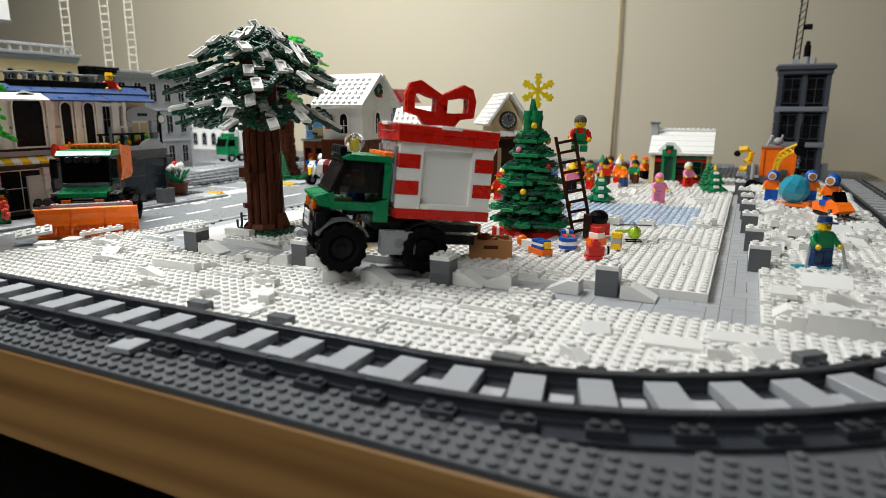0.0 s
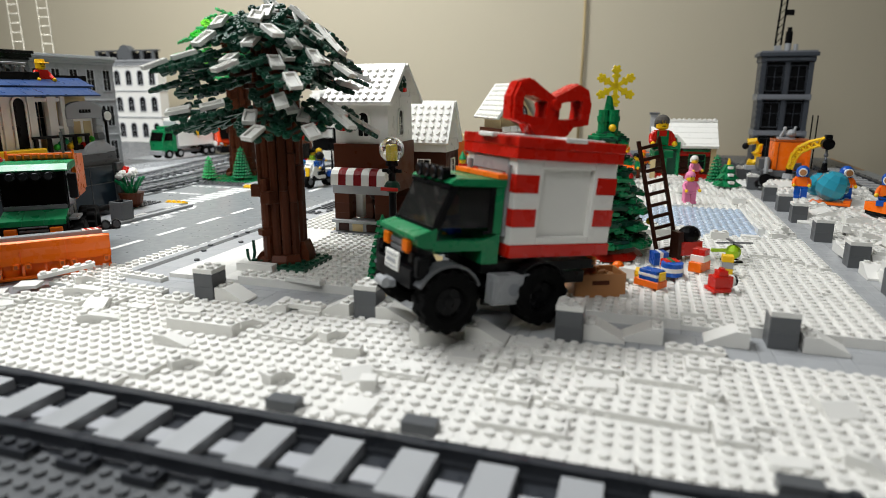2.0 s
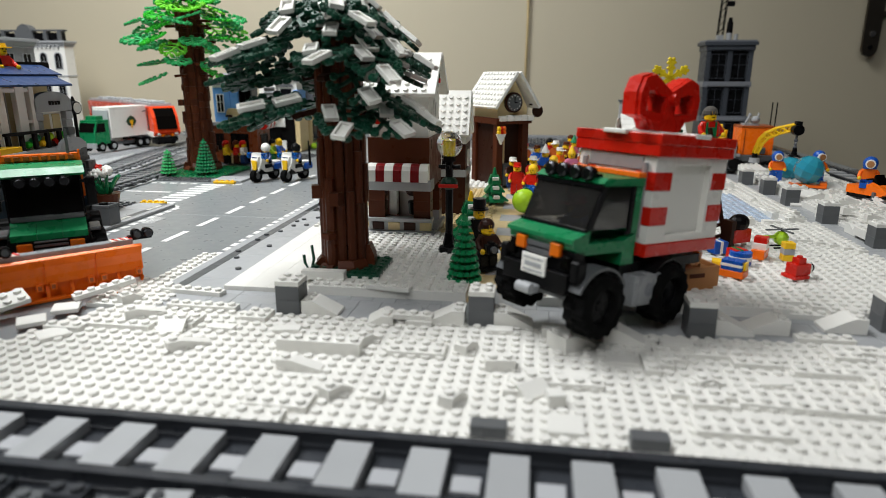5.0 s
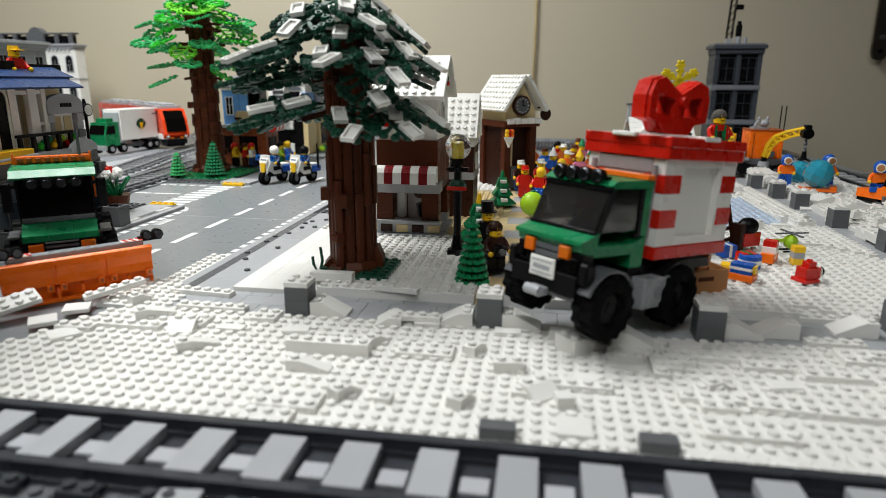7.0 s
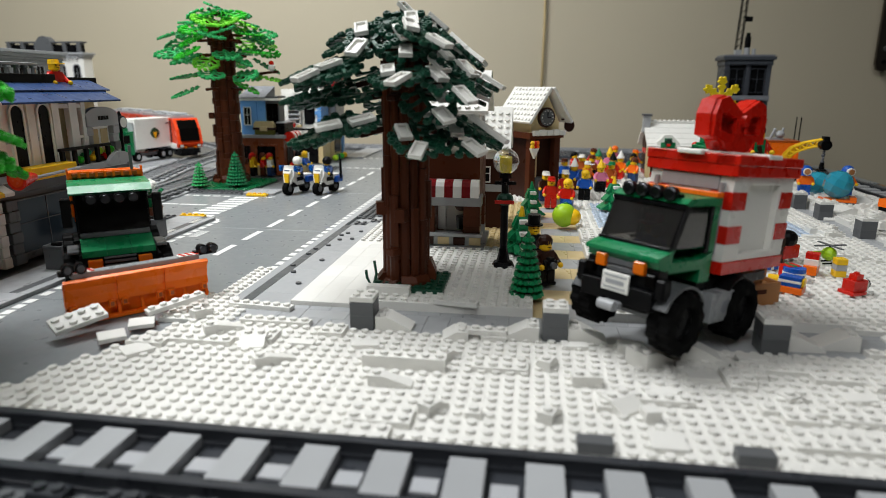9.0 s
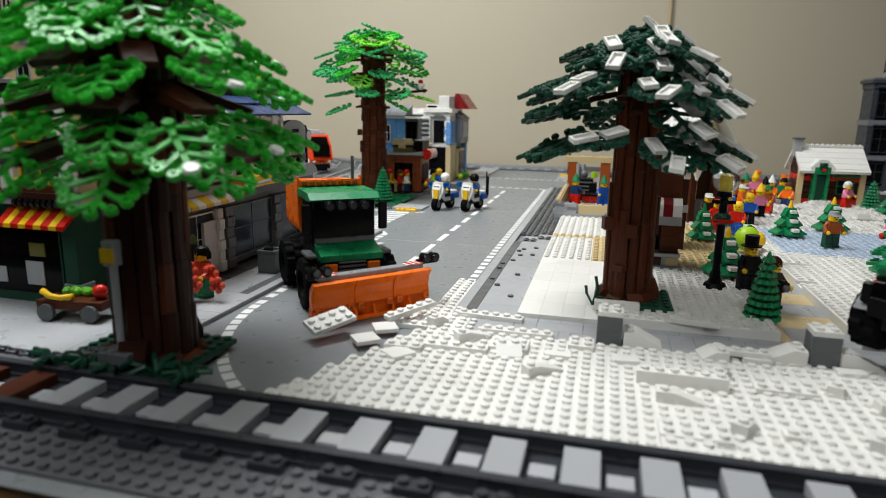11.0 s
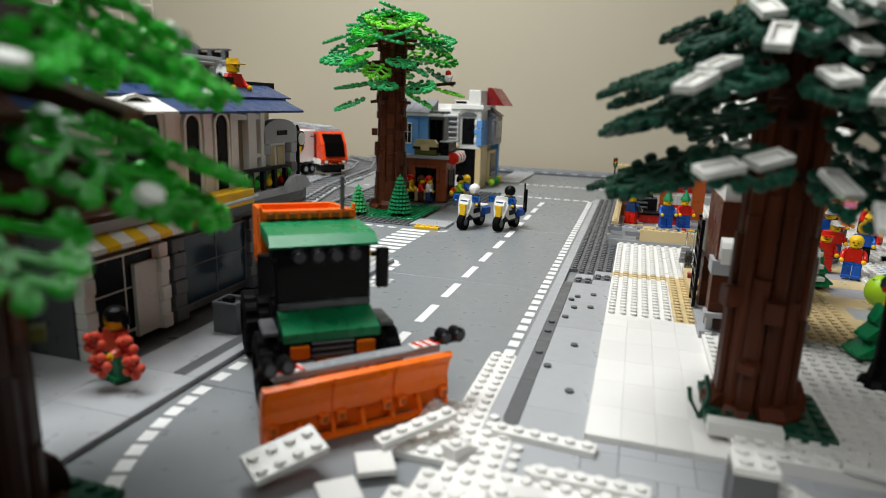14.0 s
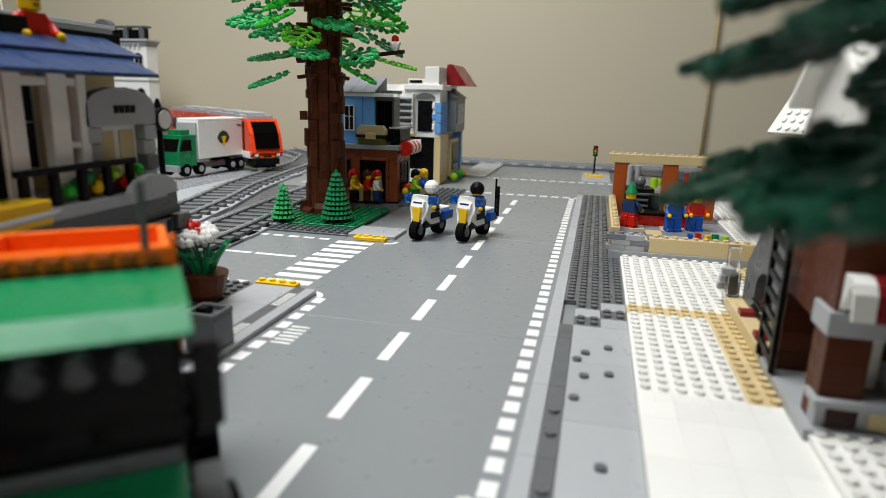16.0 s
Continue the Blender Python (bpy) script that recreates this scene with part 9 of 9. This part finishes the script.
def train_car(m, nose):
    t = thing("passenger_train", "orange-red and white toy passenger train car", "train", m, "train cars")
    part("underframe", Mesh().box(-0.118, 0.118, -0.020, 0.020, 0.010, 0.020), BLACK, t)
    for x in (-0.085, 0.085):
        part("bogie", Mesh().box(x - 0.022, x + 0.022, -0.018, 0.018, 0.004, 0.012), BLACK, t)
    prof = [(-0.12, 0.020), (0.108, 0.020), (0.120, 0.030), (0.112, 0.060), (0.096, 0.082), (-0.12, 0.082)] if nose else [(-0.12, 0.020), (0.12, 0.020), (0.12, 0.082), (-0.12, 0.082)]
    part("body", Mesh().prism(prof, -0.026, 0.026, "y"), VERMILION, t, "glossy orange-red body")
    part("white_band", Mesh().box(-0.1205, 0.110, -0.0266, 0.0266, 0.020, 0.031), WHITE, t)
    part("roof", Mesh().box(-0.118, 0.090, -0.022, 0.022, 0.082, 0.088), LGREY, t)
    for s in (-1, 1):
        for k in range(4):
            part("window", Mesh().box(-0.102 + 0.046 * k, -0.066 + 0.046 * k, min(s * 0.0258, s * 0.0266), max(s * 0.0258, s * 0.0266), 0.046, 0.068, 0.0003), SMOKE, t)
    for x in (-0.060, 0.010, 0.062):
        part("roof_unit", Mesh().box(x - 0.016, x + 0.016, -0.014, 0.014, 0.088, 0.0925, 0.0008), LGREY, t)
    for s in (-1, 1):
        part("door", Mesh().box(0.078, 0.086, min(s * 0.0258, s * 0.0268), max(s * 0.0258, s * 0.0268), 0.031, 0.078, 0.0003), BLACK, t)
    if nose:
        part("windscreen", Mesh().prism([(0.1205, 0.036), (0.1215, 0.036), (0.1140, 0.062), (0.1015, 0.0785), (0.1005, 0.0775), (0.1130, 0.0605)], -0.020, 0.020, "y"), SMOKE, t)
        for s in (-1, 1):
            part("head_lamp", Mesh().box(0.112, 0.119, s * 0.018 - 0.003, s * 0.018 + 0.003, 0.024, 0.0285), WHITE, t)
            part("red_lamp", Mesh().box(0.110, 0.1185, s * 0.010 - 0.003, s * 0.010 + 0.003, 0.021, 0.025), TORANGE, t)
    return t


train_car(pose(-0.508, 0.668, 0.0085, 0, 0, -41), True)
train_car(pose(-0.692, 0.820, 0.0085, 0, 0, -36), False)

strip("table_edge_strip", -0.06, 0.62, 0.985, 1.001, PL, LGREY, "light grey tiles along the far table edge")
far_line = thing("far_railway", "pale railway line along the far edge of the table", "railway", kind="structure")
part("ballast", Mesh().box(-0.20, 0.62, 0.925, 0.984, 0.0, 0.0030, 0.0004), DGREY, far_line)
for y in (0.9365, 0.9725):
    part("rail", Mesh().box(-0.20, 0.62, y - 0.0022, y + 0.0022, 0.0030, 0.0100, 0.0006), SILVER, far_line)
for k in range(25):
    part("sleeper", Mesh().box(-0.196 + 0.033 * k, -0.182 + 0.033 * k, 0.927, 0.982, 0.0030, 0.0058, 0.0004), LGREY, far_line)
# ---- chain fence and posts at the bend, cable and bracket on the wall ----
for k, x in enumerate((-0.071, -0.19)):
    post = thing("chain_post", "grey toy post holding a chain", "post", pose(x, -0.412, 0.0034), "chain posts")
    part("base", Mesh().box(-0.010, 0.010, -0.008, 0.008, 0, 0.014, 0.0006), DGREY, post)
    part("pole", Mesh().cyl(0, 0, 0.014, 0.062, 0.0022, 8).box(-0.004, 0.004, -0.004, 0.004, 0.062, 0.076, 0.0008), LGREY, post)
    part("yellow_mark", Mesh().box(-0.0042, 0.0042, -0.0046, -0.0040, 0.064, 0.072, 0), YELLOW, post)
chain = thing("chain", "dark grey plastic chain hanging between posts", "chain")
for k in range(24):
    f = k / 23
    x, z = -0.081 - 0.102 * f, 0.0145 - 0.0095 * 4 * f * (1 - f) * 0.9
    b = Mesh()
    pts = [(0.0034 * math.cos(2 * math.pi * q / 8), 0.0020 * math.sin(2 * math.pi * q / 8), 0) for q in range(9)]
    b.tube(pts, 0.0008, 5)
    part("chain_link", b, DGREY, chain, m=pose(x, -0.416, z + 0.003, 90 * (k % 2), 0, 0))
for k in range(5):
    bush = Mesh()
    r3 = random.Random(k)
    for q in range(6):
        a = r3.uniform(0, 6.28)
        bush.tube([(0, 0, 0), (0.006 * math.cos(a), 0.006 * math.sin(a), 0.006), (0.013 * math.cos(a), 0.013 * math.sin(a), r3.uniform(0.003, 0.010))], 0.0017, 6)
    solo("plant_sprig", bush, PINE, "dark green toy plant sprig at the tree's foot", "plant", pose(-0.112 + 0.022 * k, -0.420 + 0.004 * (k % 2), 0.0066), "plant sprigs")
sprig = Mesh().tube([(0, 0, 0), (0.003, 0, 0.012), (0.001, 0.002, 0.022)], 0.0012, 6).tube([(0, 0, 0), (-0.005, 0.002, 0.008), (-0.006, 0.003, 0.014)], 0.0012, 6)
solo("plant_sprig", sprig, PINE, "dark green toy grass sprig beside the snowy tree", "plant", pose(0.181, -0.212, 0.0066), "plant sprigs")
cable = Mesh().tube([(0.312, 1.056, -0.02), (0.315, 1.056, 0.3), (0.311, 1.056, 0.7), (0.316, 1.056, 1.62)], 0.0034, 8)
solo("wall_cable", cable, TAN, "thin beige cable running up the wall", "cable", smooth=True)
br = thing("shelf_bracket", "dark metal shelf bracket fixed to the wall", "bracket", pose(1.112, WALL_Y - 0.050, 0.216))
strap = [(-0.017, 0.0), (-0.012, -0.013), (0.0, -0.018), (0.012, -0.013), (0.017, 0.0), (0.020, 0.20), (0.030, 0.42), (-0.008, 0.42), (-0.018, 0.20)]
part("arm", Mesh().prism(strap, -0.004, 0.004, "y"), BRACKET, br)
part("screw", Mesh().cyl(0.0, 0.004, -0.0065, -0.0040, 0.0052, 10, axis="y", bottom=True), BLACK, br)
part("screw", Mesh().cyl(0.001, 0.034, -0.0075, -0.0040, 0.0062, 10, axis="y", bottom=True), CHROME, br, "shiny screw head")
part("brace", Mesh().tube([(0.012, 0.006, 0.066), (0.040, 0.012, 0.088), (0.085, 0.014, 0.096), (0.16, 0.014, 0.10)], 0.0065, 8), BRACKET, br)
